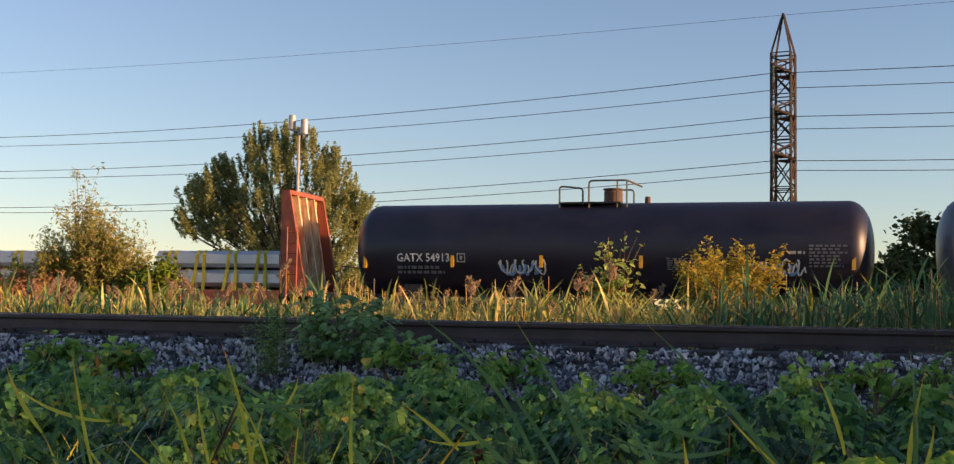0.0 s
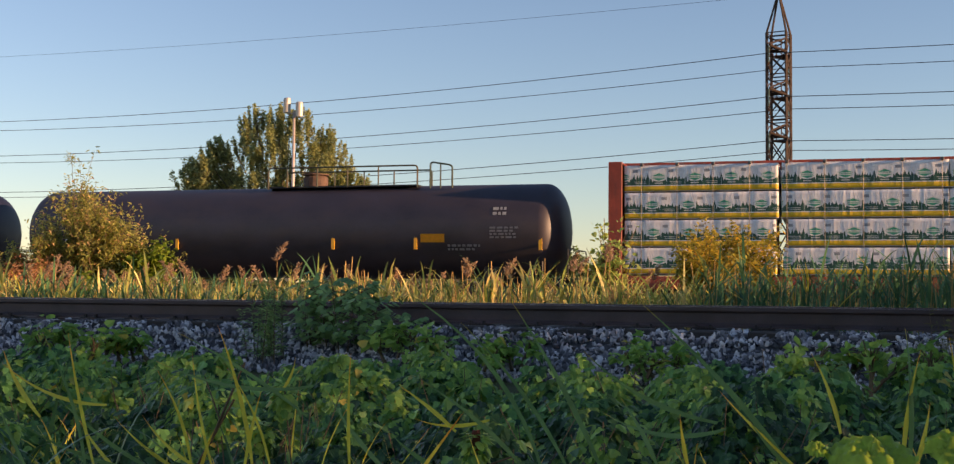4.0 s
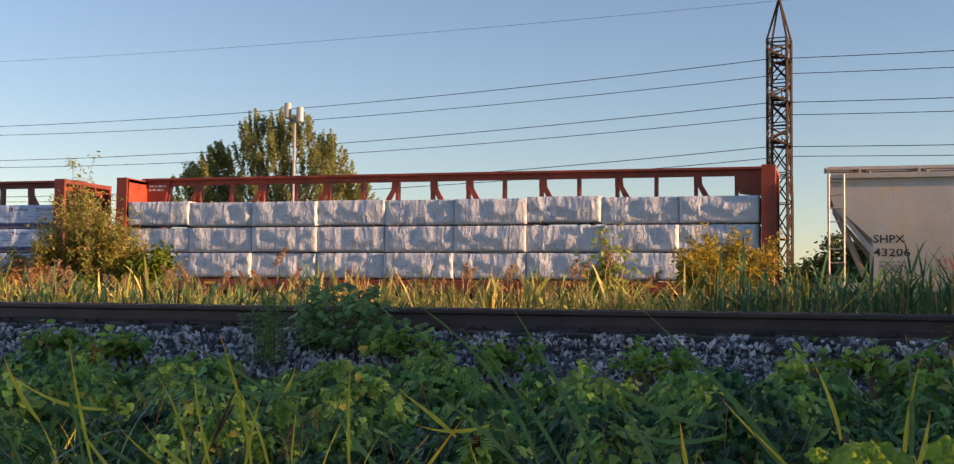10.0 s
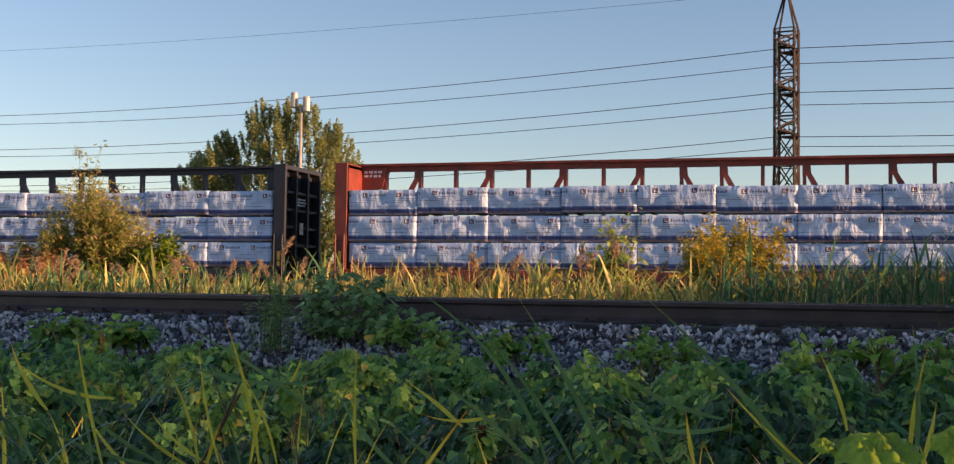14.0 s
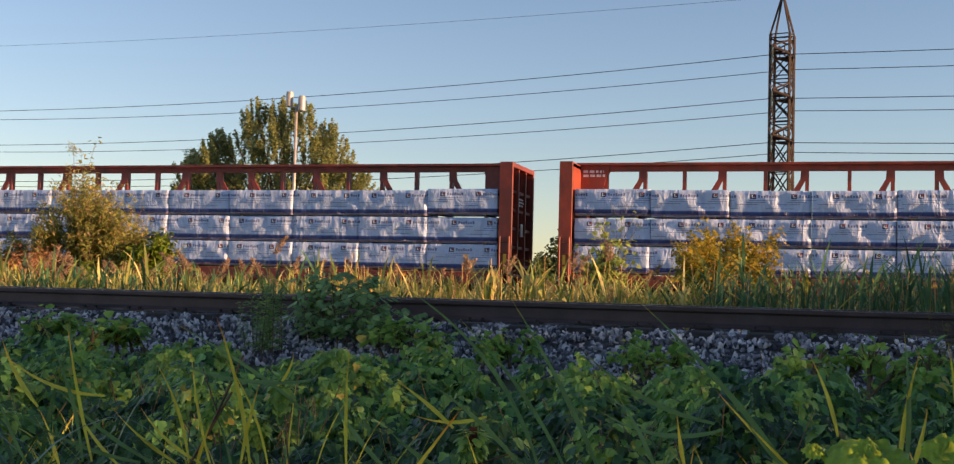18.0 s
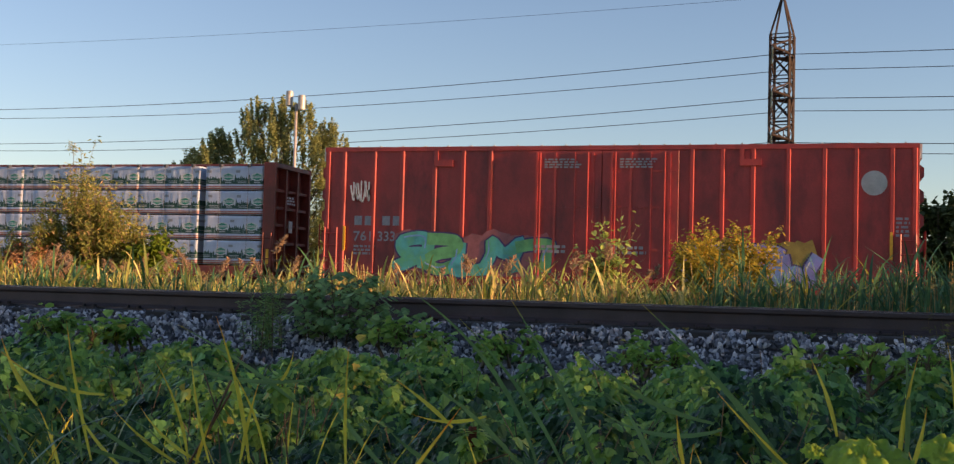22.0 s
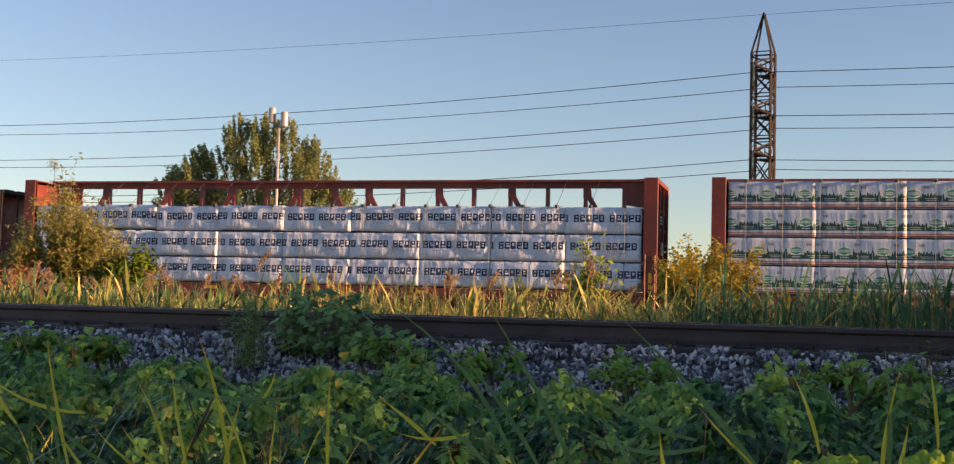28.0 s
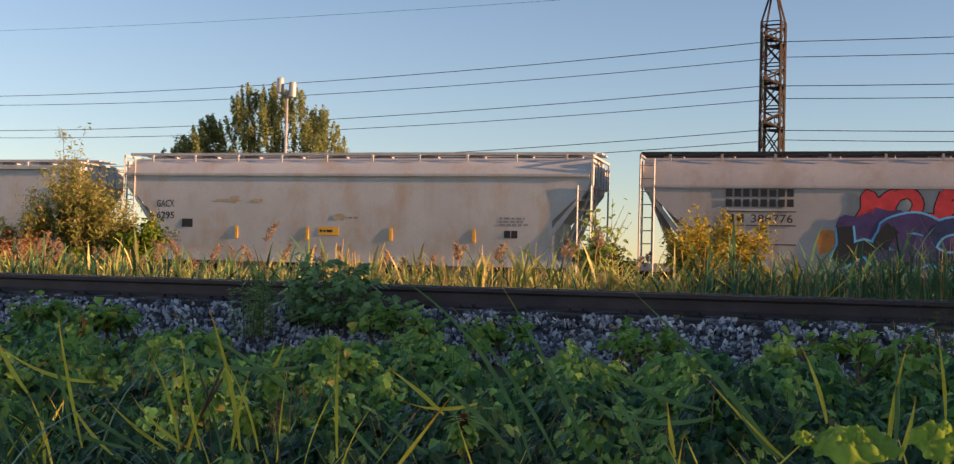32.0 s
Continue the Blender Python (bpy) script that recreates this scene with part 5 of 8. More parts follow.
def stone_material():
    m, nt, bsdf = tree_of("crushed_stone")
    info = nt.nodes.new("ShaderNodeObjectInfo")
    geo = nt.nodes.new("ShaderNodeNewGeometry")
    mix = calc(nt, "FRACT", calc(nt, "ADD", info.outputs["Random"], geo.outputs["Random Per Island"]))
    col = ramp(nt, mix, [(0.0, (0.036, 0.034, 0.040)), (0.36, (0.13, 0.127, 0.142)), (0.55, (0.33, 0.318, 0.335)), (0.75, (0.54, 0.52, 0.53)), (1.0, (0.74, 0.70, 0.68))]).outputs[0]
    n = noise_tex(nt, 22, 5, 0.6)
    col = mixed(nt, col, ramp(nt, n.outputs[0], [(0.3, (0.6, 0.6, 0.6)), (0.7, (1.3, 1.3, 1.3))]).outputs[0], 0.7, "MULTIPLY")
    nt.links.new(col, bsdf.inputs["Base Color"])
    bsdf.inputs["Roughness"].default_value = 0.8
    bumped(nt, bsdf, n.outputs[0], 0.4)
    return m


def near_track():
    track = rails(NEAR_Y, 0.0, 300, "rusty steel rails on dark wooden ties in grey gravel")
    rnd = random.Random(5)
    tie = mesh_from(boxes((-0.115, 0.115, -0.52, 2.03, -0.36, -0.188), bevel=0.012), "tie", M["tie"])
    plate = mesh_from(boxes((-0.095, 0.095, -0.13, 0.13, -0.188, -0.176), (-0.07, -0.05, -0.11, -0.075, -0.176, -0.15), (0.05, 0.07, -0.11, -0.075, -0.176, -0.15)), "tie_plate", M["bolt"])
    for i in range(64):
        x = -22 + i * 0.5
        t = part("tie", tie, None, track)
        t.location = (x + rnd.uniform(-0.03, 0.03), NEAR_Y, rnd.uniform(-0.012, 0.0))
        t.rotation_euler.z = rnd.uniform(-0.02, 0.02)
        for dy in (0, 1.508):
            p = part("tie_plate", plate, None, track)
            p.location = (x, NEAR_Y + dy, 0)
    mat = stone_material()
    kinds = stone_meshes(14, rnd, 0.050, mat)
    bed = thing("ballast_stones", "grey and dark crushed stones along the rail", "gravel", kind="structure")
    for i in range(300):
        s = part("stone", rnd.choice(kinds), None, bed)
        x, y = rnd.uniform(-6.2, 1.2), rnd.uniform(9.25, 10.12)
        s.location = (x, y, ground_height(x, y) + 0.055 + (0.03 if y > 9.7 else 0))
        s.rotation_euler = [rnd.uniform(0, 6) for _ in range(3)]
        k = rnd.uniform(0.75, 1.4)
        s.scale = (k * 1.1, k * rnd.uniform(0.65, 0.95), k * rnd.uniform(0.5, 0.85))
    # the rest of the stones, joined
    base = [([tuple(v.co) for v in me.vertices], [tuple(p.vertices) for p in me.polygons]) for me in kinds]
    verts, faces = [], []
    for i in range(23000):
        x, y = rnd.uniform(-8.5, 3.0), rnd.uniform(8.75, 10.26)
        if i > 19500:
            y = rnd.uniform(10.42, 13.0)
        z = ground_height(x, y) + rnd.uniform(0.0, 0.045) + (0.045 if 9.55 < y < 10.2 else 0)
        if 9.70 < y < 10.3 and abs(((x + 22 + 0.25) % 0.5) - 0.25) < 0.13:
            z -= 0.05
        vs, fs = rnd.choice(base)
        k = rnd.uniform(0.65, 1.6)
        rot = Euler([rnd.uniform(0, 6) for _ in range(3)]).to_matrix() @ Matrix.Diagonal((k * 1.15, k * rnd.uniform(0.6, 0.95), k * rnd.uniform(0.45, 0.8)))
        o = len(verts)
        verts += [tuple(rot @ Vector(v) + Vector((x, y, z))) for v in vs]
        faces += [tuple(o + q for q in f) for f in fs]
    me = bpy.data.meshes.new("gravel")
    me.from_pydata(verts, [], faces)
    me.materials.append(mat)
    part("gravel", me, None, bed, kind="stuff")


def far_track():
    track = rails(TRACK_Y - 0.754, RAIL_Z, 400, "steel rails of the track on which the freight train runs")
    rnd = random.Random(6)
    tie = mesh_from(boxes((-0.115, 0.115, -0.55, 2.05, -0.36, -0.186)), "tie", M["tie"])
    for i in range(90):
        t = part("tie", tie, None, track)
        t.location = (-34 + i * 0.52, TRACK_Y - 0.754, RAIL_Z)


TOWER = Vector((-4.9, 136.0, -1.1))


def lattice_tower():
    tower = thing("lattice_tower", "tall rusty steel lattice power pylon with short cross arms", "pylon", at=Matrix.Translation(TOWER) @ Matrix.Rotation(math.atan(-0.2), 4, "Z"))
    levels = [0, 4.2, 8.2, 12.2, 15.6, 18.8, 21.2, 23.6, 26.0, 28.4, 30.7]
    arms = (18.8, 23.6, 28.4)

    def half(z):
        return 1.15 if z < 15 else 1.08

    corner = [(-1, -1), (1, -1), (1, 1), (-1, 1)]
    for cx, cy in corner:
        bm = bmesh.new()
        pipe(bm, [(cx * half(a), cy * half(a), a) for a in levels], 0.16, 4)
        part("leg", bm, M["tower"], tower)
        bm = bmesh.new()
        bar(bm, (cx * half(30), cy * half(30), 30.7), (0.08 * cx, 0.08 * cy, 35.1), 0.12)
        part("peak_member", bm, M["tower"], tower)
    bm = bmesh.new()
    bar(bm, (0, 0, 34.9), (0, 0, 35.35), 0.16, 8)
    part("peak_cap", bm, M["tower"], tower)
    for f in range(4):
        (ax, ay), (bx, by) = corner[f], corner[(f + 1) % 4]
        for n, (a, b) in enumerate(zip(levels, levels[1:])):
            h0, h1 = half(a), half(b)
            bm = bmesh.new()
            if a in arms:
                bar(bm, (ax * h1, ay * h1, b - 0.5), (bx * h0, by * h0, a + 0.9), 0.085)
                bar(bm, (ax * h0, ay * h0, a), (0, (ay + by) * h0 / 2, a + 0.9) if ay == by else ((ax + bx) * h0 / 2, 0, a + 0.9), 0.07)
            else:
                bar(bm, (ax * h0, ay * h0, a), (bx * h1, by * h1, b), 0.08)
                bar(bm, (bx * h0, by * h0, a), (ax * h1, ay * h1, b), 0.08)
            part("cross_brace", bm, M["tower"], tower)
            for dz in (0.0, -0.42) if b in (15.6, 21.2, 26.0, 30.7) else (0.0,):
                bm = bmesh.new()
                bar(bm, (ax * h1, ay * h1, b + dz), (bx * h1, by * h1, b + dz), 0.065)
                part("strut", bm, M["tower"], tower)
    for z in (18.6, 23.4, 28.2):
        for s in (-1, 1):
            ends = []
            for cx in (-1, 1):
                ends += [((cx * 1.12, s * 1.1, z + 0.2), (0.12 * cx, s * 4.7, z + 0.35), 0.12), ((cx * 1.12, s * 1.1, z + 1.7), (0.12 * cx, s * 4.7, z + 0.45), 0.10),
                         ((cx * 1.12, s * 1.1, z + 0.2), (-cx * 0.78, s * 2.2, z + 0.26), 0.07), ((cx * 0.78, s * 2.2, z + 0.26), (-cx * 0.45, s * 3.4, z + 0.30), 0.06),
                         ((cx * 0.78, s * 2.2, z + 0.26), (cx * 0.80, s * 2.2, z + 1.25), 0.06)]
            ends += [((-w, s * k, z + 0.25), (w, s * k, z + 0.25), 0.07) for k, w in ((1.25, 1.08), (2.2, 0.80), (3.4, 0.46))]
            arm = None
            for a, b, r in ends:
                bm = bmesh.new()
                bar(bm, a, b, r)
                if arm is None:
                    arm = part("cross_arm", bm, M["tower"], tower)
                else:
                    part("arm_member", bm, M["tower"], arm)
            for gx in (-1.03, 1.03):
                part("gusset_plate", boxes((gx - 0.17, gx + 0.17, s * 1.1 - 0.12, s * 1.1 + 0.12, z - 0.1, z + 0.5)), M["tower"], arm)
            bm = bmesh.new()
            for k in range(14):
                loft(bm, [[(q * math.cos(2 * math.pi * j / 8), s * 4.6 + q * math.sin(2 * math.pi * j / 8), z + 0.25 - k * 0.135 + d) for j in range(8)] for q, d in ((0.05, 0.055), (0.17, 0.0), (0.05, -0.055))])
            part("insulator_string", bm, M["insulator"], arm, "pale glass insulator discs", kind="stuff")


def wires():
    along = Vector((-1, 0.2, 0)).normalized()
    across = Vector((0.2, 1, 0)).normalized()
    for z, side, zl, zr, sag in ((34.05, 0, 39.0, 33.6, 0.9), *[(zz, s, zz + d, zz + 0.2, 1.75) for zz, d in ((26.55, 0.9), (21.75, 0.2), (16.95, -0.9)) for s in (-1, 1)]):
        a = Vector((TOWER.x, TOWER.y, 0)) + across * (4.6 * side)
        bm = bmesh.new()
        for way, ze in ((1, zl), (-1, zr)):
            pts = []
            for i in range(33):
                k = i / 32
                p = a + along * (way * 152 * k)
                pts.append((p.x, p.y, z + (ze - z) * k - 4 * sag * k * (1 - k)))
            pipe(bm, pts, 0.043 if side else 0.020, 5)
        solid("power_line", bm, M["wire"], "dark overhead power cable strung to the pylon", "power line", "overhead power cables")


def light_mast():
    b = Vector((-34.1, 72.3, -1.1))
    mast = thing("lamp_mast", "tall pale lamp mast with two cylinder floodlights on top", "lamp mast", at=Matrix.Translation(b))
    bm = bmesh.new()
    bar(bm, (0, 0, 0), (0, 0, 13.3), 0.13, 10, 0.085)
    part("pole", bm, M["pole"], mast, smooth=True)
    part("base_box", boxes((-0.32, -0.02, -0.3, 0.0, 1.7, 4.5), bevel=0.03), M["pole"], mast)
    bm = bmesh.new()
    bar(bm, (-0.42, 0, 13.15), (0.42, 0, 13.15), 0.06, 8)
    part("cross_bar", bm, M["pole"], mast)
    for x, dz in ((-0.48, 0.35), (0.42, 0.05)):
        part("floodlight", bm_cylinder(x, -0.1, 12.85 + dz, 0.25, 0.98, 16), M["lamp_can"], mast, "pale metal lamp cylinder")
    return mast


def street_lamp():
    lamp = thing("street_lamp", "thin street lamp with a short curved arm", "street lamp", at=Matrix.Translation((-5.2, 118, -1.1)))
    bm = bmesh.new()
    pipe(bm, rounded([(0, 0, 0), (0, 0, 6.6), (-0.3, 0, 7.5), (-1.0, 0, 7.9)], 0.5), 0.11, 8)
    part("pole", bm, M["pole"], lamp)
    part("lamp_head", boxes((-1.5, -0.9, -0.15, 0.15, 7.8, 7.98), bevel=0.04), M["pole"], lamp)

def house(x, y, wide, deep, eave, ridge, wall, roof_paint, label, chimney=None):
    """A low house with a hipped roof."""
    ob = thing("house", label, "house", "houses beyond the tracks", at=Matrix.Translation((x, y, -1.1)))
    w, d = wide / 2, deep / 2
    body = part("wall", boxes((-w, w, -d, d, 0, eave)), M[wall], ob)
    for k in range(int(wide // 2.6)):
        wx = -w + 1.3 + 2.6 * k
        win = part("window", boxes((wx - 0.5, wx + 0.5, -d - 0.03, -d, 1.0, 2.2)), M["box_black"], body)
        part("window_frame", boxes((wx - 0.57, wx + 0.57, -d - 0.05, -d, 0.93, 1.0), (wx - 0.57, wx + 0.57, -d - 0.05, -d, 2.2, 2.27), (wx - 0.57, wx - 0.5, -d - 0.05, -d, 1.0, 2.2), (wx + 0.5, wx + 0.57, -d - 0.05, -d, 1.0, 2.2)), M["white_panel"], body)
    o, r = 0.45, max(0.3, w - d * 0.9)
    bm = bmesh.new()
    low = [bm.verts.new(p) for p in ((-w - o, -d - o, eave - 0.1), (w + o, -d - o, eave - 0.1), (w + o, d + o, eave - 0.1), (-w - o, d + o, eave - 0.1))]
    top = [bm.verts.new(p) for p in ((-r, 0, ridge), (r, 0, ridge))]
    for f in ((low[0], low[1], top[1], top[0]), (low[1], low[2], top[1]), (low[2], low[3], top[0], top[1]), (low[3], low[0], top[0]), low[::-1]):
        bm.faces.new(f)
    roof = part("roof", bm, M[roof_paint], ob, "reddish shingled roof")
    if chimney is not None:
        part("chimney", boxes((chimney - 0.35, chimney + 0.35, -0.35, 0.35, ridge - 0.8, ridge + 0.75), (chimney - 0.42, chimney + 0.42, -0.42, 0.42, ridge + 0.75, ridge + 0.87)), M["hopper_rust"], roof, "red brick chimney")


# ---- plants ----
def mesh_of(verts, faces, name, material, uvs=None):
    me = bpy.data.meshes.new(name)
    me.from_pydata(verts, [], faces)
    if uvs is not None:
        layer = me.uv_layers.new(name="UVMap")
        loops = [0] * len(me.loops)
        me.loops.foreach_get("vertex_index", loops)
        layer.data.foreach_set("uv", [c for i in loops for c in uvs[i]])
    me.materials.append(material)
    return me


class Foliage:
    """Gathers leaves and blades for one mesh."""

    def __init__(self, seed):
        self.rnd = random.Random(seed)
        self.v, self.f, self.uv = [], [], []

    def leaf(self, p, size, outline, up=None, yaw=None, fold=0.25, tilt=None):
        rnd = self.rnd
        e = Euler((tilt if tilt is not None else rnd.uniform(-0.9, 0.9), rnd.uniform(-0.7, 0.7), yaw if yaw is not None else rnd.uniform(0, 6.28)))
        rot = e.to_matrix() * size
        o = len(self.v)
        for x, y in outline:
            q = rot @ Vector((x, y, abs(x) * fold - 0.25 * y * y))
            self.v.append((p[0] + q.x, p[1] + q.y, p[2] + q.z))
            self.uv.append((x + 0.5, y))
        n = len(outline)
        self.f.append(tuple(range(o, o + n // 2 + 1)))
        self.f.append((o + n // 2, *range(o + n // 2 + 1, o + n), o))

    def leaf_on(self, p, size, outline, tip, up, fold=0.2):
        """A leaf at p whose tip points one way and whose face looks another; it curls down to the tip."""
        t = tip.normalized()
        n = (up - t * up.dot(t)).normalized()
        s = t.cross(n)
        o = len(self.v)
        for x, y in outline:
            q = (s * x + t * y + n * (abs(x) * fold - 0.28 * y * y)) * size
            self.v.append((p[0] + q.x, p[1] + q.y, p[2] + q.z))
            self.uv.append((x + 0.5, y))
        n = len(outline)
        self.f.append(tuple(range(o, o + n // 2 + 1)))
        self.f.append((o + n // 2, *range(o + n // 2 + 1, o + n), o))

    def blade(self, p, way, length, width, bend=0.35, steps=5, lean=0.1):
        """A long narrow leaf that rises and bends over towards way (an angle)."""
        d = Vector((math.cos(way), math.sin(way), 0))
        side = Vector((-d.y, d.x, 0))
        side = (side + d * self.rnd.uniform(-0.6, 0.6)).normalized()
        q = Vector(p)
        a = math.pi / 2 - lean
        o = len(self.v)
        for i in range(steps + 1):
            k = i / steps
            w = width * (1 - k ** 2.2) * (0.75 + 0.5 * min(1, k * 3)) / 1.25
            for s in (-1, 1):
                r = q + side * (s * w / 2)
                self.v.append((r.x, r.y, r.z))
                self.uv.append((0.5 + s / 2, k))
            q = q + (d * math.cos(a) + Vector((0, 0, 1)) * math.sin(a)) * (length / steps)
            a -= bend * (0.5 + k)
        for i in range(steps):
            self.f.append((o + 2 * i, o + 2 * i + 1, o + 2 * i + 3, o + 2 * i + 2))

    def stalk(self, a, b, r0, r1=None):
        a, b = Vector(a), Vector(b)
        d = (b - a).normalized()
        u = d.orthogonal().normalized()
        w = d.cross(u)
        o = len(self.v)
        for p, r, k in ((a, r0, 0), (b, r1 if r1 is not None else r0, 0.3)):
            for j in range(3):
                t = 2.094 * j
                q = p + (u * math.cos(t) + w * math.sin(t)) * r
                self.v.append((q.x, q.y, q.z))
                self.uv.append((0.5, k))
        for j in range(3):
            self.f.append((o + j, o + (j + 1) % 3, o + 3 + (j + 1) % 3, o + 3 + j))

    def mesh(self, name, material):
        return mesh_of(self.v, self.f, name, material, self.uv)


GRAPE_LEAF = [(0, 0), (0.28, -0.07), (0.50, 0.20), (0.31, 0.40), (0.30, 0.68), (0, 1.0), (-0.30, 0.68), (-0.31, 0.40), (-0.50, 0.20), (-0.28, -0.07)]
IVY_LEAF = [(0, 0), (0.38, 0.02), (0.42, 0.40), (0.18, 0.78), (0, 1.0), (-0.18, 0.78), (-0.42, 0.40), (-0.38, 0.02)]
OVAL_LEAF = [(0, 0), (0.14, 0.2), (0.18, 0.5), (0.10, 0.8), (0, 1.0), (-0.10, 0.8), (-0.18, 0.5), (-0.14, 0.2)]
ROUND_LEAF = [(0, 0), (0.30, 0.08), (0.46, 0.36), (0.30, 0.72), (0, 1.0), (-0.30, 0.72), (-0.46, 0.36), (-0.30, 0.08)]
LONG_LEAF = [(0, 0), (0.07, 0.25), (0.08, 0.5), (0.05, 0.8), (0, 1.0), (-0.05, 0.8), (-0.08, 0.5), (-0.07, 0.25)]


def vine_top(x, y):
    """The height of the creepers' leafy surface over the bank."""
    base = -0.47 if y < 8.6 else -0.47 - 0.15 * (y - 8.6)
    return base + 0.14 * noise.noise(Vector((x * 0.9, y * 0.9, 1))) + 0.26 * noise.noise(Vector((x * 2.3, y * 2.0, 5)))


def mound(f, bright, deep, rnd, x, y):
    """One heap of creeper: small drooping leaves over its crown and the flank that it turns to the path."""
    edge = 8.95 + 0.40 * noise.noise(Vector((x * 0.8, 0, 9))) + 0.26 * noise.noise(Vector((x * 2.6, 4, 9)))
    if y > edge or rnd.random() < 0.27:
        return
    wide, high = rnd.uniform(0.20, 0.36), rnd.uniform(0.34, 0.56)
    foot = vine_top(x, y) - high + rnd.uniform(-0.10, 0.10) - (0.12 * (1 - (edge - y) / 0.5) if y > edge - 0.5 else 0)
    # young heaps take lighter leaves up top: light put into the colour
    young = rnd.random() < (0.07 if y < 5.4 else 0.55 if x / y < -0.36 else 0.40)
    # Heaps near the path take the darkened leaf in place of deep shade.
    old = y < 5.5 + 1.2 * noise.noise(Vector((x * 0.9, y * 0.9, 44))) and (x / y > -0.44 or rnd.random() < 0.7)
    for k in range(int(1500 * wide * (1.25 if y < 5 else 1.0))):
        a, h = rnd.uniform(2.6, 6.8), rnd.random() ** 0.75
        w = math.sqrt(max(0.0, 1 - h * h))
        d = Vector((math.cos(a) * w, math.sin(a) * w, h))
        lump = 1 + 0.34 * noise.noise(Vector((x * 7 + d.x * 2.6, y * 7 + d.y * 2.6, d.z * 2.6)))
        p = Vector((x + d.x * wide * lump, y + d.y * wide * lump, foot + d.z * high * lump)) - d * (0.09 * rnd.random() ** 2)
        tip = Vector((d.x + rnd.uniform(-0.6, 0.6), d.y - 0.3 + rnd.uniform(-0.4, 0.4), -0.45 + rnd.uniform(-0.5, 0.4)))
        up = d * 0.7 + Vector((rnd.uniform(-0.5, 0.5), -0.25 + rnd.uniform(-0.4, 0.4), 0.55))
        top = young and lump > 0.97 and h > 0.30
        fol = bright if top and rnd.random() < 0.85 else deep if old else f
        fol.leaf_on(p, rnd.uniform(0.036, 0.070) * (0.85 if top else 1.0) * (0.50 + 0.085 * y), GRAPE_LEAF, tip, up, rnd.uniform(-0.35, 0.15))


def vines():
    """Creepers: shoots that each carry a loose dome of drooping leaves, with dark hollows between them."""
    f, low, bright, deep = Foliage(11), Foliage(14), Foliage(13), Foliage(15)
    rnd = f.rnd
    y = 2.9
    while y < 9.2:
        x = -0.86 * y - 0.8 + rnd.uniform(0, 0.4)
        while x < 0.16 * y + 0.8:
            mound(f, bright, deep, rnd, x + rnd.uniform(-0.16, 0.16), y + rnd.uniform(-0.16, 0.16))
            x += rnd.uniform(0.30, 0.50)
        y += 0.33
    # leaves under the heaps; their dark colour stands for shade in the hollows
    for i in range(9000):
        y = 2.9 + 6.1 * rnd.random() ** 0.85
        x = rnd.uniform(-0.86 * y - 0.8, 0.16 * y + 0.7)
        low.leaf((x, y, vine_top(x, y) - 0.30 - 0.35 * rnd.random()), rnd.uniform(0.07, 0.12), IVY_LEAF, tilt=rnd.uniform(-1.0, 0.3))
    solid("creeper_tips", bright.mesh("creeper_tips", M["vine_tip"]), None, "yellow-green leaves on top of the creepers, coloured light as if lit", "creepers", kind="stuff")
    solid("creeper_thicket", f.mesh("creeper_thicket", M["vine"]), None, "dense green wild grape creepers covering the shaded bank", "creepers", kind="stuff")
    solid("dark_creepers", deep.mesh("dark_creepers", M["vine_shaded"]), None, "creepers low on the bank, coloured dark green as shade", "creepers", kind="stuff")
    solid("creeper_undergrowth", low.mesh("creeper_undergrowth", M["vine_hollow"]), None, "leaves deep in the creepers, coloured dark as shade", "creepers", kind="stuff")
    g = Foliage(12)
    for i in range(420):
        y = g.rnd.uniform(3.5, 9.0)
        x = g.rnd.uniform(-0.8 * y, 0.13 * y)
        z = vine_top(x, y)
        g.stalk((x, y, z - 0.4), (x + g.rnd.uniform(-0.25, 0.25), y + g.rnd.uniform(-0.2, 0.2), z + g.rnd.uniform(-0.1, 0.06)), 0.004, 0.002)
    solid("creeper_stems", g.mesh("creeper_stems", M["twig"]), None, "thin brown creeper stems among the leaves", "creepers", kind="stuff")


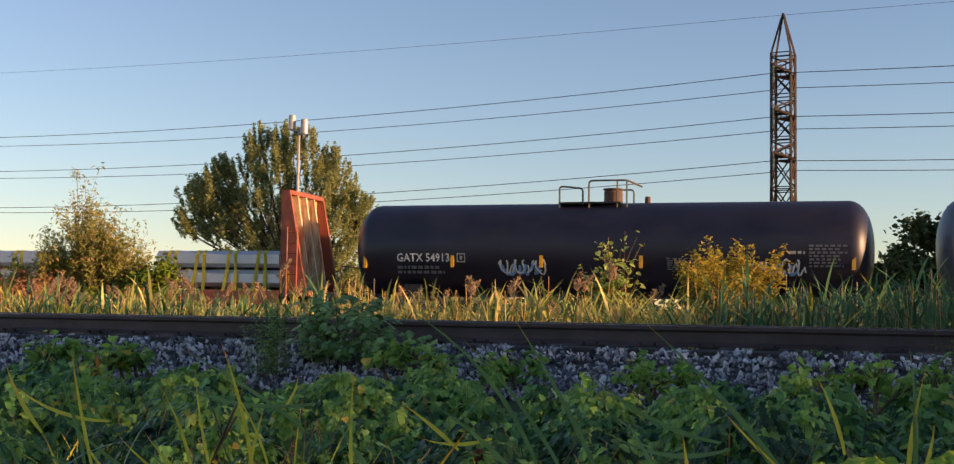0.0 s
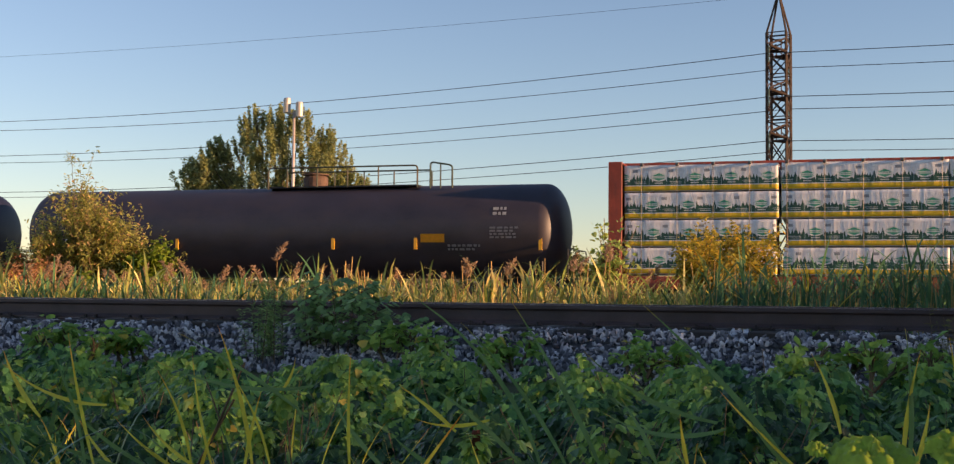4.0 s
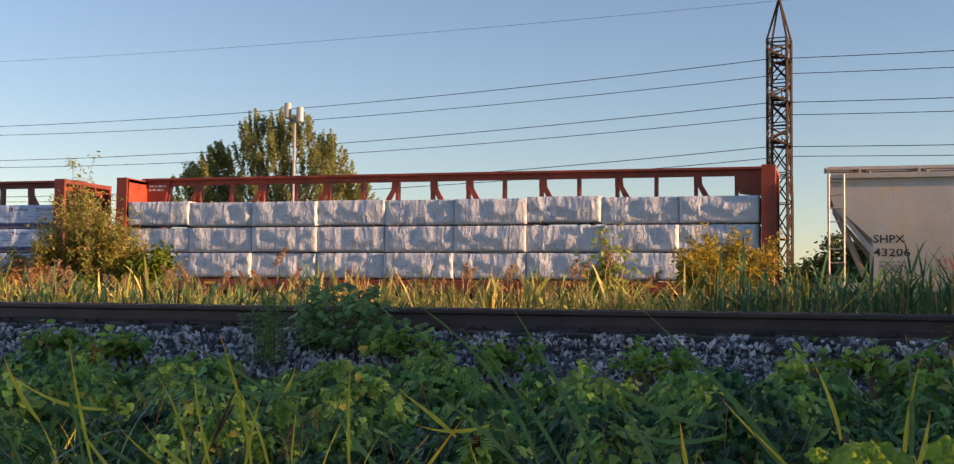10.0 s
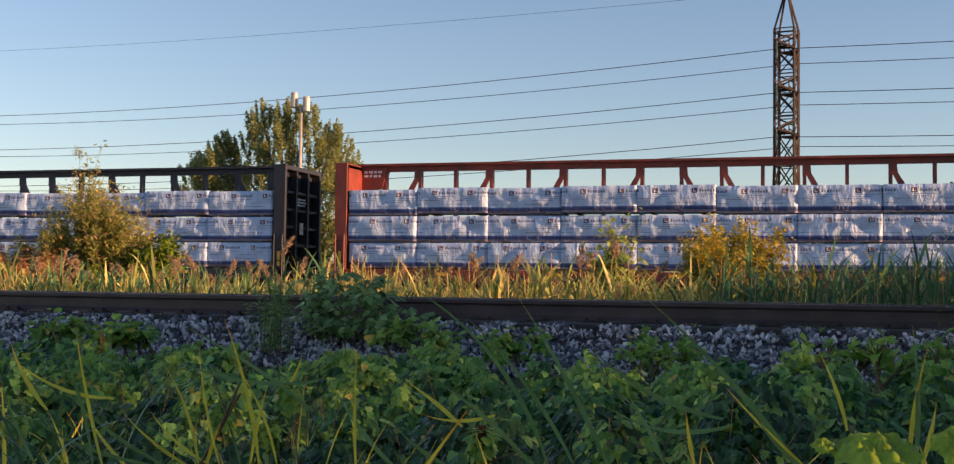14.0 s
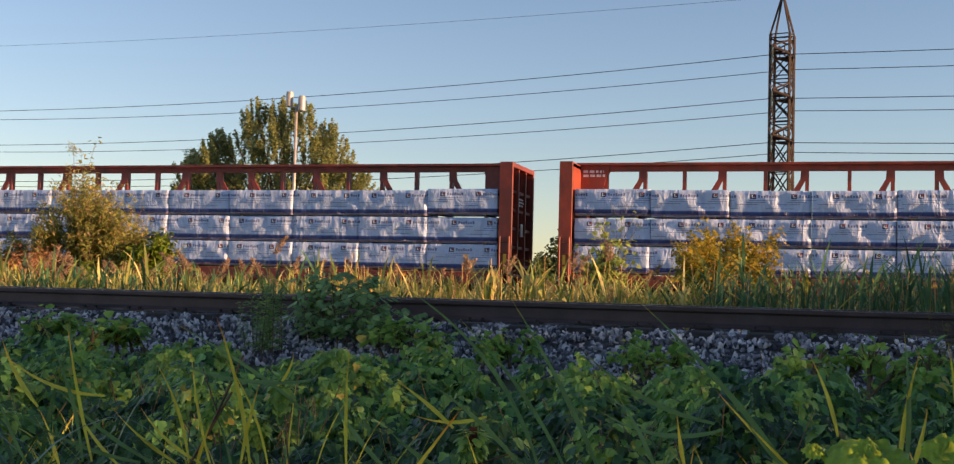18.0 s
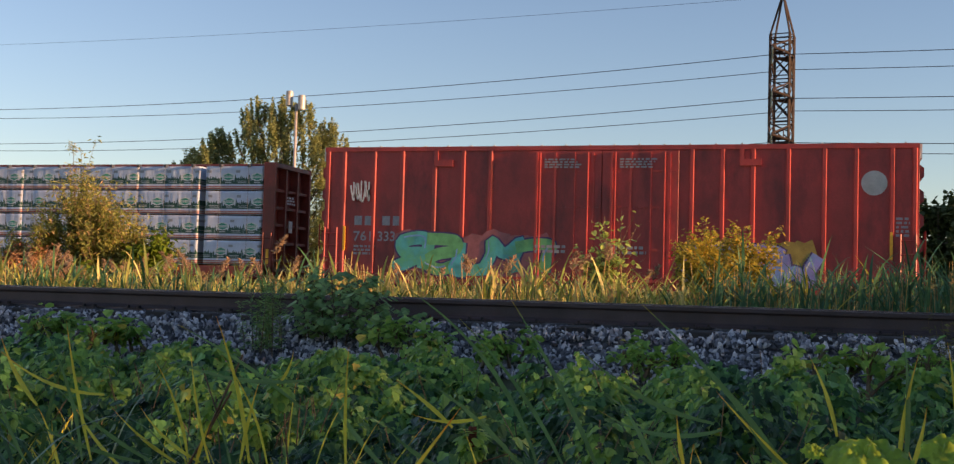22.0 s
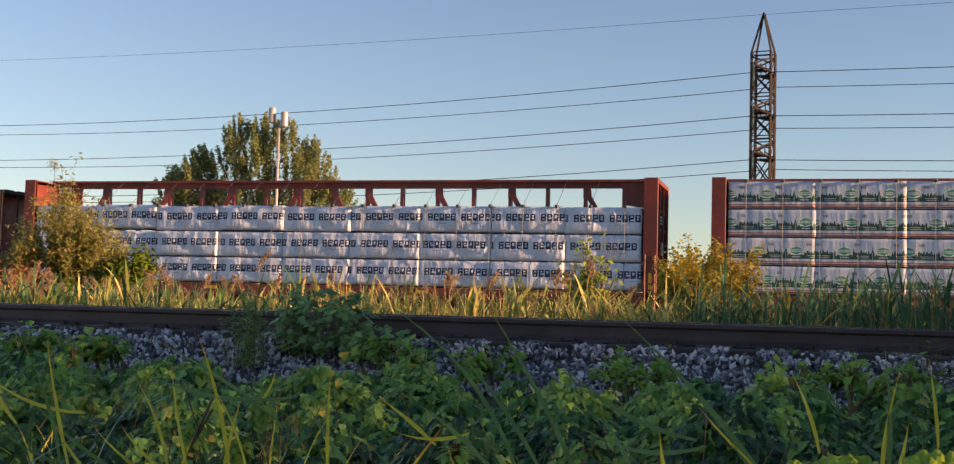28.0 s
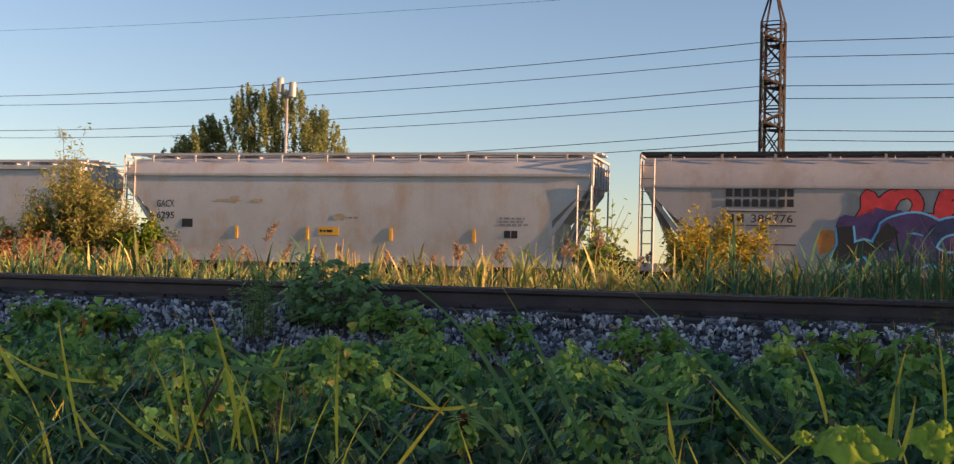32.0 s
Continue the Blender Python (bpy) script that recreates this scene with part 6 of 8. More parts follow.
def reeds():
    """The belt of reeds between the two tracks: sunlit and straw-coloured in the open, greener where it is shaded."""
    f, g, s, pl = Foliage(21), Foliage(22), Foliage(23), Foliage(24)
    rnd = random.Random(20)
    for i in range(4300):
        back = i > 3400
        y = 14.2 + 8.5 * rnd.random() ** 1.2 if not back else rnd.uniform(22, 33)
        x = rnd.uniform(-0.84 * y - 1.5, 0.14 * y + 1.5)
        zg = ground_height(x, y)
        right = x / y > -0.085 + 0.03 * noise.noise(Vector((x, y, 2)))
        tuft = noise.noise(Vector((x * 1.3, y * 0.9, 17)))
        tall = 1.20 + 0.26 * noise.noise(Vector((x * 0.7, y * 0.5, 7))) + (0.24 + 0.55 * tuft if right else 0.0)
        if right and tuft < -0.16 and rnd.random() < 0.8:
            continue
        golden = -0.44 < x / y < -0.10
        if back:
            tall = 1.05
        fol = g if right or rnd.random() < (0.15 if golden else 0.5) else f
        way = rnd.uniform(0, 6.28)
        for k in range(rnd.choice((3, 4, 5))):
            h = tall * rnd.uniform(0.15, 0.80)
            fol.blade((x + rnd.uniform(-0.04, 0.04), y, zg + h), way + math.pi * k + rnd.uniform(-0.5, 0.5), rnd.uniform(0.34, 0.72), rnd.uniform(0.024, 0.048), rnd.uniform(0.02, 0.34), 5, rnd.uniform(0.15, 1.0))
        fol.blade((x, y, zg + tall * 0.4), way, tall * rnd.uniform(0.45, 0.62), rnd.uniform(0.018, 0.03), rnd.uniform(0.02, 0.2), 5, rnd.uniform(0.02, 0.2))
        s.stalk((x, y, zg), (x + rnd.uniform(-0.10, 0.10), y + rnd.uniform(-0.1, 0.1), zg + tall * rnd.uniform(0.7, 0.95)), 0.006 if not golden else 0.009, 0.003)
        if golden and rnd.random() < 0.35:
            s.stalk((x + 0.1, y, zg), (x + rnd.uniform(-0.15, 0.3), y, zg + tall * rnd.uniform(0.8, 1.1)), 0.011, 0.005)
    for i in range(78):
        y = rnd.uniform(14.5, 21)
        x = rnd.uniform(-0.78 * y, -0.17 * y) if rnd.random() < 0.85 else rnd.uniform(-0.8 * y, 0.1 * y)
        h = 1.28 + rnd.uniform(-0.24, 0.20)
        zg = ground_height(x, y)
        top = Vector((x + rnd.uniform(-0.1, 0.1), y, zg + h))
        s.stalk((x, y, zg), top, 0.006, 0.003)
        lean = rnd.uniform(-0.14, 0.14)
        for k in range(70):
            t = rnd.random()
            fat = 0.052 * math.sin(math.pi * min(1, 0.12 + t * 0.95))
            q = (top.x + lean * t * t + rnd.uniform(-fat, fat), top.y + rnd.uniform(-fat, fat), top.z - 0.05 + t * 0.22)
            pl.leaf(q, rnd.uniform(0.045, 0.075), OVAL_LEAF, tilt=rnd.uniform(0.6, 1.5), yaw=rnd.uniform(0, 6.28))
    solid("reed_belt", f.mesh("reed_belt", M["reed"]), None, "sunlit straw-yellow reeds growing between the tracks", "reeds", kind="stuff")
    solid("green_reed_belt", g.mesh("green_reed_belt", M["reed_green"]), None, "green reeds growing between the tracks", "reeds", kind="stuff")
    solid("reed_stalks", s.mesh("reed_stalks", M["straw"]), None, "dry golden reed stalks between the tracks", "reeds", kind="stuff")
    solid("reed_plumes", pl.mesh("reed_plumes", M["plume"]), None, "pinkish brown reed plumes above the grass", "reeds", kind="stuff")


def limb(f, a, way, length, r, rnd, depth, tips, spread=0.6, droop=0.0):
    """A branch that forks; the ends are gathered in tips."""
    b = a + way * length
    f.stalk(a, b, r, r * 0.7)
    if depth == 0:
        tips.append((a, b))
        return
    for k in range(rnd.choice((2, 3))):
        d = (way + Vector((rnd.uniform(-spread, spread), rnd.uniform(-spread, spread), rnd.uniform(-spread * 0.5, spread * 0.7) - droop))).normalized()
        limb(f, a + way * length * rnd.uniform(0.55, 1.0), d, length * rnd.uniform(0.6, 0.85), r * 0.6, rnd, depth - 1, tips, spread, droop)


def shrub(name, label, at, height, spread, leaf, size, outline, count, seed, stems=6, up=1.0, group="", fork=0.45, cone=0.0):
    ob = thing(name, label, "shrub", group, at=Matrix.Translation(at))
    w, f = Foliage(seed), Foliage(seed + 1)
    rnd = w.rnd
    tips = []
    for k in range(stems):
        d = Vector((rnd.uniform(-spread, spread), rnd.uniform(-spread, spread), up)).normalized()
        off = rnd.uniform(-1, 1) * abs(rnd.uniform(0.2, 1))
        tall = height * (1.0 - 0.60 * abs(off) if cone else 1.0)
        limb(w, Vector((rnd.uniform(-0.2, 0.2) * spread + cone * off, rnd.uniform(-0.2, 0.2) * spread, 0)), d, tall * rnd.uniform(0.35, 0.5), 0.02, rnd, 3, tips, fork)
    for i in range(count):
        a, b = rnd.choice(tips)
        p = a.lerp(b, rnd.uniform(-0.3, 1.15)) + Vector([rnd.gauss(0, 0.05) for _ in range(3)])
        if p.z < 0.02:
            continue
        f.leaf(p, size * rnd.uniform(0.6, 1.3), outline)
    part("branching", w.mesh("branching", M["twig"]), None, ob, kind="stuff")
    part("crown", f.mesh("crown", M[leaf]), None, ob)
    return ob


def crown_tree(name, label, at, height, clumps, leaf, size, per, seed, trunk_r=0.3, group=""):
    """A tree: trunk, limbs to each clump, and clumps of leaves with gaps between them."""
    ob = thing(name, label, "tree", group, at=Matrix.Translation(at))
    rnd = random.Random(seed)
    w, f = Foliage(seed), Foliage(seed + 1)
    bm = bmesh.new()
    bar(bm, (0, 0, -0.2), (0, 0, height * 0.55), trunk_r, 9, trunk_r * 0.5)
    part("trunk", bm, M["bark"], ob, smooth=True)
    for cx, cy, cz, r, rz in clumps:
        base = Vector((0, 0, max(0.8, min(height * 0.5, cz * 0.5))))
        c = Vector((cx, cy, cz))
        w.stalk(base, c, trunk_r * 0.25, 0.05)
        for k in range(5):
            d = Vector([rnd.gauss(0, 1) for _ in range(3)]).normalized()
            w.stalk(base.lerp(c, rnd.uniform(0.6, 1)), c + Vector((d.x * r, d.y * r, d.z * rz)) * 0.9, 0.05, 0.015)
        subs = []
        for k in range(9):
            d = Vector([rnd.gauss(0, 1) for _ in range(3)]).normalized() * rnd.random() ** 0.4
            subs.append(c + Vector((d.x * r, d.y * r, d.z * rz)))
        for i in range(int(per * r * r)):
            q = rnd.choice(subs)
            p = q + Vector((rnd.gauss(0, r * 0.23), rnd.gauss(0, r * 0.23), rnd.gauss(0, rz * 0.22)))
            f.leaf(p, size * rnd.uniform(0.6, 1.3), ROUND_LEAF)
    part("branching", w.mesh("branching", M["bark"]), None, ob, kind="stuff")
    part("crown", f.mesh("crown", M[leaf]), None, ob)
    return ob


def poplar():
    """A broad old poplar: limbs that fan out and end in many pointed leafy shoots."""
    ob = thing("poplar_tree", "large poplar tree with a broad uneven olive crown", "tree", at=Matrix.Translation((-41.2, 85.5, -1.1)))
    w, f = Foliage(41), Foliage(42)
    rnd = w.rnd
    bm = bmesh.new()
    bar(bm, (0, 0, -0.2), (0, 0, 8.0), 0.42, 9, 0.2)
    part("trunk", bm, M["bark"], ob, smooth=True)
    crown = [(-9.3, 9.6), (-8.4, 12.0), (-7.1, 12.7), (-6.0, 13.8), (-5.2, 13.6), (-4.4, 12.6), (-3.7, 15.2), (-2.15, 16.1), (-1.4, 15.5), (-0.5, 16.3), (0.5, 15.6), (2.3, 15.7), (3.0, 14.0), (4.0, 14.3), (4.9, 13.2), (5.2, 11.6), (6.1, 10.7), (7.9, 9.9)]

    def crest(x):
        for (a, za), (b, zb) in zip(crown, crown[1:]):
            if a <= x <= b:
                return za + (zb - za) * (x - a) / (b - a)
        return 8.0

    def shoot(x, y, z, tall, fat, leaves):
        d = Vector((x * 0.62, y * 0.5, max(3.0, z - 1.5))).normalized()
        d = (d + Vector((rnd.uniform(-0.16, 0.16), rnd.uniform(-0.16, 0.16), 0))).normalized()
        tip = Vector((x, y, z))
        foot = tip - d * tall
        w.stalk(foot, tip - d * 0.2, 0.035, 0.012)
        for i in range(leaves):
            q = rnd.random() ** 0.85
            rr = fat * (1.03 - q) ** 0.55 * (0.55 + 0.45 * math.sin(q * 9 + x * 3))
            f.leaf(foot + d * (tall * q) + Vector((rnd.gauss(0, rr * 0.62), rnd.gauss(0, rr * 0.62), rnd.gauss(0, 0.12))), rnd.uniform(0.12, 0.23), ROUND_LEAF)
        return foot

    for n in range(640):
        x, y = rnd.uniform(-9.2, 7.6), rnd.uniform(-2.8, 2.8)
        if n < 85:
            x, y = -9.2 + 16.9 * (n + rnd.random()) / 85, rnd.uniform(-1.0, 1.0)
            z = crest(x) - rnd.uniform(0.0, 0.35)
        else:
            low = 7.4 if x < -4.6 else 1.8
            z = low + (crest(x) - 0.4 - 0.12 * y * y - low) * rnd.random() ** 0.75
            if noise.noise(Vector((x * 0.55, y * 0.4, z * 0.5))) < -0.22:
                continue
            if -5.2 < x < -4.0 and z > 11.2:
                continue
        foot = shoot(x, y, z, rnd.uniform(1.5, 2.5), rnd.uniform(0.30, 0.46) if n < 85 else rnd.uniform(0.42, 0.66), 120 if n < 85 else 190)
        if n % 5 == 0:
            w.stalk((x * 0.08, y * 0.1, max(1.8, min(7.0, z * 0.38))), foot, 0.085, 0.035)
    part("branching", w.mesh("branching", M["bark"]), None, ob, kind="stuff")
    part("crown", f.mesh("crown", M["poplar"]), None, ob)


def far_hedge():
    """Low scrub beyond the far track, which closes the view under the trees."""
    f = Foliage(210)
    rnd = f.rnd
    for i in range(16000):
        y = rnd.uniform(52, 74)
        x = rnd.uniform(-0.95 * y, 0.2 * y)
        h = 1.7 + 0.9 * noise.noise(Vector((x * 0.12, y * 0.05, 6))) + 0.5 * noise.noise(Vector((x * 0.5, y * 0.3, 8)))
        f.leaf((x, y, -1.1 + h * rnd.random() ** 0.6), rnd.uniform(0.22, 0.42), ROUND_LEAF)
    solid("far_scrub", f.mesh("far_scrub", M["far_leaf"]), None, "low green scrub beyond the far track", "scrub", kind="stuff")

CATTAILS = (
    (3.10, ((-0.564, -0.369, -0.819, 0.069, 0.019, 0.017, 0), (-0.719, -0.393, -1.129, 0.105, 0.095, 0.015, 0), (-0.653, -0.374, -0.943, 0.013, 0.029, 0.014, 0))),
    (3.00, ((-0.077, -0.330, -0.443, 0.066, 0.022, 0.017, 0), (-0.258, -0.223, -0.587, -0.052, -0.046, 0.015, 0), (-0.236, -0.237, -0.547, -0.206, -0.052, 0.015, 0), (-0.063, -0.329, -0.251, -0.138, -0.009, 0.011, 1))),
    (2.80, ((-1.419, -0.372, -1.512, 0.005, 0.014, 0.014, 1), (-1.445, -0.374, -1.399, -0.162, -0.006, 0.012, 1), (-1.347, -0.168, -1.290, -0.073, 0.009, 0.010, 1), (-1.254, -0.149, -1.684, -0.094, -0.049, 0.013, 0), (-1.533, -0.378, -1.604, -0.065, -0.014, 0.011, 1), (-1.368, -0.370, -1.493, -0.094, 0.023, 0.010, 1))),
    (2.90, ((-1.652, -0.398, -1.750, -0.123, 0.021, 0.012, 1), (-1.191, -0.390, -1.191, -0.067, -0.009, 0.011, 1), (-1.315, -0.238, -1.681, -0.022, 0.012, 0.012, 0), (-1.073, -0.384, -1.281, -0.173, -0.012, 0.016, 0))),
    (2.70, ((-1.990, -0.246, -2.130, -0.074, -0.011, 0.016, 1), (-1.847, -0.381, -1.962, -0.022, 0.022, 0.014, 0), (-1.819, -0.379, -1.882, -0.020, -0.019, 0.012, 1), (-2.022, -0.390, -2.146, -0.155, -0.014, 0.015, 0), (-1.789, -0.207, -2.109, -0.106, -0.042, 0.012, 1), (-1.572, -0.367, -1.770, -0.237, -0.014, 0.013, 1))),
    (2.60, ((0.029, -0.194, -0.031, -0.028, 0.011, 0.011, 1), (0.162, -0.262, 0.159, 0.029, 0.011, 0.013, 0), (0.150, -0.262, 0.190, -0.013, -0.011, 0.012, 1), (0.173, -0.261, 0.204, -0.124, 0.005, 0.012, 1), (0.261, -0.171, 0.241, 0.012, 0.005, 0.009, 1))),
    (2.90, ((-0.903, -0.260, -1.069, -0.150, 0.009, 0.014, 1), (-0.815, -0.227, -1.034, -0.235, -0.024, 0.012, 1), (-0.942, -0.361, -1.084, -0.268, -0.012, 0.016, 0), (-0.719, -0.349, -0.995, -0.132, 0.021, 0.014, 0))),
    (2.80, ((-0.306, -0.314, -0.322, -0.182, -0.006, 0.012, 1), (-0.374, -0.318, -0.474, -0.152, 0.011, 0.013, 0), (-0.072, -0.302, -0.166, -0.190, -0.009, 0.012, 0))),
    (2.90, ((-1.763, -0.404, -2.142, -0.168, -0.030, 0.016, 0), (-1.801, -0.406, -2.218, -0.274, -0.036, 0.015, 0), (-1.857, -0.426, -2.038, -0.267, -0.012, 0.012, 1), (-1.615, -0.396, -1.834, -0.259, -0.018, 0.012, 1))),
)


def cattail_leaf(bx, bz, tx, tz, bow, width, y, rnd):
    """A strap leaf from its foot to its tip, bowed sideways and twisted a little."""
    v, f, uv = [], [], []
    n = 9
    d = Vector((tx - bx, 0, tz - bz))
    side = Vector((d.z, 0, -d.x)).normalized()
    dy = rnd.uniform(-0.05, 0.05)
    twist = rnd.uniform(-0.7, 0.7)
    for i in range(n + 1):
        k = i / n
        p = Vector((bx, y, bz)) + d * k + side * (bow * 2.8 * k * (1 - k)) + Vector((0, dy * k * k, 0))
        w = width * min(1.0, 0.55 + 1.6 * k, (1.03 - k) * 1.6) * 0.43
        a = twist * k
        u = side * math.cos(a) + Vector((0, 1, 0)) * math.sin(a)
        for s in (-1, 0, 1):
            q = p + u * (w * s) + Vector((0, 0.12 * w * abs(s), 0))
            v.append(tuple(q))
            uv.append((0.5 + s / 2, k))
    for i in range(n):
        for s in range(2):
            o = 3 * i + s
            f.append((o, o + 1, o + 4, o + 3))
    return v, f, uv


def cattails():
    rnd = random.Random(77)
    for y, leaves in CATTAILS:
        plant = thing("cattail_plant", "cattail with long bent green and yellowing leaves", "cattail", "cattails by the bank")
        for bx, bz, tx, tz, bow, width, dry in leaves:
            v, f, uv = cattail_leaf(bx, bz, tx, tz, bow, width, y, rnd)
            me = mesh_of(v, f, "leaf", M["dry_cattail" if dry else "cattail"], uv)
            part("leaf", me, None, plant, "yellowed leaf with a reddish tip" if dry else "")
    head = thing("cattail_spike", "brown cattail seed spike on a thin stalk", "cattail")
    bm = bmesh.new()
    bar(bm, (-0.879, 3.0, -0.55), (-0.879, 3.0, -0.24), 0.004, 6)
    part("stalk", bm, M["cattail"], head)
    part("spike", bm_cylinder(-0.879, 3.0, -0.318, 0.0115, 0.052, 12), M["cat_head"], head)


def near_weeds():
    """Single plants that stand out in front of the creepers and the rail."""
    ob = thing("rail_weed", "dark green leafy weed standing against the rail", "weed")
    w, f = Foliage(301), Foliage(302)
    rnd = w.rnd
    for k in range(15):
        x, y = rnd.uniform(-4.40, -3.42), rnd.uniform(9.2, 9.6)
        top = Vector((x + rnd.uniform(-0.22, 0.22), y + rnd.uniform(-0.1, 0.1), 0.30 - 0.9 * abs(x + 3.86) ** 1.4 + rnd.uniform(-0.26, 0.08)))
        a = Vector((x, y, -0.45))
        w.stalk(a, top, 0.007, 0.003)
        for i in range(7):
            q = a.lerp(top, 0.25 + 0.75 * i / 6)
            for out in (rnd.uniform(0, 6.28), rnd.uniform(0, 6.28)):
                d = Vector((math.cos(out), math.sin(out), 0.35))
                e = q + d * rnd.uniform(0.10, 0.20)
                w.stalk(q, e, 0.003, 0.002)
                for m in range(5):
                    f.leaf_on(q.lerp(e, 0.3 + 0.19 * m), rnd.uniform(0.045, 0.08), OVAL_LEAF if m % 2 else ROUND_LEAF, d + Vector((rnd.uniform(-0.9, 0.9), rnd.uniform(-0.9, 0.9), -0.7)), Vector((rnd.uniform(-0.4, 0.4), -0.5, 1.0)), -0.2)
    part("branching", w.mesh("branching", M["twig"]), None, ob, kind="stuff")
    part("crown", f.mesh("crown", M["nettle"]), None, ob)
    ob = thing("feathery_weed", "feathery green weed at the edge of the gravel", "weed")
    w, f = Foliage(303), Foliage(304)
    rnd = w.rnd
    for k in range(16):
        x, y = rnd.uniform(-4.62, -4.30), rnd.uniform(8.85, 9.1)
        top = Vector((x + rnd.uniform(-0.07, 0.07), y, rnd.uniform(-0.06, 0.16)))
        a = Vector((x, y, -0.5))
        w.stalk(a, top, 0.005, 0.002)
        for i in range(70):
            q = a.lerp(top, rnd.uniform(0.1, 1.0))
            f.leaf(q, rnd.uniform(0.035, 0.07), LONG_LEAF, tilt=rnd.uniform(-0.2, 0.9), yaw=rnd.uniform(0, 6.28))
    part("branching", w.mesh("branching", M["twig"]), None, ob, kind="stuff")
    part("crown", f.mesh("crown", M["nettle"]), None, ob)
    # pale shoots and vine tips against the gravel
    for n, (x, y, z, h, s) in enumerate(((-3.25, 9.1, -0.5, 0.34, 311), (-2.4, 8.9, -0.5, 0.24, 313), (-1.2, 8.7, -0.5, 0.26, 315), (0.1, 8.2, -0.55, 0.36, 317), (0.75, 8.5, -0.55, 0.32, 319), (-5.6, 8.6, -0.5, 0.26, 321), (-6.4, 8.8, -0.5, 0.3, 323))):
        shrub("creeper_shoot", "young green creeper shoots climbing over the gravel", (x, y, z), h * 0.9, 0.9, "vine_tip", 0.075, IVY_LEAF, 170, s, 7, group="creeper shoots")
    for x, y, z in ((-1.43, 3.0, -0.20), (-1.63, 3.0, -0.257), (-0.88, 3.0, -0.31), (-2.32, 3.0, -0.33), (-1.50, 3.0, -0.31)):
        clump = thing("seed_cluster", "pale green rounded cluster of small papery leaves", "weed", "seed clusters in the creepers")
        w, f = Foliage(int(-x * 100)), Foliage(int(-x * 100) + 1)
        w.stalk((x + 0.05, y + 0.05, z - 0.6), (x, y, z + 0.03), 0.004, 0.002)
        for i in range(95):
            d = Vector([w.rnd.gauss(0, 1) for _ in range(3)]).normalized()
            p = Vector((x, y, z)) + Vector((d.x * 0.042, d.y * 0.042, d.z * 0.048)) * w.rnd.uniform(0.6, 1.05)
            f.leaf_on(p, w.rnd.uniform(0.016, 0.028), ROUND_LEAF, d + Vector((0, 0, -0.8)), d + Vector((0, 0, 0.3)), -0.3)
        part("stem", w.mesh("stem", M["twig"]), None, clump)
        part("seed_head", f.mesh("seed_head", M["vine_tip"]), None, clump, kind="stuff")
    stem = thing("dead_stem", "bare brown forked stem leaning among the creepers", "weed")
    w = Foliage(371)
    for a, b, r in (((-1.72, 2.9, -0.52), (-1.53, 2.9, -0.20), 0.006), ((-1.60, 2.9, -0.32), (-1.50, 2.9, -0.10), 0.005), ((-1.57, 2.9, -0.26), (-1.62, 2.9, -0.14), 0.003), ((-1.02, 3.0, -0.42), (-0.78, 3.0, -0.33), 0.004)):
        w.stalk(a, b, r, r * 0.6)
    part("branching", w.mesh("branching", M["twig"]), None, stem, kind="stuff")
    dead = thing("dry_weed", "thin dry weed stems standing before the rail", "weed")
    w, f = Foliage(373), Foliage(374)
    for k in range(16):
        x, y = w.rnd.uniform(0.66, 0.95), w.rnd.uniform(8.4, 8.8)
        top = Vector((x + w.rnd.uniform(-0.12, 0.1), y, w.rnd.uniform(-0.22, 0.06)))
        w.stalk((x, y, -0.55), top, 0.003, 0.0015)
        for i in range(14):
            f.leaf(Vector((x, y, -0.55)).lerp(top, w.rnd.uniform(0.3, 1.0)), w.rnd.uniform(0.025, 0.06), LONG_LEAF, tilt=w.rnd.uniform(0.0, 1.0))
    part("branching", w.mesh("branching", M["twig"]), None, dead, kind="stuff")
    part("crown", f.mesh("crown", M["dull_leaf"]), None, dead)
    # broad ruffled lime-green leaves close to the camera
    plant = thing("broadleaf_plant", "bright lime-green ruffled leaves close to the ground", "plant")
    for k, (x, z, wide, high) in enumerate(((0.052, -0.112, 0.056, 0.024), (0.163, -0.100, 0.046, 0.027), (-0.012, -0.106, 0.014, 0.011))):
        v, faces, uv = [(x, 1.6, z)], [], [(0.5, 0.5)]
        m, rings = 48, 12
        for r in range(1, rings + 1):
            q = r / rings
            for i in range(m):
                a = 2 * math.pi * i / m
                e = q * (1 + 0.30 * q * noise.noise(Vector((3 * math.cos(a), 3 * math.sin(a), 7 + k))))
                bx, by = e * math.cos(a), e * math.sin(a)
                lift = 0.42 * noise.noise(Vector((bx * 3.2, by * 3.2, k))) + 0.34 * noise.noise(Vector((bx * 8, by * 8, 4 + k))) + 0.14 * noise.noise(Vector((bx * 19, by * 19, 9 + k)))
                v.append((x + wide * bx, 1.6 + wide * 0.9 * by, z + high * (0.70 * by + 0.5 * (1 - q * q) + lift)))
                uv.append((0.5 + 0.5 * q * math.cos(a), 0.5 + 0.5 * q * math.sin(a)))
        for i in range(m):
            n = (i + 1) % m
            faces.append((0, 1 + i, 1 + n))
            for r in range(rings - 1):
                o = 1 + r * m
                faces.append((o + i, o + m + i, o + m + n, o + n))
        me = mesh_of(v, faces, "leaf", M["lime_leaf"], uv)
        me.polygons.foreach_set("use_smooth", [True] * len(me.polygons))
        part("leaf", me, None, plant)
    bm = bmesh.new()
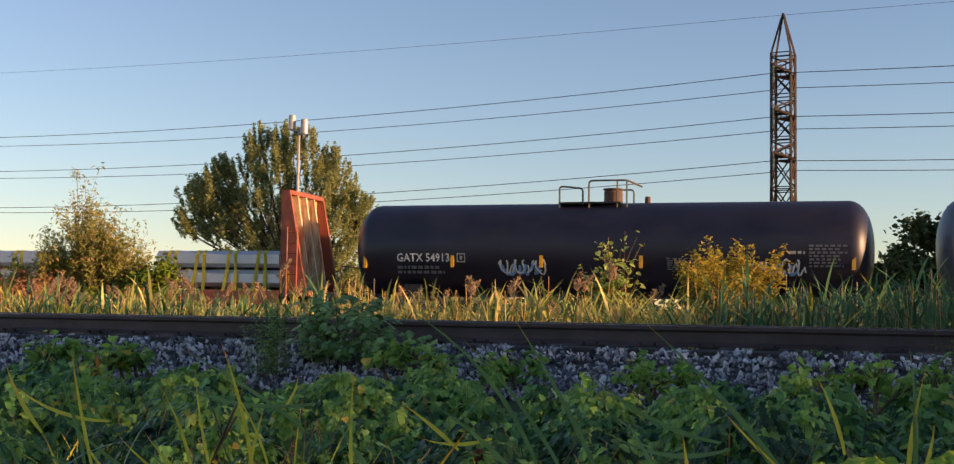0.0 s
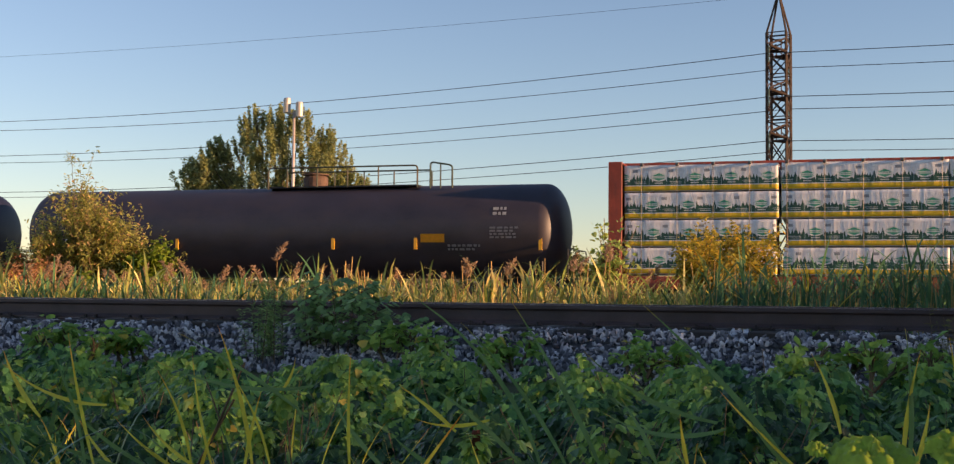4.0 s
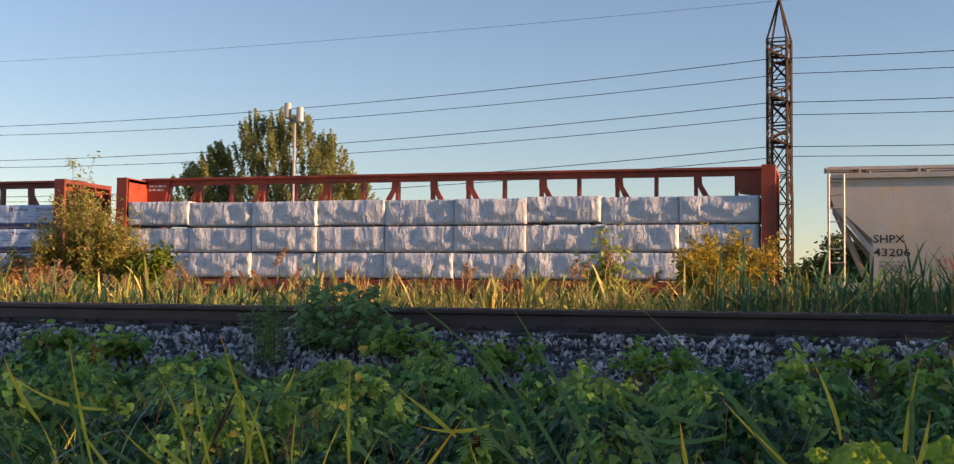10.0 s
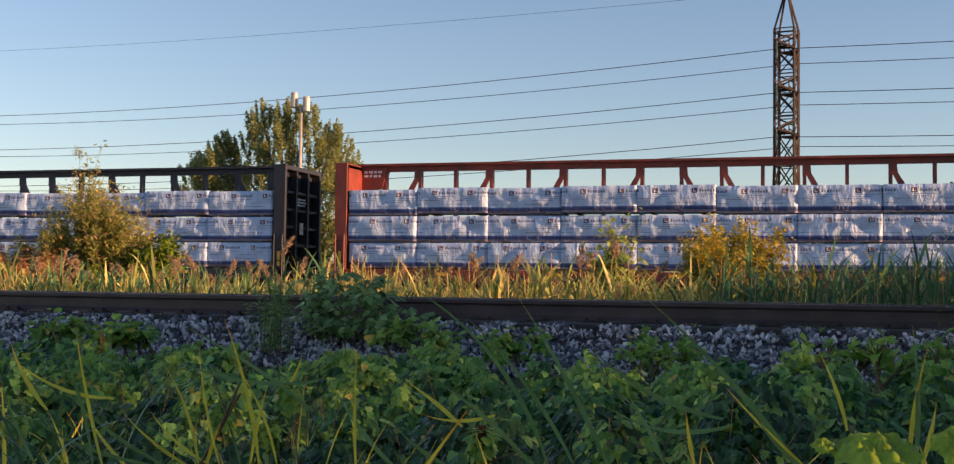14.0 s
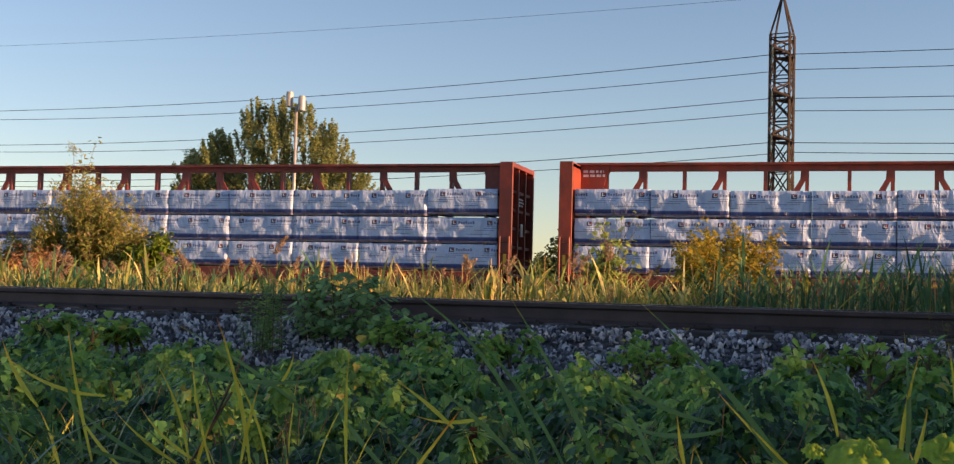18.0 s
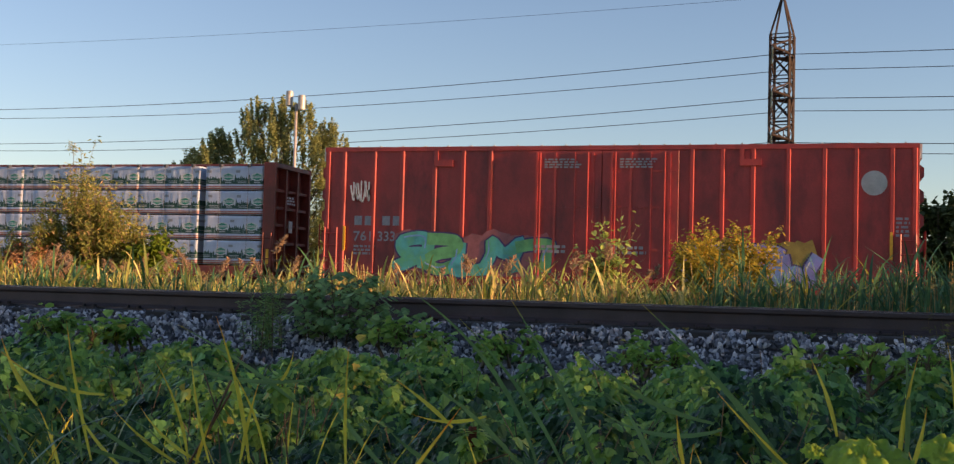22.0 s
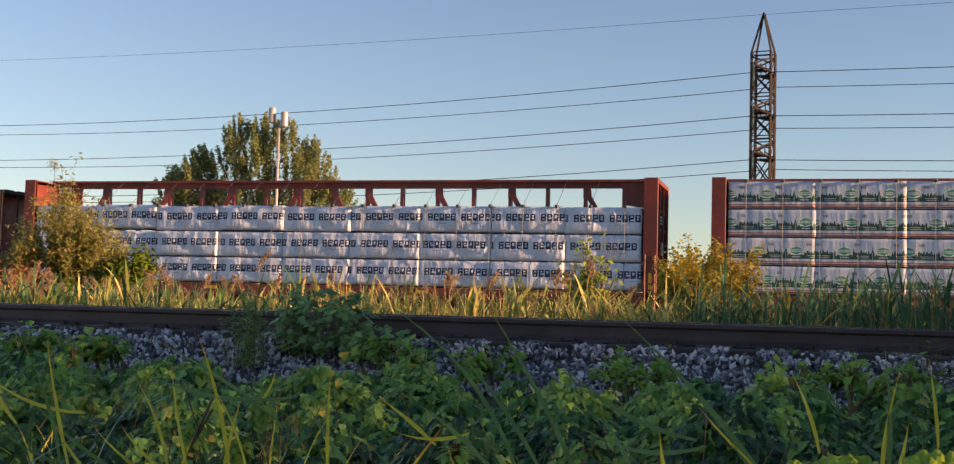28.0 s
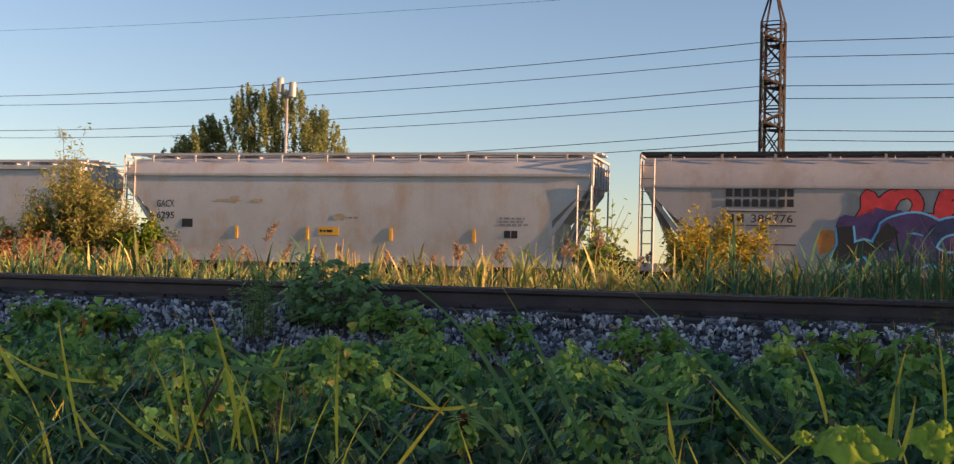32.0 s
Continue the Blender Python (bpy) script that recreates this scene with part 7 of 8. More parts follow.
    bar(bm, (0.08, 1.62, -1.2), (0.08, 1.62, -0.14), 0.006, 6)
    for tx, tz in ((0.063, -0.100), (0.163, -0.092), (-0.002, -0.102)):
        bar(bm, (0.08, 1.62, -0.30), (tx, 1.60, tz), 0.004, 5)
    part("stem", bm, M["cattail"], plant)
    dry = Foliage(365)
    r3 = dry.rnd
    for i in range(95):
        y = r3.uniform(2.6, 4.4)
        x = r3.uniform(-0.80 * y, -0.36 * y) if i < 60 else r3.uniform(-0.36 * y, 0.12 * y)
        dry.blade((x, y, -0.16 * y - r3.uniform(-0.06, 0.16)), r3.choice((0.0, 3.14)) + r3.uniform(-0.6, 0.6), r3.uniform(0.14, 0.34), r3.uniform(0.008, 0.016), r3.uniform(0.0, 0.16), 6, r3.uniform(0.05, 0.8))
    solid("yellow_blades", dry.mesh("yellow_blades", M["dry_cattail"]), None, "short yellow cattail blades with orange tips", "grass", kind="stuff")
    strap = Foliage(367)
    r4 = strap.rnd
    for i in range(150):
        y = r4.uniform(2.5, 3.3)
        x = r4.uniform(-0.80 * y, -0.50 * y) if i < 95 else r4.uniform(-0.50 * y, 0.12 * y)
        strap.blade((x, y, r4.uniform(-0.85, -0.52) - (0.1 if i >= 95 else 0)), r4.choice((0.0, 3.14)) + r4.uniform(-0.7, 0.7), r4.uniform(0.35, 0.62), r4.uniform(0.009, 0.016), r4.uniform(0.08, 0.32), 8, r4.uniform(0.1, 0.8))
    solid("strap_leaves", strap.mesh("strap_leaves", M["strap_leaf"]), None, "dark green strap-shaped cattail leaves crowding the bank", "cattail", kind="stuff")
    grass = Foliage(360)
    r2 = grass.rnd
    for i in range(330):
        y = r2.uniform(2.6, 4.6)
        x = r2.uniform(-0.82 * y, 0.12 * y) if i > 150 else r2.uniform(-0.82 * y, -0.52 * y)
        grass.blade((x, y, r2.uniform(-0.85, -0.6) - 0.02 * y), r2.uniform(0, 6.28), r2.uniform(0.25, 0.5), r2.uniform(0.004, 0.009), r2.uniform(0.02, 0.30), 6, r2.uniform(0.1, 0.9))
    solid("grass_tufts", grass.mesh("grass_tufts", M["cattail"]), None, "thin green grass blades among the creepers", "grass", kind="stuff")

# ---- put together ----
ground()
near_track()
far_track()
lattice_tower()
wires()
light_mast()
street_lamp()
house(-38.3, 98.0, 9.0, 7.0, 2.7, 4.3, "white_panel", "shingle", "low house with a reddish roof beyond the tracks")
house(-30.6, 101.0, 8.0, 7.0, 2.8, 4.6, "hopper_grey", "shingle_brown", "low house with a brown roof and brick chimney", -2.6)

# the cars in the order in which they pass
tank_car(20.0, 3.02, "", 4.12, 1.52, "blue-grey railway tank car", "tank_grey", seed=1, marks=(-6, -2, 2))

car, length, r, zc, rnd = tank_car(1.30, -15.10, "GATX 54913", 4.10, 1.52, "black railway tank car with white lettering and scrawled paint", seed=2, marks=(-4.6, -1.7, 1.41, 4.44), dome=0.29, mark_x=(-6.48, 1.78))
for x0, x1 in ((-3.1, -1.5), (4.45, 6.2)):
    me = mesh_from(scribble(rnd, 0, x1 - x0, 0, 0.62, 7, 0.05, 0), "scrawl", M["white"])
    part("scrawl", wrapped(me, r, zc, x0, 1.68, 0.014), None, car, "white scrawled spray paint")
    me = mesh_from(scribble(rnd, 0.1, x1 - x0 - 0.2, 0, 0.5, 5, 0.09, 0), "scrawl", M["sky_paint"])
    part("scrawl", wrapped(me, r, zc, x0, 1.66, 0.012), None, car, "pale blue scrawled spray paint")
tank_print(car, rnd, r, zc, 6.33, 7.42, 2.0, 2.7, 7, M["grey_print"])
tank_print(car, rnd, r, zc, 5.77, 6.3, 2.38, 2.52, 1, M["white"])
tank_print(car, rnd, r, zc, 2.2, 3.6, 1.9, 2.3, 6, M["grey_print"])

flat_car(-17.55, -37.5)
centerbeam(-40.3, -62.7, "red centre-beam car stacked with forest-printed white packs", "beam_orange", "forest_gold", 4, 3, cols=((-10.72, -6.13), (-6.05, -1.42), (-1.40, 1.62), (1.74, 4.72), (4.75, 7.75), (7.78, 10.72)), row_cols={1: ((-10.72, -6.21), (-5.86, -1.17), (-0.67, 2.2), (2.2, 4.72), (4.75, 7.75), (7.78, 10.72)), 0: ((-10.72, -6.18), (-5.99, -1.42), (-1.40, 1.7), (1.7, 4.72), (4.75, 7.75), (7.78, 10.72))})

car, length, r, zc, rnd = tank_car(-64.2, -83.9, "GATX 2111", 4.15, 1.55, "dull mauve-black railway tank car with a long railed walkway", "tank_mauve", seed=4, marks=(-5.6, -3.47, 2.27, 5.13), long_rail=True, dome=0.95, mark_x=(-7.9, 1.8))
tank_print(car, rnd, r, zc, 7.68, 8.23, 3.02, 3.36, 2, M["white"])
tank_print(car, rnd, r, zc, 7.6, 8.55, 2.3, 2.7, 4, M["grey_print"])
tank_print(car, rnd, r, zc, 6.2, 7.4, 1.9, 2.15, 2, M["grey_print"])
part("yellow_plate", wrapped(mesh_from(boxes((0, 0.8, 0, 0.006, 0, 0.27)), "yellow_plate", M["yellow"]), r, zc, 5.3, 2.2), None, car)

car, length, r, zc, rnd = tank_car(-85.6, -104.95, "GATX 203880", 4.15, 1.55, "black railway tank car with a long railed walkway", seed=5, marks=(-5.68, -2.9, -0.56, 0.88, 2.46, 5.67), long_rail=True, dome=0.5, mark_x=(-7.93, 2.12))
tank_print(car, rnd, r, zc, -0.17, 0.27, 2.82, 2.99, 2, M["grey_print"])
tank_print(car, rnd, r, zc, 8.06, 8.58, 2.85, 3.4, 4, M["white"])
tank_print(car, rnd, r, zc, 7.51, 8.55, 2.33, 2.71, 4, M["grey_print"])
tank_print(car, rnd, r, zc, 1.3, 2.2, 1.95, 2.15, 2, M["grey_print"])
tank_print(car, rnd, r, zc, 6.0, 7.2, 2.0, 2.4, 4, M["grey_print"])


def side_y(car_half, curve, z, z0, z1):
    return -(car_half - curve * (2 * (z - z0) / (z1 - z0) - 1) ** 2) - 0.010


def decal(car, name, outline, y, material, label=""):
    """A flat painted shape in x and z on a car's side."""
    bm = bmesh.new()
    f = bm.faces.new([bm.verts.new((x, y, z)) for x, z in outline])
    bmesh.ops.triangulate(bm, faces=[f])
    return part(name, bm, material, car, label)


def swoosh(x0, x1, z0, z1, lead, n=8):
    """A stripe that widens into a rounded flag."""
    w = x1 - x0
    top = [(x0, z1), (x0 + lead * w, z1)]
    top += [(x0 + w * (lead + (1 - lead) * k / n), z1 - (z1 - z0) * (k / n) ** 3) for k in range(1, n + 1)]
    low = [(x0 + w * (lead + 0.12 - 0.30 * k / n), z0 + (z1 - z0) * (0.80 * (k / n) ** 0.6)) for k in range(n + 1)]
    return top + low + [(x0, z1 - 0.14 * (z1 - z0))]


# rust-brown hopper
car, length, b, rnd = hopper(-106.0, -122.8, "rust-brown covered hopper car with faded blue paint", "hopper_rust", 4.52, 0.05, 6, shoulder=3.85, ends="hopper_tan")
decal(car, "painted_flag", swoosh(-3.62, 2.07, 1.52, 2.19, 0.72), -1.530, M["blue_paint"], "faded blue painted swoosh")
bm = bmesh.new()
for k, (fx, fz, fw, fh) in enumerate(((2.1, 3.36, 3.0, 0.52), (2.9, 3.30, 1.5, 0.62), (0.6, 3.42, 1.8, 0.30), (-1.2, 3.45, 3.6, 0.13))):
    blob(bm, rnd, fx, fz, fw, fh, -1.530 - 0.0005 * k, 24, 0.10)
part("painted_flag", bm, M["faded_blue"], car, "faded grey-blue painted flag")
part("number_board", boxes((4.74, 5.28, -1.532, -1.50, 1.55, 1.84)), M["black_print"], car)
part("number_board_print", bars_of_print(2, rnd, -1.538, 4.78, 5.24, 1.57, 1.82), M["white"], car)
part("small_print", bars_of_print(2, rnd, -1.532, -2.7, -1.15, 1.56, 1.74), M["grey_print"], car)

# weathered grey hopper
car, length, b, rnd = hopper(-124.2, -140.8, "weathered grey covered hopper car with red scrawls", "hopper_grey", 4.52, 0.12, 7)
ys = lambda z: side_y(1.5, 0.12, z, 1.10, 4.30)
sign(car, "SHPX", -6.99, ys(2.4), 2.32, 0.32, M["black_print"], width=0.86, bold=0.004)
sign(car, "43206", -6.98, ys(2.0), 1.94, 0.32, M["black_print"], width=1.0, bold=0.004)
part("small_print", bars_of_print(3, rnd, ys(1.7), -6.98, -5.9, 1.5, 1.82), M["grey_print"], car)
part("small_print", bars_of_print(5, rnd, ys(2.2), 3.84, 5.57, 2.0, 2.4), M["faded_print"], car)
part("data_panel", boxes((5.74, 6.11, ys(1.9), ys(1.9) + 0.02, 1.75, 2.02)), M["black_print"], car)
part("data_panel_print", bars_of_print(2, rnd, ys(1.9) - 0.008, 5.77, 6.08, 1.77, 2.0), M["grey_print"], car)
for x in (-5.26, 0.9):
    part("scrawl", scribble(rnd, x, x + 1.1, 1.52, 1.95, 5, 0.045, ys(1.75)), M["pink_paint"], car, "red scrawled spray paint")
for x in (-1.9, 2.6, 6.8):
    part("side_stake", boxes((x - 0.05, x + 0.05, -1.53, -1.47, 1.2, 2.05)), M["hopper_rust"], car)
part("small_print", bars_of_print(1, rnd, ys(1.55), -2.6, 2.0, 1.45, 1.55), M["faded_print"], car)

centerbeam(-142.2, -164.5, "red centre-beam car stacked with plain silvery wrapped packs", "beam_orange", "plain", 3, 8)
centerbeam(-166.6, -188.7, "red centre-beam car stacked with white wrapped packs with blue bands", "beam_red", "board", 3, 9)
centerbeam(-190.5, -212.8, "dark red centre-beam car stacked with white wrapped packs with blue bands", "beam_red", "board", 3, 10)
centerbeam(-214.6, -237.5, "blackish centre-beam car stacked with white wrapped packs with blue bands", "beam_dark", "board", 3, 11)
centerbeam(-239.2, -261.4, "red centre-beam car stacked with white wrapped packs with blue bands", "beam_orange", "board", 3, 12)
centerbeam(-262.9, -285.0, "red centre-beam car stacked with white wrapped packs with blue bands", "beam_red", "board", 3, 13)


def flowing(pts, n=5):
    """Points along a soft curve through the given ones."""
    out = []
    for i in range(len(pts) - 1):
        p = [Vector(pts[max(0, min(len(pts) - 1, i + q))]) for q in (-1, 0, 1, 2)]
        for k in range(n):
            t = k / n
            q = 0.5 * (2 * p[1] + (p[2] - p[0]) * t + (2 * p[0] - 5 * p[1] + 4 * p[2] - p[3]) * t * t + (3 * p[1] - p[0] - 3 * p[2] + p[3]) * t ** 3)
            out.append((q.x, q.y))
    return out + [tuple(pts[-1])]


TWISTS = (
    ((0.95, 0.80), (0.55, 1.0), (0.12, 0.80), (0.35, 0.52), (0.80, 0.38), (0.75, 0.08), (0.0, 0.02)),
    ((0.08, 0.0), (0.20, 0.55), (0.15, 0.98), (0.55, 0.60), (0.90, 0.98), (0.82, 0.45), (0.95, 0.0)),
    ((0.10, 1.0), (0.16, 0.45), (0.12, 0.05), (0.55, 0.0), (1.0, 0.12)),
    ((0.15, 0.0), (0.20, 0.95), (0.85, 0.90), (0.70, 0.52), (0.28, 0.48), (0.95, 0.0)),
    ((0.50, 1.0), (0.10, 0.65), (0.20, 0.12), (0.60, 0.0), (0.90, 0.40), (0.78, 0.88), (0.40, 0.95)),
    ((0.95, 1.0), (0.20, 0.90), (0.60, 0.52), (0.15, 0.45), (0.25, 0.05), (1.0, 0.0)),
)


def sprayed(car, rnd, x0, x1, z0, z1, y, fills, outline, glow=None, letters_n=5, name="sprayed_letters", label="", fat=0.34, rim=0.10, shine=None):
    """Fat sprayed shapes: a cloud behind, twisted bands with their outlines, and thin shine lines."""
    if glow:
        bm = bmesh.new()
        for k in range(7):
            x = x0 + (x1 - x0) * (k + 0.5) / 7
            blob(bm, rnd, x, (z0 + z1) / 2 + rnd.uniform(-0.05, 0.15), (x1 - x0) / 4.6, (z1 - z0) * rnd.uniform(1.0, 1.2), y + 0.006 - 0.0005 * k, 20, 0.12)
        part("sprayed_cloud", bm, glow, car)
    w = (x1 - x0) / letters_n
    last = -1
    for k in range(letters_n):
        pick = rnd.choice([q for q in range(len(TWISTS)) if q != last])
        last = pick
        lift, tall = rnd.uniform(-0.06, 0.06), (z1 - z0) * rnd.uniform(0.84, 1.0)
        fx, fz = rnd.random() < 0.5, rnd.random() < 0.5
        way = [(1 - a if fx else a, 1 - b if fz else b) for a, b in TWISTS[pick]]
        pts = flowing([(x0 + w * (k - 0.14 + 1.28 * a) + 0.22 * w * (b - 0.5), z0 + lift + tall * (0.12 + 0.80 * b)) for a, b in way])
        band = w * fat * rnd.uniform(0.9, 1.15)
        for part_name, width, lay, paint in (("sprayed_outline", band + 2 * rim, 0.004, outline), (name, band, 0.010, fills[k % len(fills)])):
            bm = bmesh.new()
            stroke(bm, pts, width, y - lay - 0.0006 * k, 0.0025)
            part(part_name, bm, paint, car, label if part_name == name else "")
        if shine:
            bm = bmesh.new()
            stroke(bm, [(px - band * 0.22, pz + band * 0.18) for px, pz in pts[3:10]], band * 0.13, y - 0.018, 0.002)
            part("sprayed_stroke", bm, shine, car)


# yellow box car
car, length, y, rnd = box_car(-286.87, -305.35, "yellow box car with black sliding doors and sprayed paint", "box_yellow", 14, None, (-2.48, 2.33), "box_black", True, (-9.10, -8.24, -7.45, -6.64, -5.84, -5.05, -4.25, -3.48, 3.05, 3.9, 4.75, 5.6, 6.45, 7.3, 8.15, 9.10))
yl = y - 0.008
for text, x, z in (("TB", -8.80, 3.85), ("OX", -8.08, 3.85), ("67", -8.80, 3.39), ("62", -8.08, 3.39), ("87", -7.30, 3.39)):
    sign(car, text, x, yl, z, 0.28, M["black_print"], width=0.36, bold=0.004)
for text, x, z in (("next", -5.66, 3.62), ("load", -5.66, 3.44), ("any", -3.20, 3.62), ("road", -3.24, 3.44)):
    sign(car, text, x, yl, z, 0.19, M["black_print"], width=0.42)
for k, (x0, z0, x1, z1, m) in enumerate(((-4.78, 4.05, -4.30, 3.63, "logo_blue"), (-4.78, 3.75, -4.40, 3.50, "logo_red"), (-3.65, 4.05, -4.12, 3.63, "logo_blue"), (-3.65, 3.75, -4.02, 3.50, "logo_red"), (-4.78, 3.42, -4.36, 3.72, "logo_red"), (-4.78, 3.14, -4.26, 3.58, "logo_blue"), (-3.65, 3.42, -4.08, 3.72, "logo_red"), (-3.65, 3.14, -4.16, 3.58, "logo_blue"))):
    bm = bmesh.new()
    stroke(bm, [(x0, z0), (x1, z1)], 0.15, y - 0.082 - 0.0008 * k)
    part("emblem_bar", bm, M[m], car)
bm = bmesh.new()
for k, (x0, x1, z0, z1) in enumerate(((4.80, 5.42, 3.97, 4.10), (5.05, 5.18, 3.53, 3.97), (5.50, 6.02, 3.97, 4.10), (5.70, 5.83, 3.53, 3.97))):
    box(bm, x0, x1, yl - 0.002, yl + 0.004, z0, z1)
stroke(bm, [(6.1, 4.1), (6.58, 3.53)], 0.13, yl)
stroke(bm, [(6.58, 4.1), (6.1, 3.53)], 0.13, yl - 0.001)
part("emblem_block", bm, M["logo_red"], car)
bm = bmesh.new()
blob(bm, rnd, 7.2, 3.86, 0.62, 0.36, yl, 18, 0.2)
part("emblem_patch", bm, M["sky_paint"], car)
sign(car, "RAILCAR POOLING EXPERTS", 3.62, y - 0.085, 3.17, 0.30, M["black_print"], width=4.4, spacing=1.05)
part("data_panel", boxes((5.97, 6.54, yl, y, 2.55, 2.88)), M["black_print"], car)
part("data_panel_print", bars_of_print(2, rnd, yl - 0.008, 6.0, 6.5, 2.57, 2.86), M["white"], car)
sprayed(car, rnd, -8.3, -5.8, 1.05, 2.0, y - 0.085, [M["sky_paint"], M["blue_paint"], M["sky_paint"]], M["blue_dark"], M["dark_green_paint"], 4, shine=M["white"])
sprayed(car, rnd, -5.7, -2.7, 1.0, 1.95, y - 0.085, [M["blue_paint"], M["sky_paint"]], M["blue_dark"], M["dark_green_paint"], 4, shine=M["white"])
sprayed(car, rnd, 2.75, 6.9, 1.15, 2.0, y - 0.085, [M["dust_violet"], M["pink_dull"], M["dust_violet"]], M["black_print"], M["dust_red"], 6, fat=0.42, shine=M["white"])
part("scrawl", scribble(rnd, -5.4, -4.6, 2.0, 2.4, 3, 0.04, y - 0.09), M["black_print"], car)
part("scrawl", scribble(rnd, -3.9, -2.8, 1.95, 2.3, 4, 0.04, y - 0.09), M["black_print"], car)

# brick-red box car
car, length, y, rnd = box_car(-307.2, -325.55, "brick-red box car with sprayed paint along the bottom", "box_red", 15, None, (-2.32, 2.38), None, False, (-9.05, -8.5, -7.45, -6.48, -5.38, -4.43, -3.54, 2.75, 3.65, 4.54, 5.55, 6.57, 7.45, 8.44, 9.05))
yl = y - 0.008
part("round_patch", bm_disc(7.95, yl, 3.97, 0.36), M["roof_metal"], car, "pale grey round patch")
part("scrawl", scribble(rnd, -8.2, -7.55, 3.3, 4.05, 5, 0.05, yl - 0.08), M["white"], car, "white scrawled spray paint")
part("mark_bars", boxes(*[(-8.1 + k * 0.36 + (0.25 if k > 1 else 0), -7.84 + k * 0.36 + (0.25 if k > 1 else 0), yl - 0.002, yl + 0.004, 2.58, 2.88) for k in range(4)]), M["grey_print"], car)
sign(car, "761", -8.13, yl, 2.08, 0.44, M["grey_print"], width=0.62, bold=0.006)
sign(car, "333", -7.30, yl, 2.08, 0.44, M["grey_print"], width=0.62, bold=0.006)
part("small_print", bars_of_print(3, rnd, yl, -8.1, -7.3, 1.6, 1.95), M["grey_print"], car)
part("small_print", bars_of_print(5, rnd, yl, 8.55, 8.95, 2.4, 3.0), M["grey_print"], car)
sprayed(car, rnd, -6.5, -1.6, 1.0, 2.25, y - 0.085, [M["cyan_paint"], M["green_paint"], M["cyan_paint"]], M["violet_dark"], M["pink_dull"], 5, label="turquoise sprayed letter", fat=0.40, rim=0.05, shine=M["sky_paint"])
sprayed(car, rnd, 2.65, 6.3, 0.95, 2.1, y - 0.085, [M["violet_paint"], M["sky_paint"], M["violet_paint"]], M["violet_dark"], M["olive_paint"], 4, label="violet sprayed letter", fat=0.42, rim=0.05, shine=M["white"])

centerbeam(-327.4, -349.6, "red centre-beam car stacked high with forest-printed white packs", "beam_red", "forest", 4, 16, cols=[(-10.62 + 2.357 * i, -8.263 + 2.357 * i) for i in range(8)] + [(8.47, 10.62)])
centerbeam(-351.1, -373.4, "red centre-beam car stacked high with forest-printed white packs", "beam_orange", "forest", 4, 17)
centerbeam(-374.9, -397.0, "red centre-beam car stacked high with forest-printed white packs and one gap", "beam_red", "forest", 4, 18, cols=((-10.57, -8.05), (-8.05, -5.53), (-5.53, -3.0), (-3.0, -0.50), (0.18, 2.75), (2.75, 5.35), (5.35, 7.95), (7.95, 10.57)))
centerbeam(-398.6, -420.9, "red centre-beam car stacked with white packs printed with dark block letters", "beam_red", "bars", 3, 19)

# round-sided red hopper
car, length, b, rnd = hopper(-421.8, -438.4, "bright red round-sided grain hopper car with gold emblem", "hopper_red", 4.32, 0.1, 20, round_body=True, body_inset=0.72)
sign(car, "110405", -6.11, -1.512, 2.27, 0.32, M["white"], width=1.04)
for s in (-1, 1):
    c = 3.30
    decal(car, "emblem_leaf", [(c + s * 0.06, 2.62), (c + s * 0.10, 2.95), (c + s * 0.35, 3.20), (c + s * 0.76, 3.40), (c + s * 0.78, 3.0), (c + s * 0.60, 2.75), (c + s * 0.3, 2.62)], -1.514, M["gold_logo"], "faded gold leaf emblem")
    decal(car, "emblem_leaf", [(c + s * 0.06, 1.75), (c + s * 0.06, 2.45), (c + s * 0.30, 2.55), (c + s * 0.78, 2.62), (c + s * 0.80, 2.0), (c + s * 0.62, 1.72), (c + s * 0.4, 1.62)], -1.514, M["gold_logo"], "faded gold leaf emblem")
for x in (6.36, -7.0):
    reflector(car, x, 1.5, 0.5, 0.1, -1.5)
# grey hopper with sprayed letters
car, length, b, rnd = hopper(-439.9, -455.8, "grey covered hopper car with large sprayed letters", "hopper_two", 4.52, 0.04, 21, shoulder=3.50)
yl = -1.522
for z0, n in ((3.20, 8), (2.90, 8)):
    for k in range(n):
        part("title_bar", boxes((-5.30 + k * 0.252, -5.30 + k * 0.252 + 0.19, yl - 0.004, yl + 0.004, z0, z0 + 0.22)), M["black_print"], car)
sign(car, "388776", -4.58, yl, 2.43, 0.35, M["black_print"], width=1.22)
part("mark_bars", boxes((-5.25, -5.05, yl - 0.004, yl + 0.004, 2.43, 2.67), (-4.97, -4.77, yl - 0.004, yl + 0.004, 2.43, 2.67)), M["black_print"], car)
part("rule", boxes((-5.32, -3.26, yl - 0.004, yl + 0.004, 2.74, 2.77), (-5.32, -3.26, yl - 0.004, yl + 0.004, 2.33, 2.36), (-4.29, -4.26, yl - 0.004, yl + 0.004, 1.8, 2.33), (-5.32, -3.26, yl - 0.004, yl + 0.004, 1.77, 1.80)), M["black_print"], car)
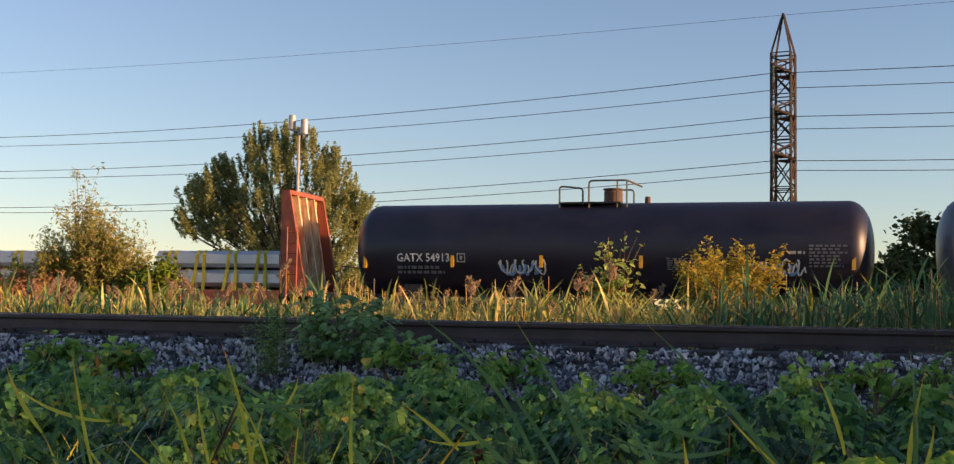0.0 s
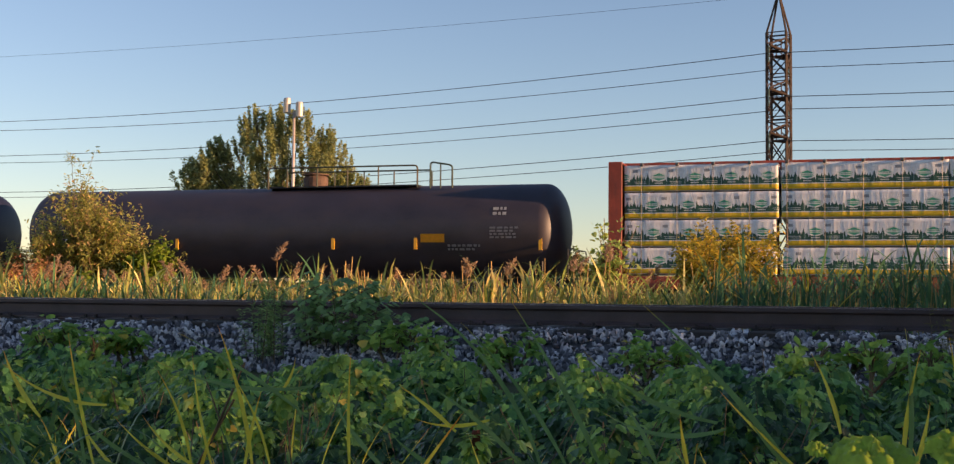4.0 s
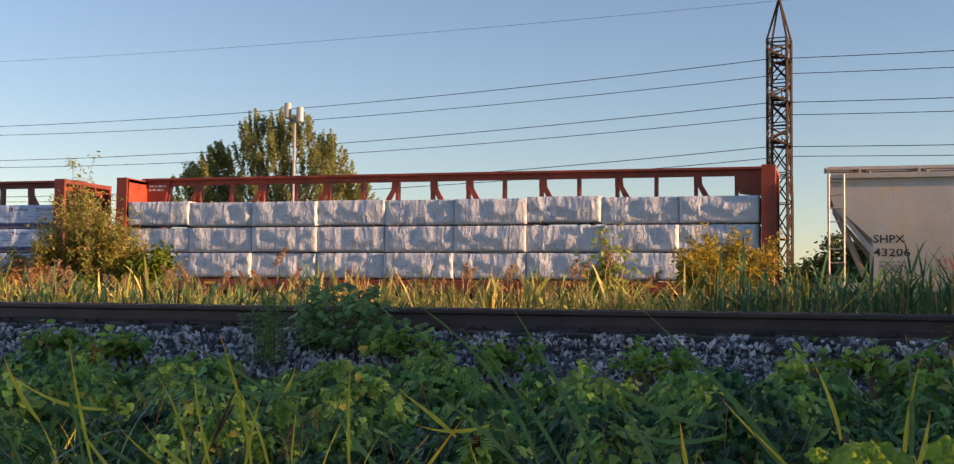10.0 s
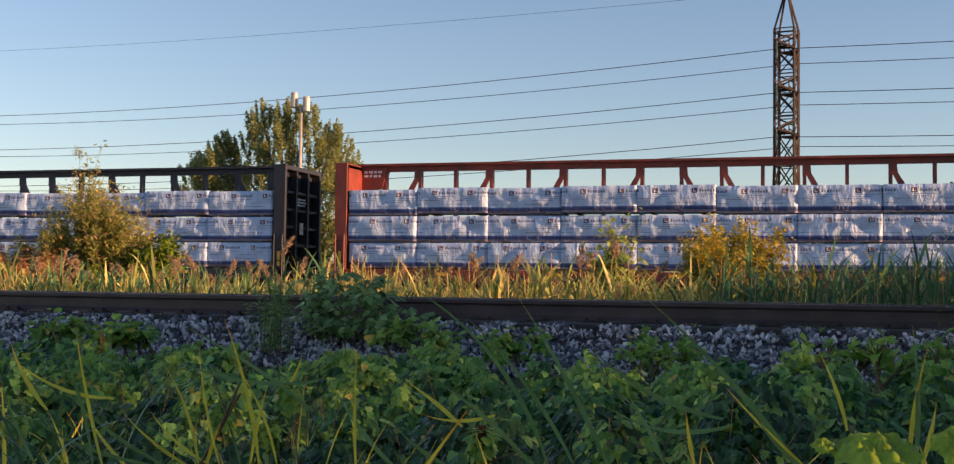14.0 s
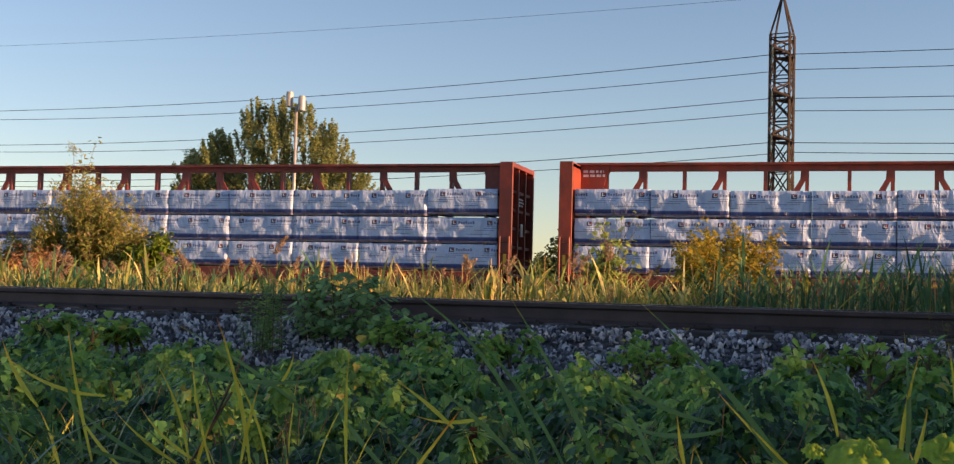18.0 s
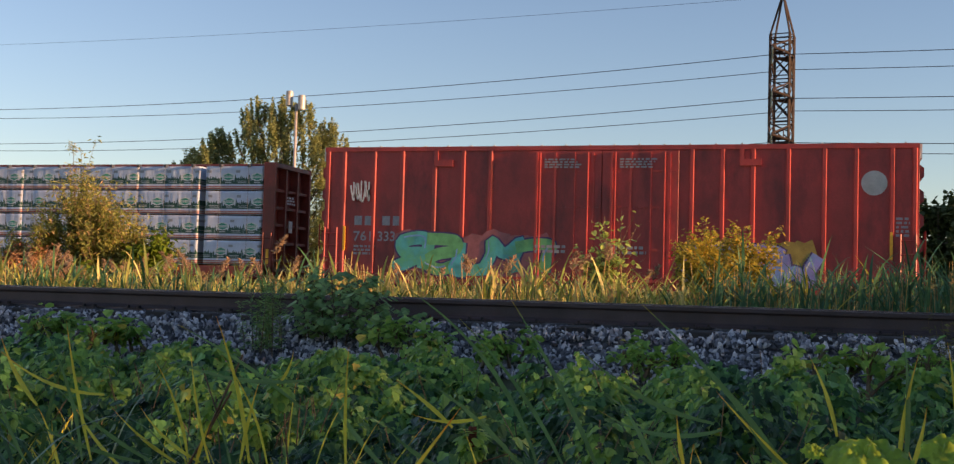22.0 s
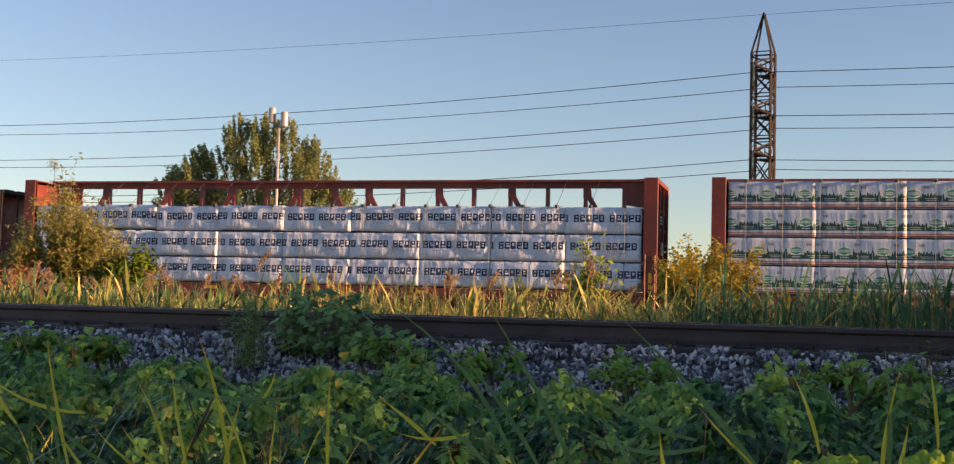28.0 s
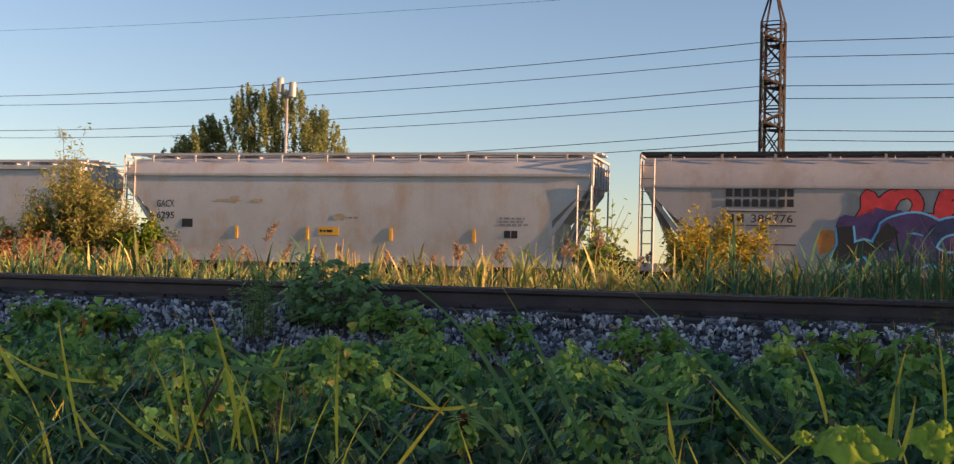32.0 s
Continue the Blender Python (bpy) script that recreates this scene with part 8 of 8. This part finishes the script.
worm = [(3.58, 2.06), (4.05, 2.06), (4.28, 2.12), (4.38, 2.3), (4.42, 2.9), (4.50, 3.16), (4.68, 3.26), (4.86, 3.16), (5.0, 2.95), (5.55, 2.2), (5.75, 2.06), (5.98, 2.06), (6.14, 2.2), (6.18, 2.5), (6.20, 3.32)]
bm = bmesh.new()
stroke(bm, worm, 0.27, yl)
part("painted_ribbon", bm, M["black_print"], car, "black ribbon-shaped emblem")
part("painted_ribbon", boxes((3.2, 4.02, yl - 0.003, yl + 0.003, 3.08, 3.34)), M["black_print"], car)
sprayed(car, rnd, -1.34, 3.56, 2.40, 3.44, yl, [M["red_spray"]], M["black_print"], None, 7, label="red sprayed letter", fat=0.46, rim=0.035)
sprayed(car, rnd, -2.0, 4.0, 1.2, 2.62, yl - 0.024, [M["black_print"], M["violet_dark"], M["blue_dark"]], M["cyan_line"], M["violet_dark"], 5, label="dark blue sprayed letter", fat=0.40, rim=0.065)
bm = bmesh.new()
blob(bm, rnd, -2.1, 1.9, 1.0, 0.75, yl, 16, 0.35)
part("sprayed_cloud", bm, M["orange_paint"], car)
part("scrawl", scribble(rnd, 3.45, 4.05, 2.3, 2.85, 4, 0.035, yl - 0.01), M["black_print"], car)
part("sill_plate", boxes((-4.5, -4.0, -1.52, -1.50, 0.95, 1.12)), M["yellow"], car)

# pale hopper
car, length, b, rnd = hopper(-457.1, -473.6, "pale grey covered hopper car with rust stains", "hopper_pale", 4.52, 0.10, 22, shoulder=3.82)
ys = lambda z: side_y(1.5, 0.10, z, 1.10, 4.30)
sign(car, "GACX", -6.87, ys(2.8), 2.71, 0.33, M["black_print"], width=0.68, bold=0.004)
sign(car, "6295", -6.86, ys(2.4), 2.31, 0.33, M["black_print"], width=0.68, bold=0.004)
part("data_panel", boxes((-5.88, -5.48, ys(2.2), ys(2.2) + 0.02, 2.03, 2.31)), M["black_print"], car)
reflector(car, -7.02, 1.75, 0.8, 0.1, ys(2.0))
for x in (-3.84, -1.27, 1.64, 4.43):
    reflector(car, x, 1.68, 0.42, 0.1, ys(1.9))
part("yellow_plate", boxes((-0.88, -0.16, ys(1.95), ys(1.95) + 0.02, 1.83, 2.10)), M["yellow"], car)
part("yellow_plate_print", bars_of_print(1, rnd, ys(1.95) - 0.008, -0.82, -0.22, 1.9, 2.03), M["black_print"], car)
part("small_print", bars_of_print(3, rnd, ys(1.8), -6.9, -5.9, 1.5, 1.9), M["faded_print"], car)
part("small_print", bars_of_print(1, rnd, ys(2.4), -0.3, 0.8, 2.36, 2.46), M["faded_print"], car)
part("small_print", bars_of_print(3, rnd, ys(2.35), 5.25, 6.22, 2.2, 2.5), M["faded_print"], car)
for x in (5.41, 5.64):
    part("data_panel", boxes((x, x + 0.2, ys(1.95), ys(1.95) + 0.02, 1.84, 2.07)), M["black_print"], car)
for k, (x, z, w, h) in enumerate(((-4.2, 2.94, 0.9, 0.10), (-3.94, 2.96, 0.3, 0.26), (-3.11, 2.93, 0.4, 0.14), (-0.13, 2.42, 0.36, 0.22))):
    bm = bmesh.new()
    blob(bm, rnd, x, z, w, h, ys(z), 14, 0.35, 0.0005 * k)
    part("rust_bloom", bm, M["rust_bloom"], car, "orange rust stains")
hopper(-475.2, -491.0, "pale grey covered hopper car", "hopper_pale", 4.3, 0.10, 23)

vines()
cattails()
near_weeds()
reeds()
far_hedge()
shrub("willow_shrub", "tall olive-green shrub with reddish lower leaves", (-14.25, 20.3, -1.1), 3.1, 0.24, "willow", 0.085, OVAL_LEAF, 23000, 31, 44, fork=0.32, cone=2.1)
shrub("creeper_bush", "dark green leafy bush beside the tall shrub", (-12.95, 20.0, -1.1), 1.9, 0.40, "willow_green", 0.10, ROUND_LEAF, 5000, 33, 9)
shrub("red_weed_clump", "low reddish brown weeds at the foot of the shrub", (-15.2, 19.6, -1.1), 1.9, 0.40, "rusty_weed", 0.10, OVAL_LEAF, 6500, 39, 16)
shrub("golden_shrub", "golden-yellow autumn shrub between the tracks", (-1.58, 19.0, -1.1), 1.95, 0.27, "gold_leaf", 0.055, ROUND_LEAF, 15500, 35, 17)
shrub("green_shrub", "dull green shrub between the tracks", (-1.15, 19.4, -1.1), 1.45, 0.75, "dull_leaf", 0.075, ROUND_LEAF, 6500, 45, 14)
shrub("aspen_sapling", "young aspen with pale round leaves", (-3.25, 18.0, -1.1), 2.0, 0.14, "aspen", 0.080, ROUND_LEAF, 520, 37, 8, fork=0.26)
shrub("green_shrub", "dull green shrub at the foot of the young aspen", (-2.75, 18.6, -1.1), 1.15, 0.6, "dull_leaf", 0.07, ROUND_LEAF, 4500, 47, 12)
tall_weed = thing("tall_weed", "single tall weed stem with a tufted seed head", "weed", at=Matrix.Translation((-14.3, 20.2, -1.1)))
w, f = Foliage(371), Foliage(372)
w.stalk((0.25, 0, 0), (-0.02, 0, 3.72), 0.012, 0.005)
for k in range(90):
    f.leaf((w.rnd.gauss(-0.05, 0.045), w.rnd.gauss(0, 0.045), 3.80 + w.rnd.gauss(0, 0.05)), w.rnd.uniform(0.05, 0.10), LONG_LEAF)
part("stem", w.mesh("stem", M["twig"]), None, tall_weed)
part("seed_head", f.mesh("seed_head", M["willow"]), None, tall_weed)
poplar()
crown_tree("far_tree", "olive tree standing beside the poplar", (-33.4, 89.0, -1.1), 9.0, [(-2.6, 0, 7.4, 1.6, 1.9), (-1.0, 0.3, 6.3, 1.7, 1.9), (0.8, 0, 5.0, 1.7, 1.7), (2.6, 0, 3.9, 1.6, 1.5), (-2.0, 0, 4.0, 2.2, 2.0), (0.6, 0, 2.6, 2.4, 1.7), (3.6, 0.2, 2.4, 1.4, 1.4)], "poplar", 0.24, 620, 53, 0.2, "trees beyond the tracks")
crown_tree("far_tree", "small dark bushy tree near the poplar", (-43.6, 80.0, -1.1), 5.6, [(0, 0, 4.2, 1.3, 1.3), (-0.9, 0, 2.8, 1.3, 1.3), (0.9, 0, 3.0, 1.3, 1.4), (0, 0, 1.6, 1.7, 1.3)], "far_leaf", 0.24, 700, 55, 0.12, "trees beyond the tracks")
crown_tree("far_tree", "dark green tree beyond the tracks", (5.0, 62.0, -1.1), 7.0, [(0.4, 0, 4.6, 1.7, 1.6), (-1.6, 0, 3.8, 1.5, 1.5), (2.4, 0, 5.2, 1.9, 1.8), (-0.5, 0, 2.6, 2.4, 1.7), (-2.8, 0, 2.6, 1.5, 1.4), (3.5, 0, 3.0, 2.6, 2.4)], "far_leaf", 0.26, 1500, 51, group="trees beyond the tracks")
for k, (x, y, s) in enumerate(((-24.5, 110, 1.0), (-20.0, 118, 0.8), (-9.5, 125, 0.95), (-6.4, 112, 0.7), (-2.0, 105, 0.85), (1.5, 98, 1.05), (3.6, 100, 0.9), (-52.0, 60, 0.9), (-58.0, 66, 1.0), (-64.0, 64, 1.1), (-48.0, 70, 0.7), (9.5, 75, 1.0))):
    crown_tree("far_tree", "green bushy tree in the distance", (x, y, -1.1), 6.0 * s, [(0, 0, 4.2 * s, 2.0 * s, 1.8 * s), (1.9 * s, 0, 3.2 * s, 1.7 * s, 1.5 * s), (-1.8 * s, 0, 3.0 * s, 1.8 * s, 1.5 * s), (0, 0, 1.8 * s, 2.6 * s, 1.5 * s)], "far_leaf" if k not in (6, 7, 8) else "poplar", 0.34, 300, 60 + 2 * k, 0.15, "trees beyond the tracks")
# unseen tree row sunward, three behind camera, added to shade bank and near track
for k, (x, y, h) in enumerate(((30.0, -6.0, 9.5), (31.5, -2.8, 9.0), (30.5, 0.0, 9.6), (31.0, 2.6, 9.0), (30.0, 5.2, 9.2), (31.0, 7.6, 8.6), (30.5, 9.2, 8.2), (1.5, -7.8, 7.2), (5.0, -7.0, 8.0), (8.5, -8.2, 7.4))):
    crown_tree("unseen_shade_tree", "leafy dark tree out of view, added to shade the bank", (x, y, -1.2), h, [(0, 0, h * 0.76, 1.8, h * 0.20), (1.0, 0.4, h * 0.52, 2.0, h * 0.24), (-0.6, -0.6, h * 0.36, 2.0, h * 0.22), (0.4, 0.6, h * 0.20, 1.8, h * 0.18)], "far_leaf", 0.30, 340 if y > 6 else 230, 90 + 2 * k, 0.14, "trees beside the bank")
# unseen shrubs, added to throw shade on the right-hand reeds
for k, (x, y) in enumerate(((3.1, 14.4), (3.3, 16.0), (3.4, 17.6), (3.7, 19.4), (3.9, 21.4))):
    shrub("unseen_shade_shrub", "leafy green shrub out of view, added to shade the reeds", (x, y, -1.1), 1.8, 0.30, "dull_leaf", 0.12, ROUND_LEAF, 4600, 120 + 2 * k, 10, group="shrubs between the tracks")


# a small fly that circles once through the view
fly = thing("flying_insect", "tiny dark winged insect flying over the bank", "insect", at=Matrix.Translation((-2.9, 2.2, -0.35)))
bm = bmesh.new()
loft(bm, [[(x, r * math.cos(a), r * math.sin(a)) for a in (0, 1.05, 2.09, 3.14, 4.19, 5.24)] for x, r in ((-0.0040, 0.0003), (-0.0025, 0.0011), (0.0, 0.0013), (0.0022, 0.0010), (0.0034, 0.0004))])
part("body", bm, M["iron"], fly)
for side in (-1, 1):
    bm = bmesh.new()
    bm.faces.new([bm.verts.new(p) for p in ((0.0008, side * 0.0008, 0.0010), (0.0014, side * 0.0046, 0.0028), (-0.0012, side * 0.0052, 0.0027), (-0.0016, side * 0.0010, 0.0010))])
    part("wing", bm, M["wire"], fly)
# where it is at each second
FLIGHT = (
    (0.0, -2.9, 2.2, -0.35), (16.6, -2.9, 2.2, -0.35),
    (16.9, -1.653, 2.200, 0.809),
    (17.0, -1.557, 2.200, 0.665),
    (17.1, -1.481, 2.200, 0.669),
    (17.2, -1.453, 2.200, 0.697),
    (17.3, -1.542, 2.200, 0.662),
    (17.4, -1.738, 2.200, 0.635),
    (17.5, -1.823, 2.200, 0.568),
    (17.9, -2.9, 2.2, -0.35), (32.0, -2.9, 2.2, -0.35),
)


def motions():
    walk(fly, [(t, pose(x, y, z)) for t, x, y, z in FLIGHT])
    for ob, s in moving:
        walk(ob, [(t, pose(s + SPEED * t, TRACK_Y, RAIL_Z)) for t in (0.0, 8.0, 16.0, 24.0, 32.0)])


motions()
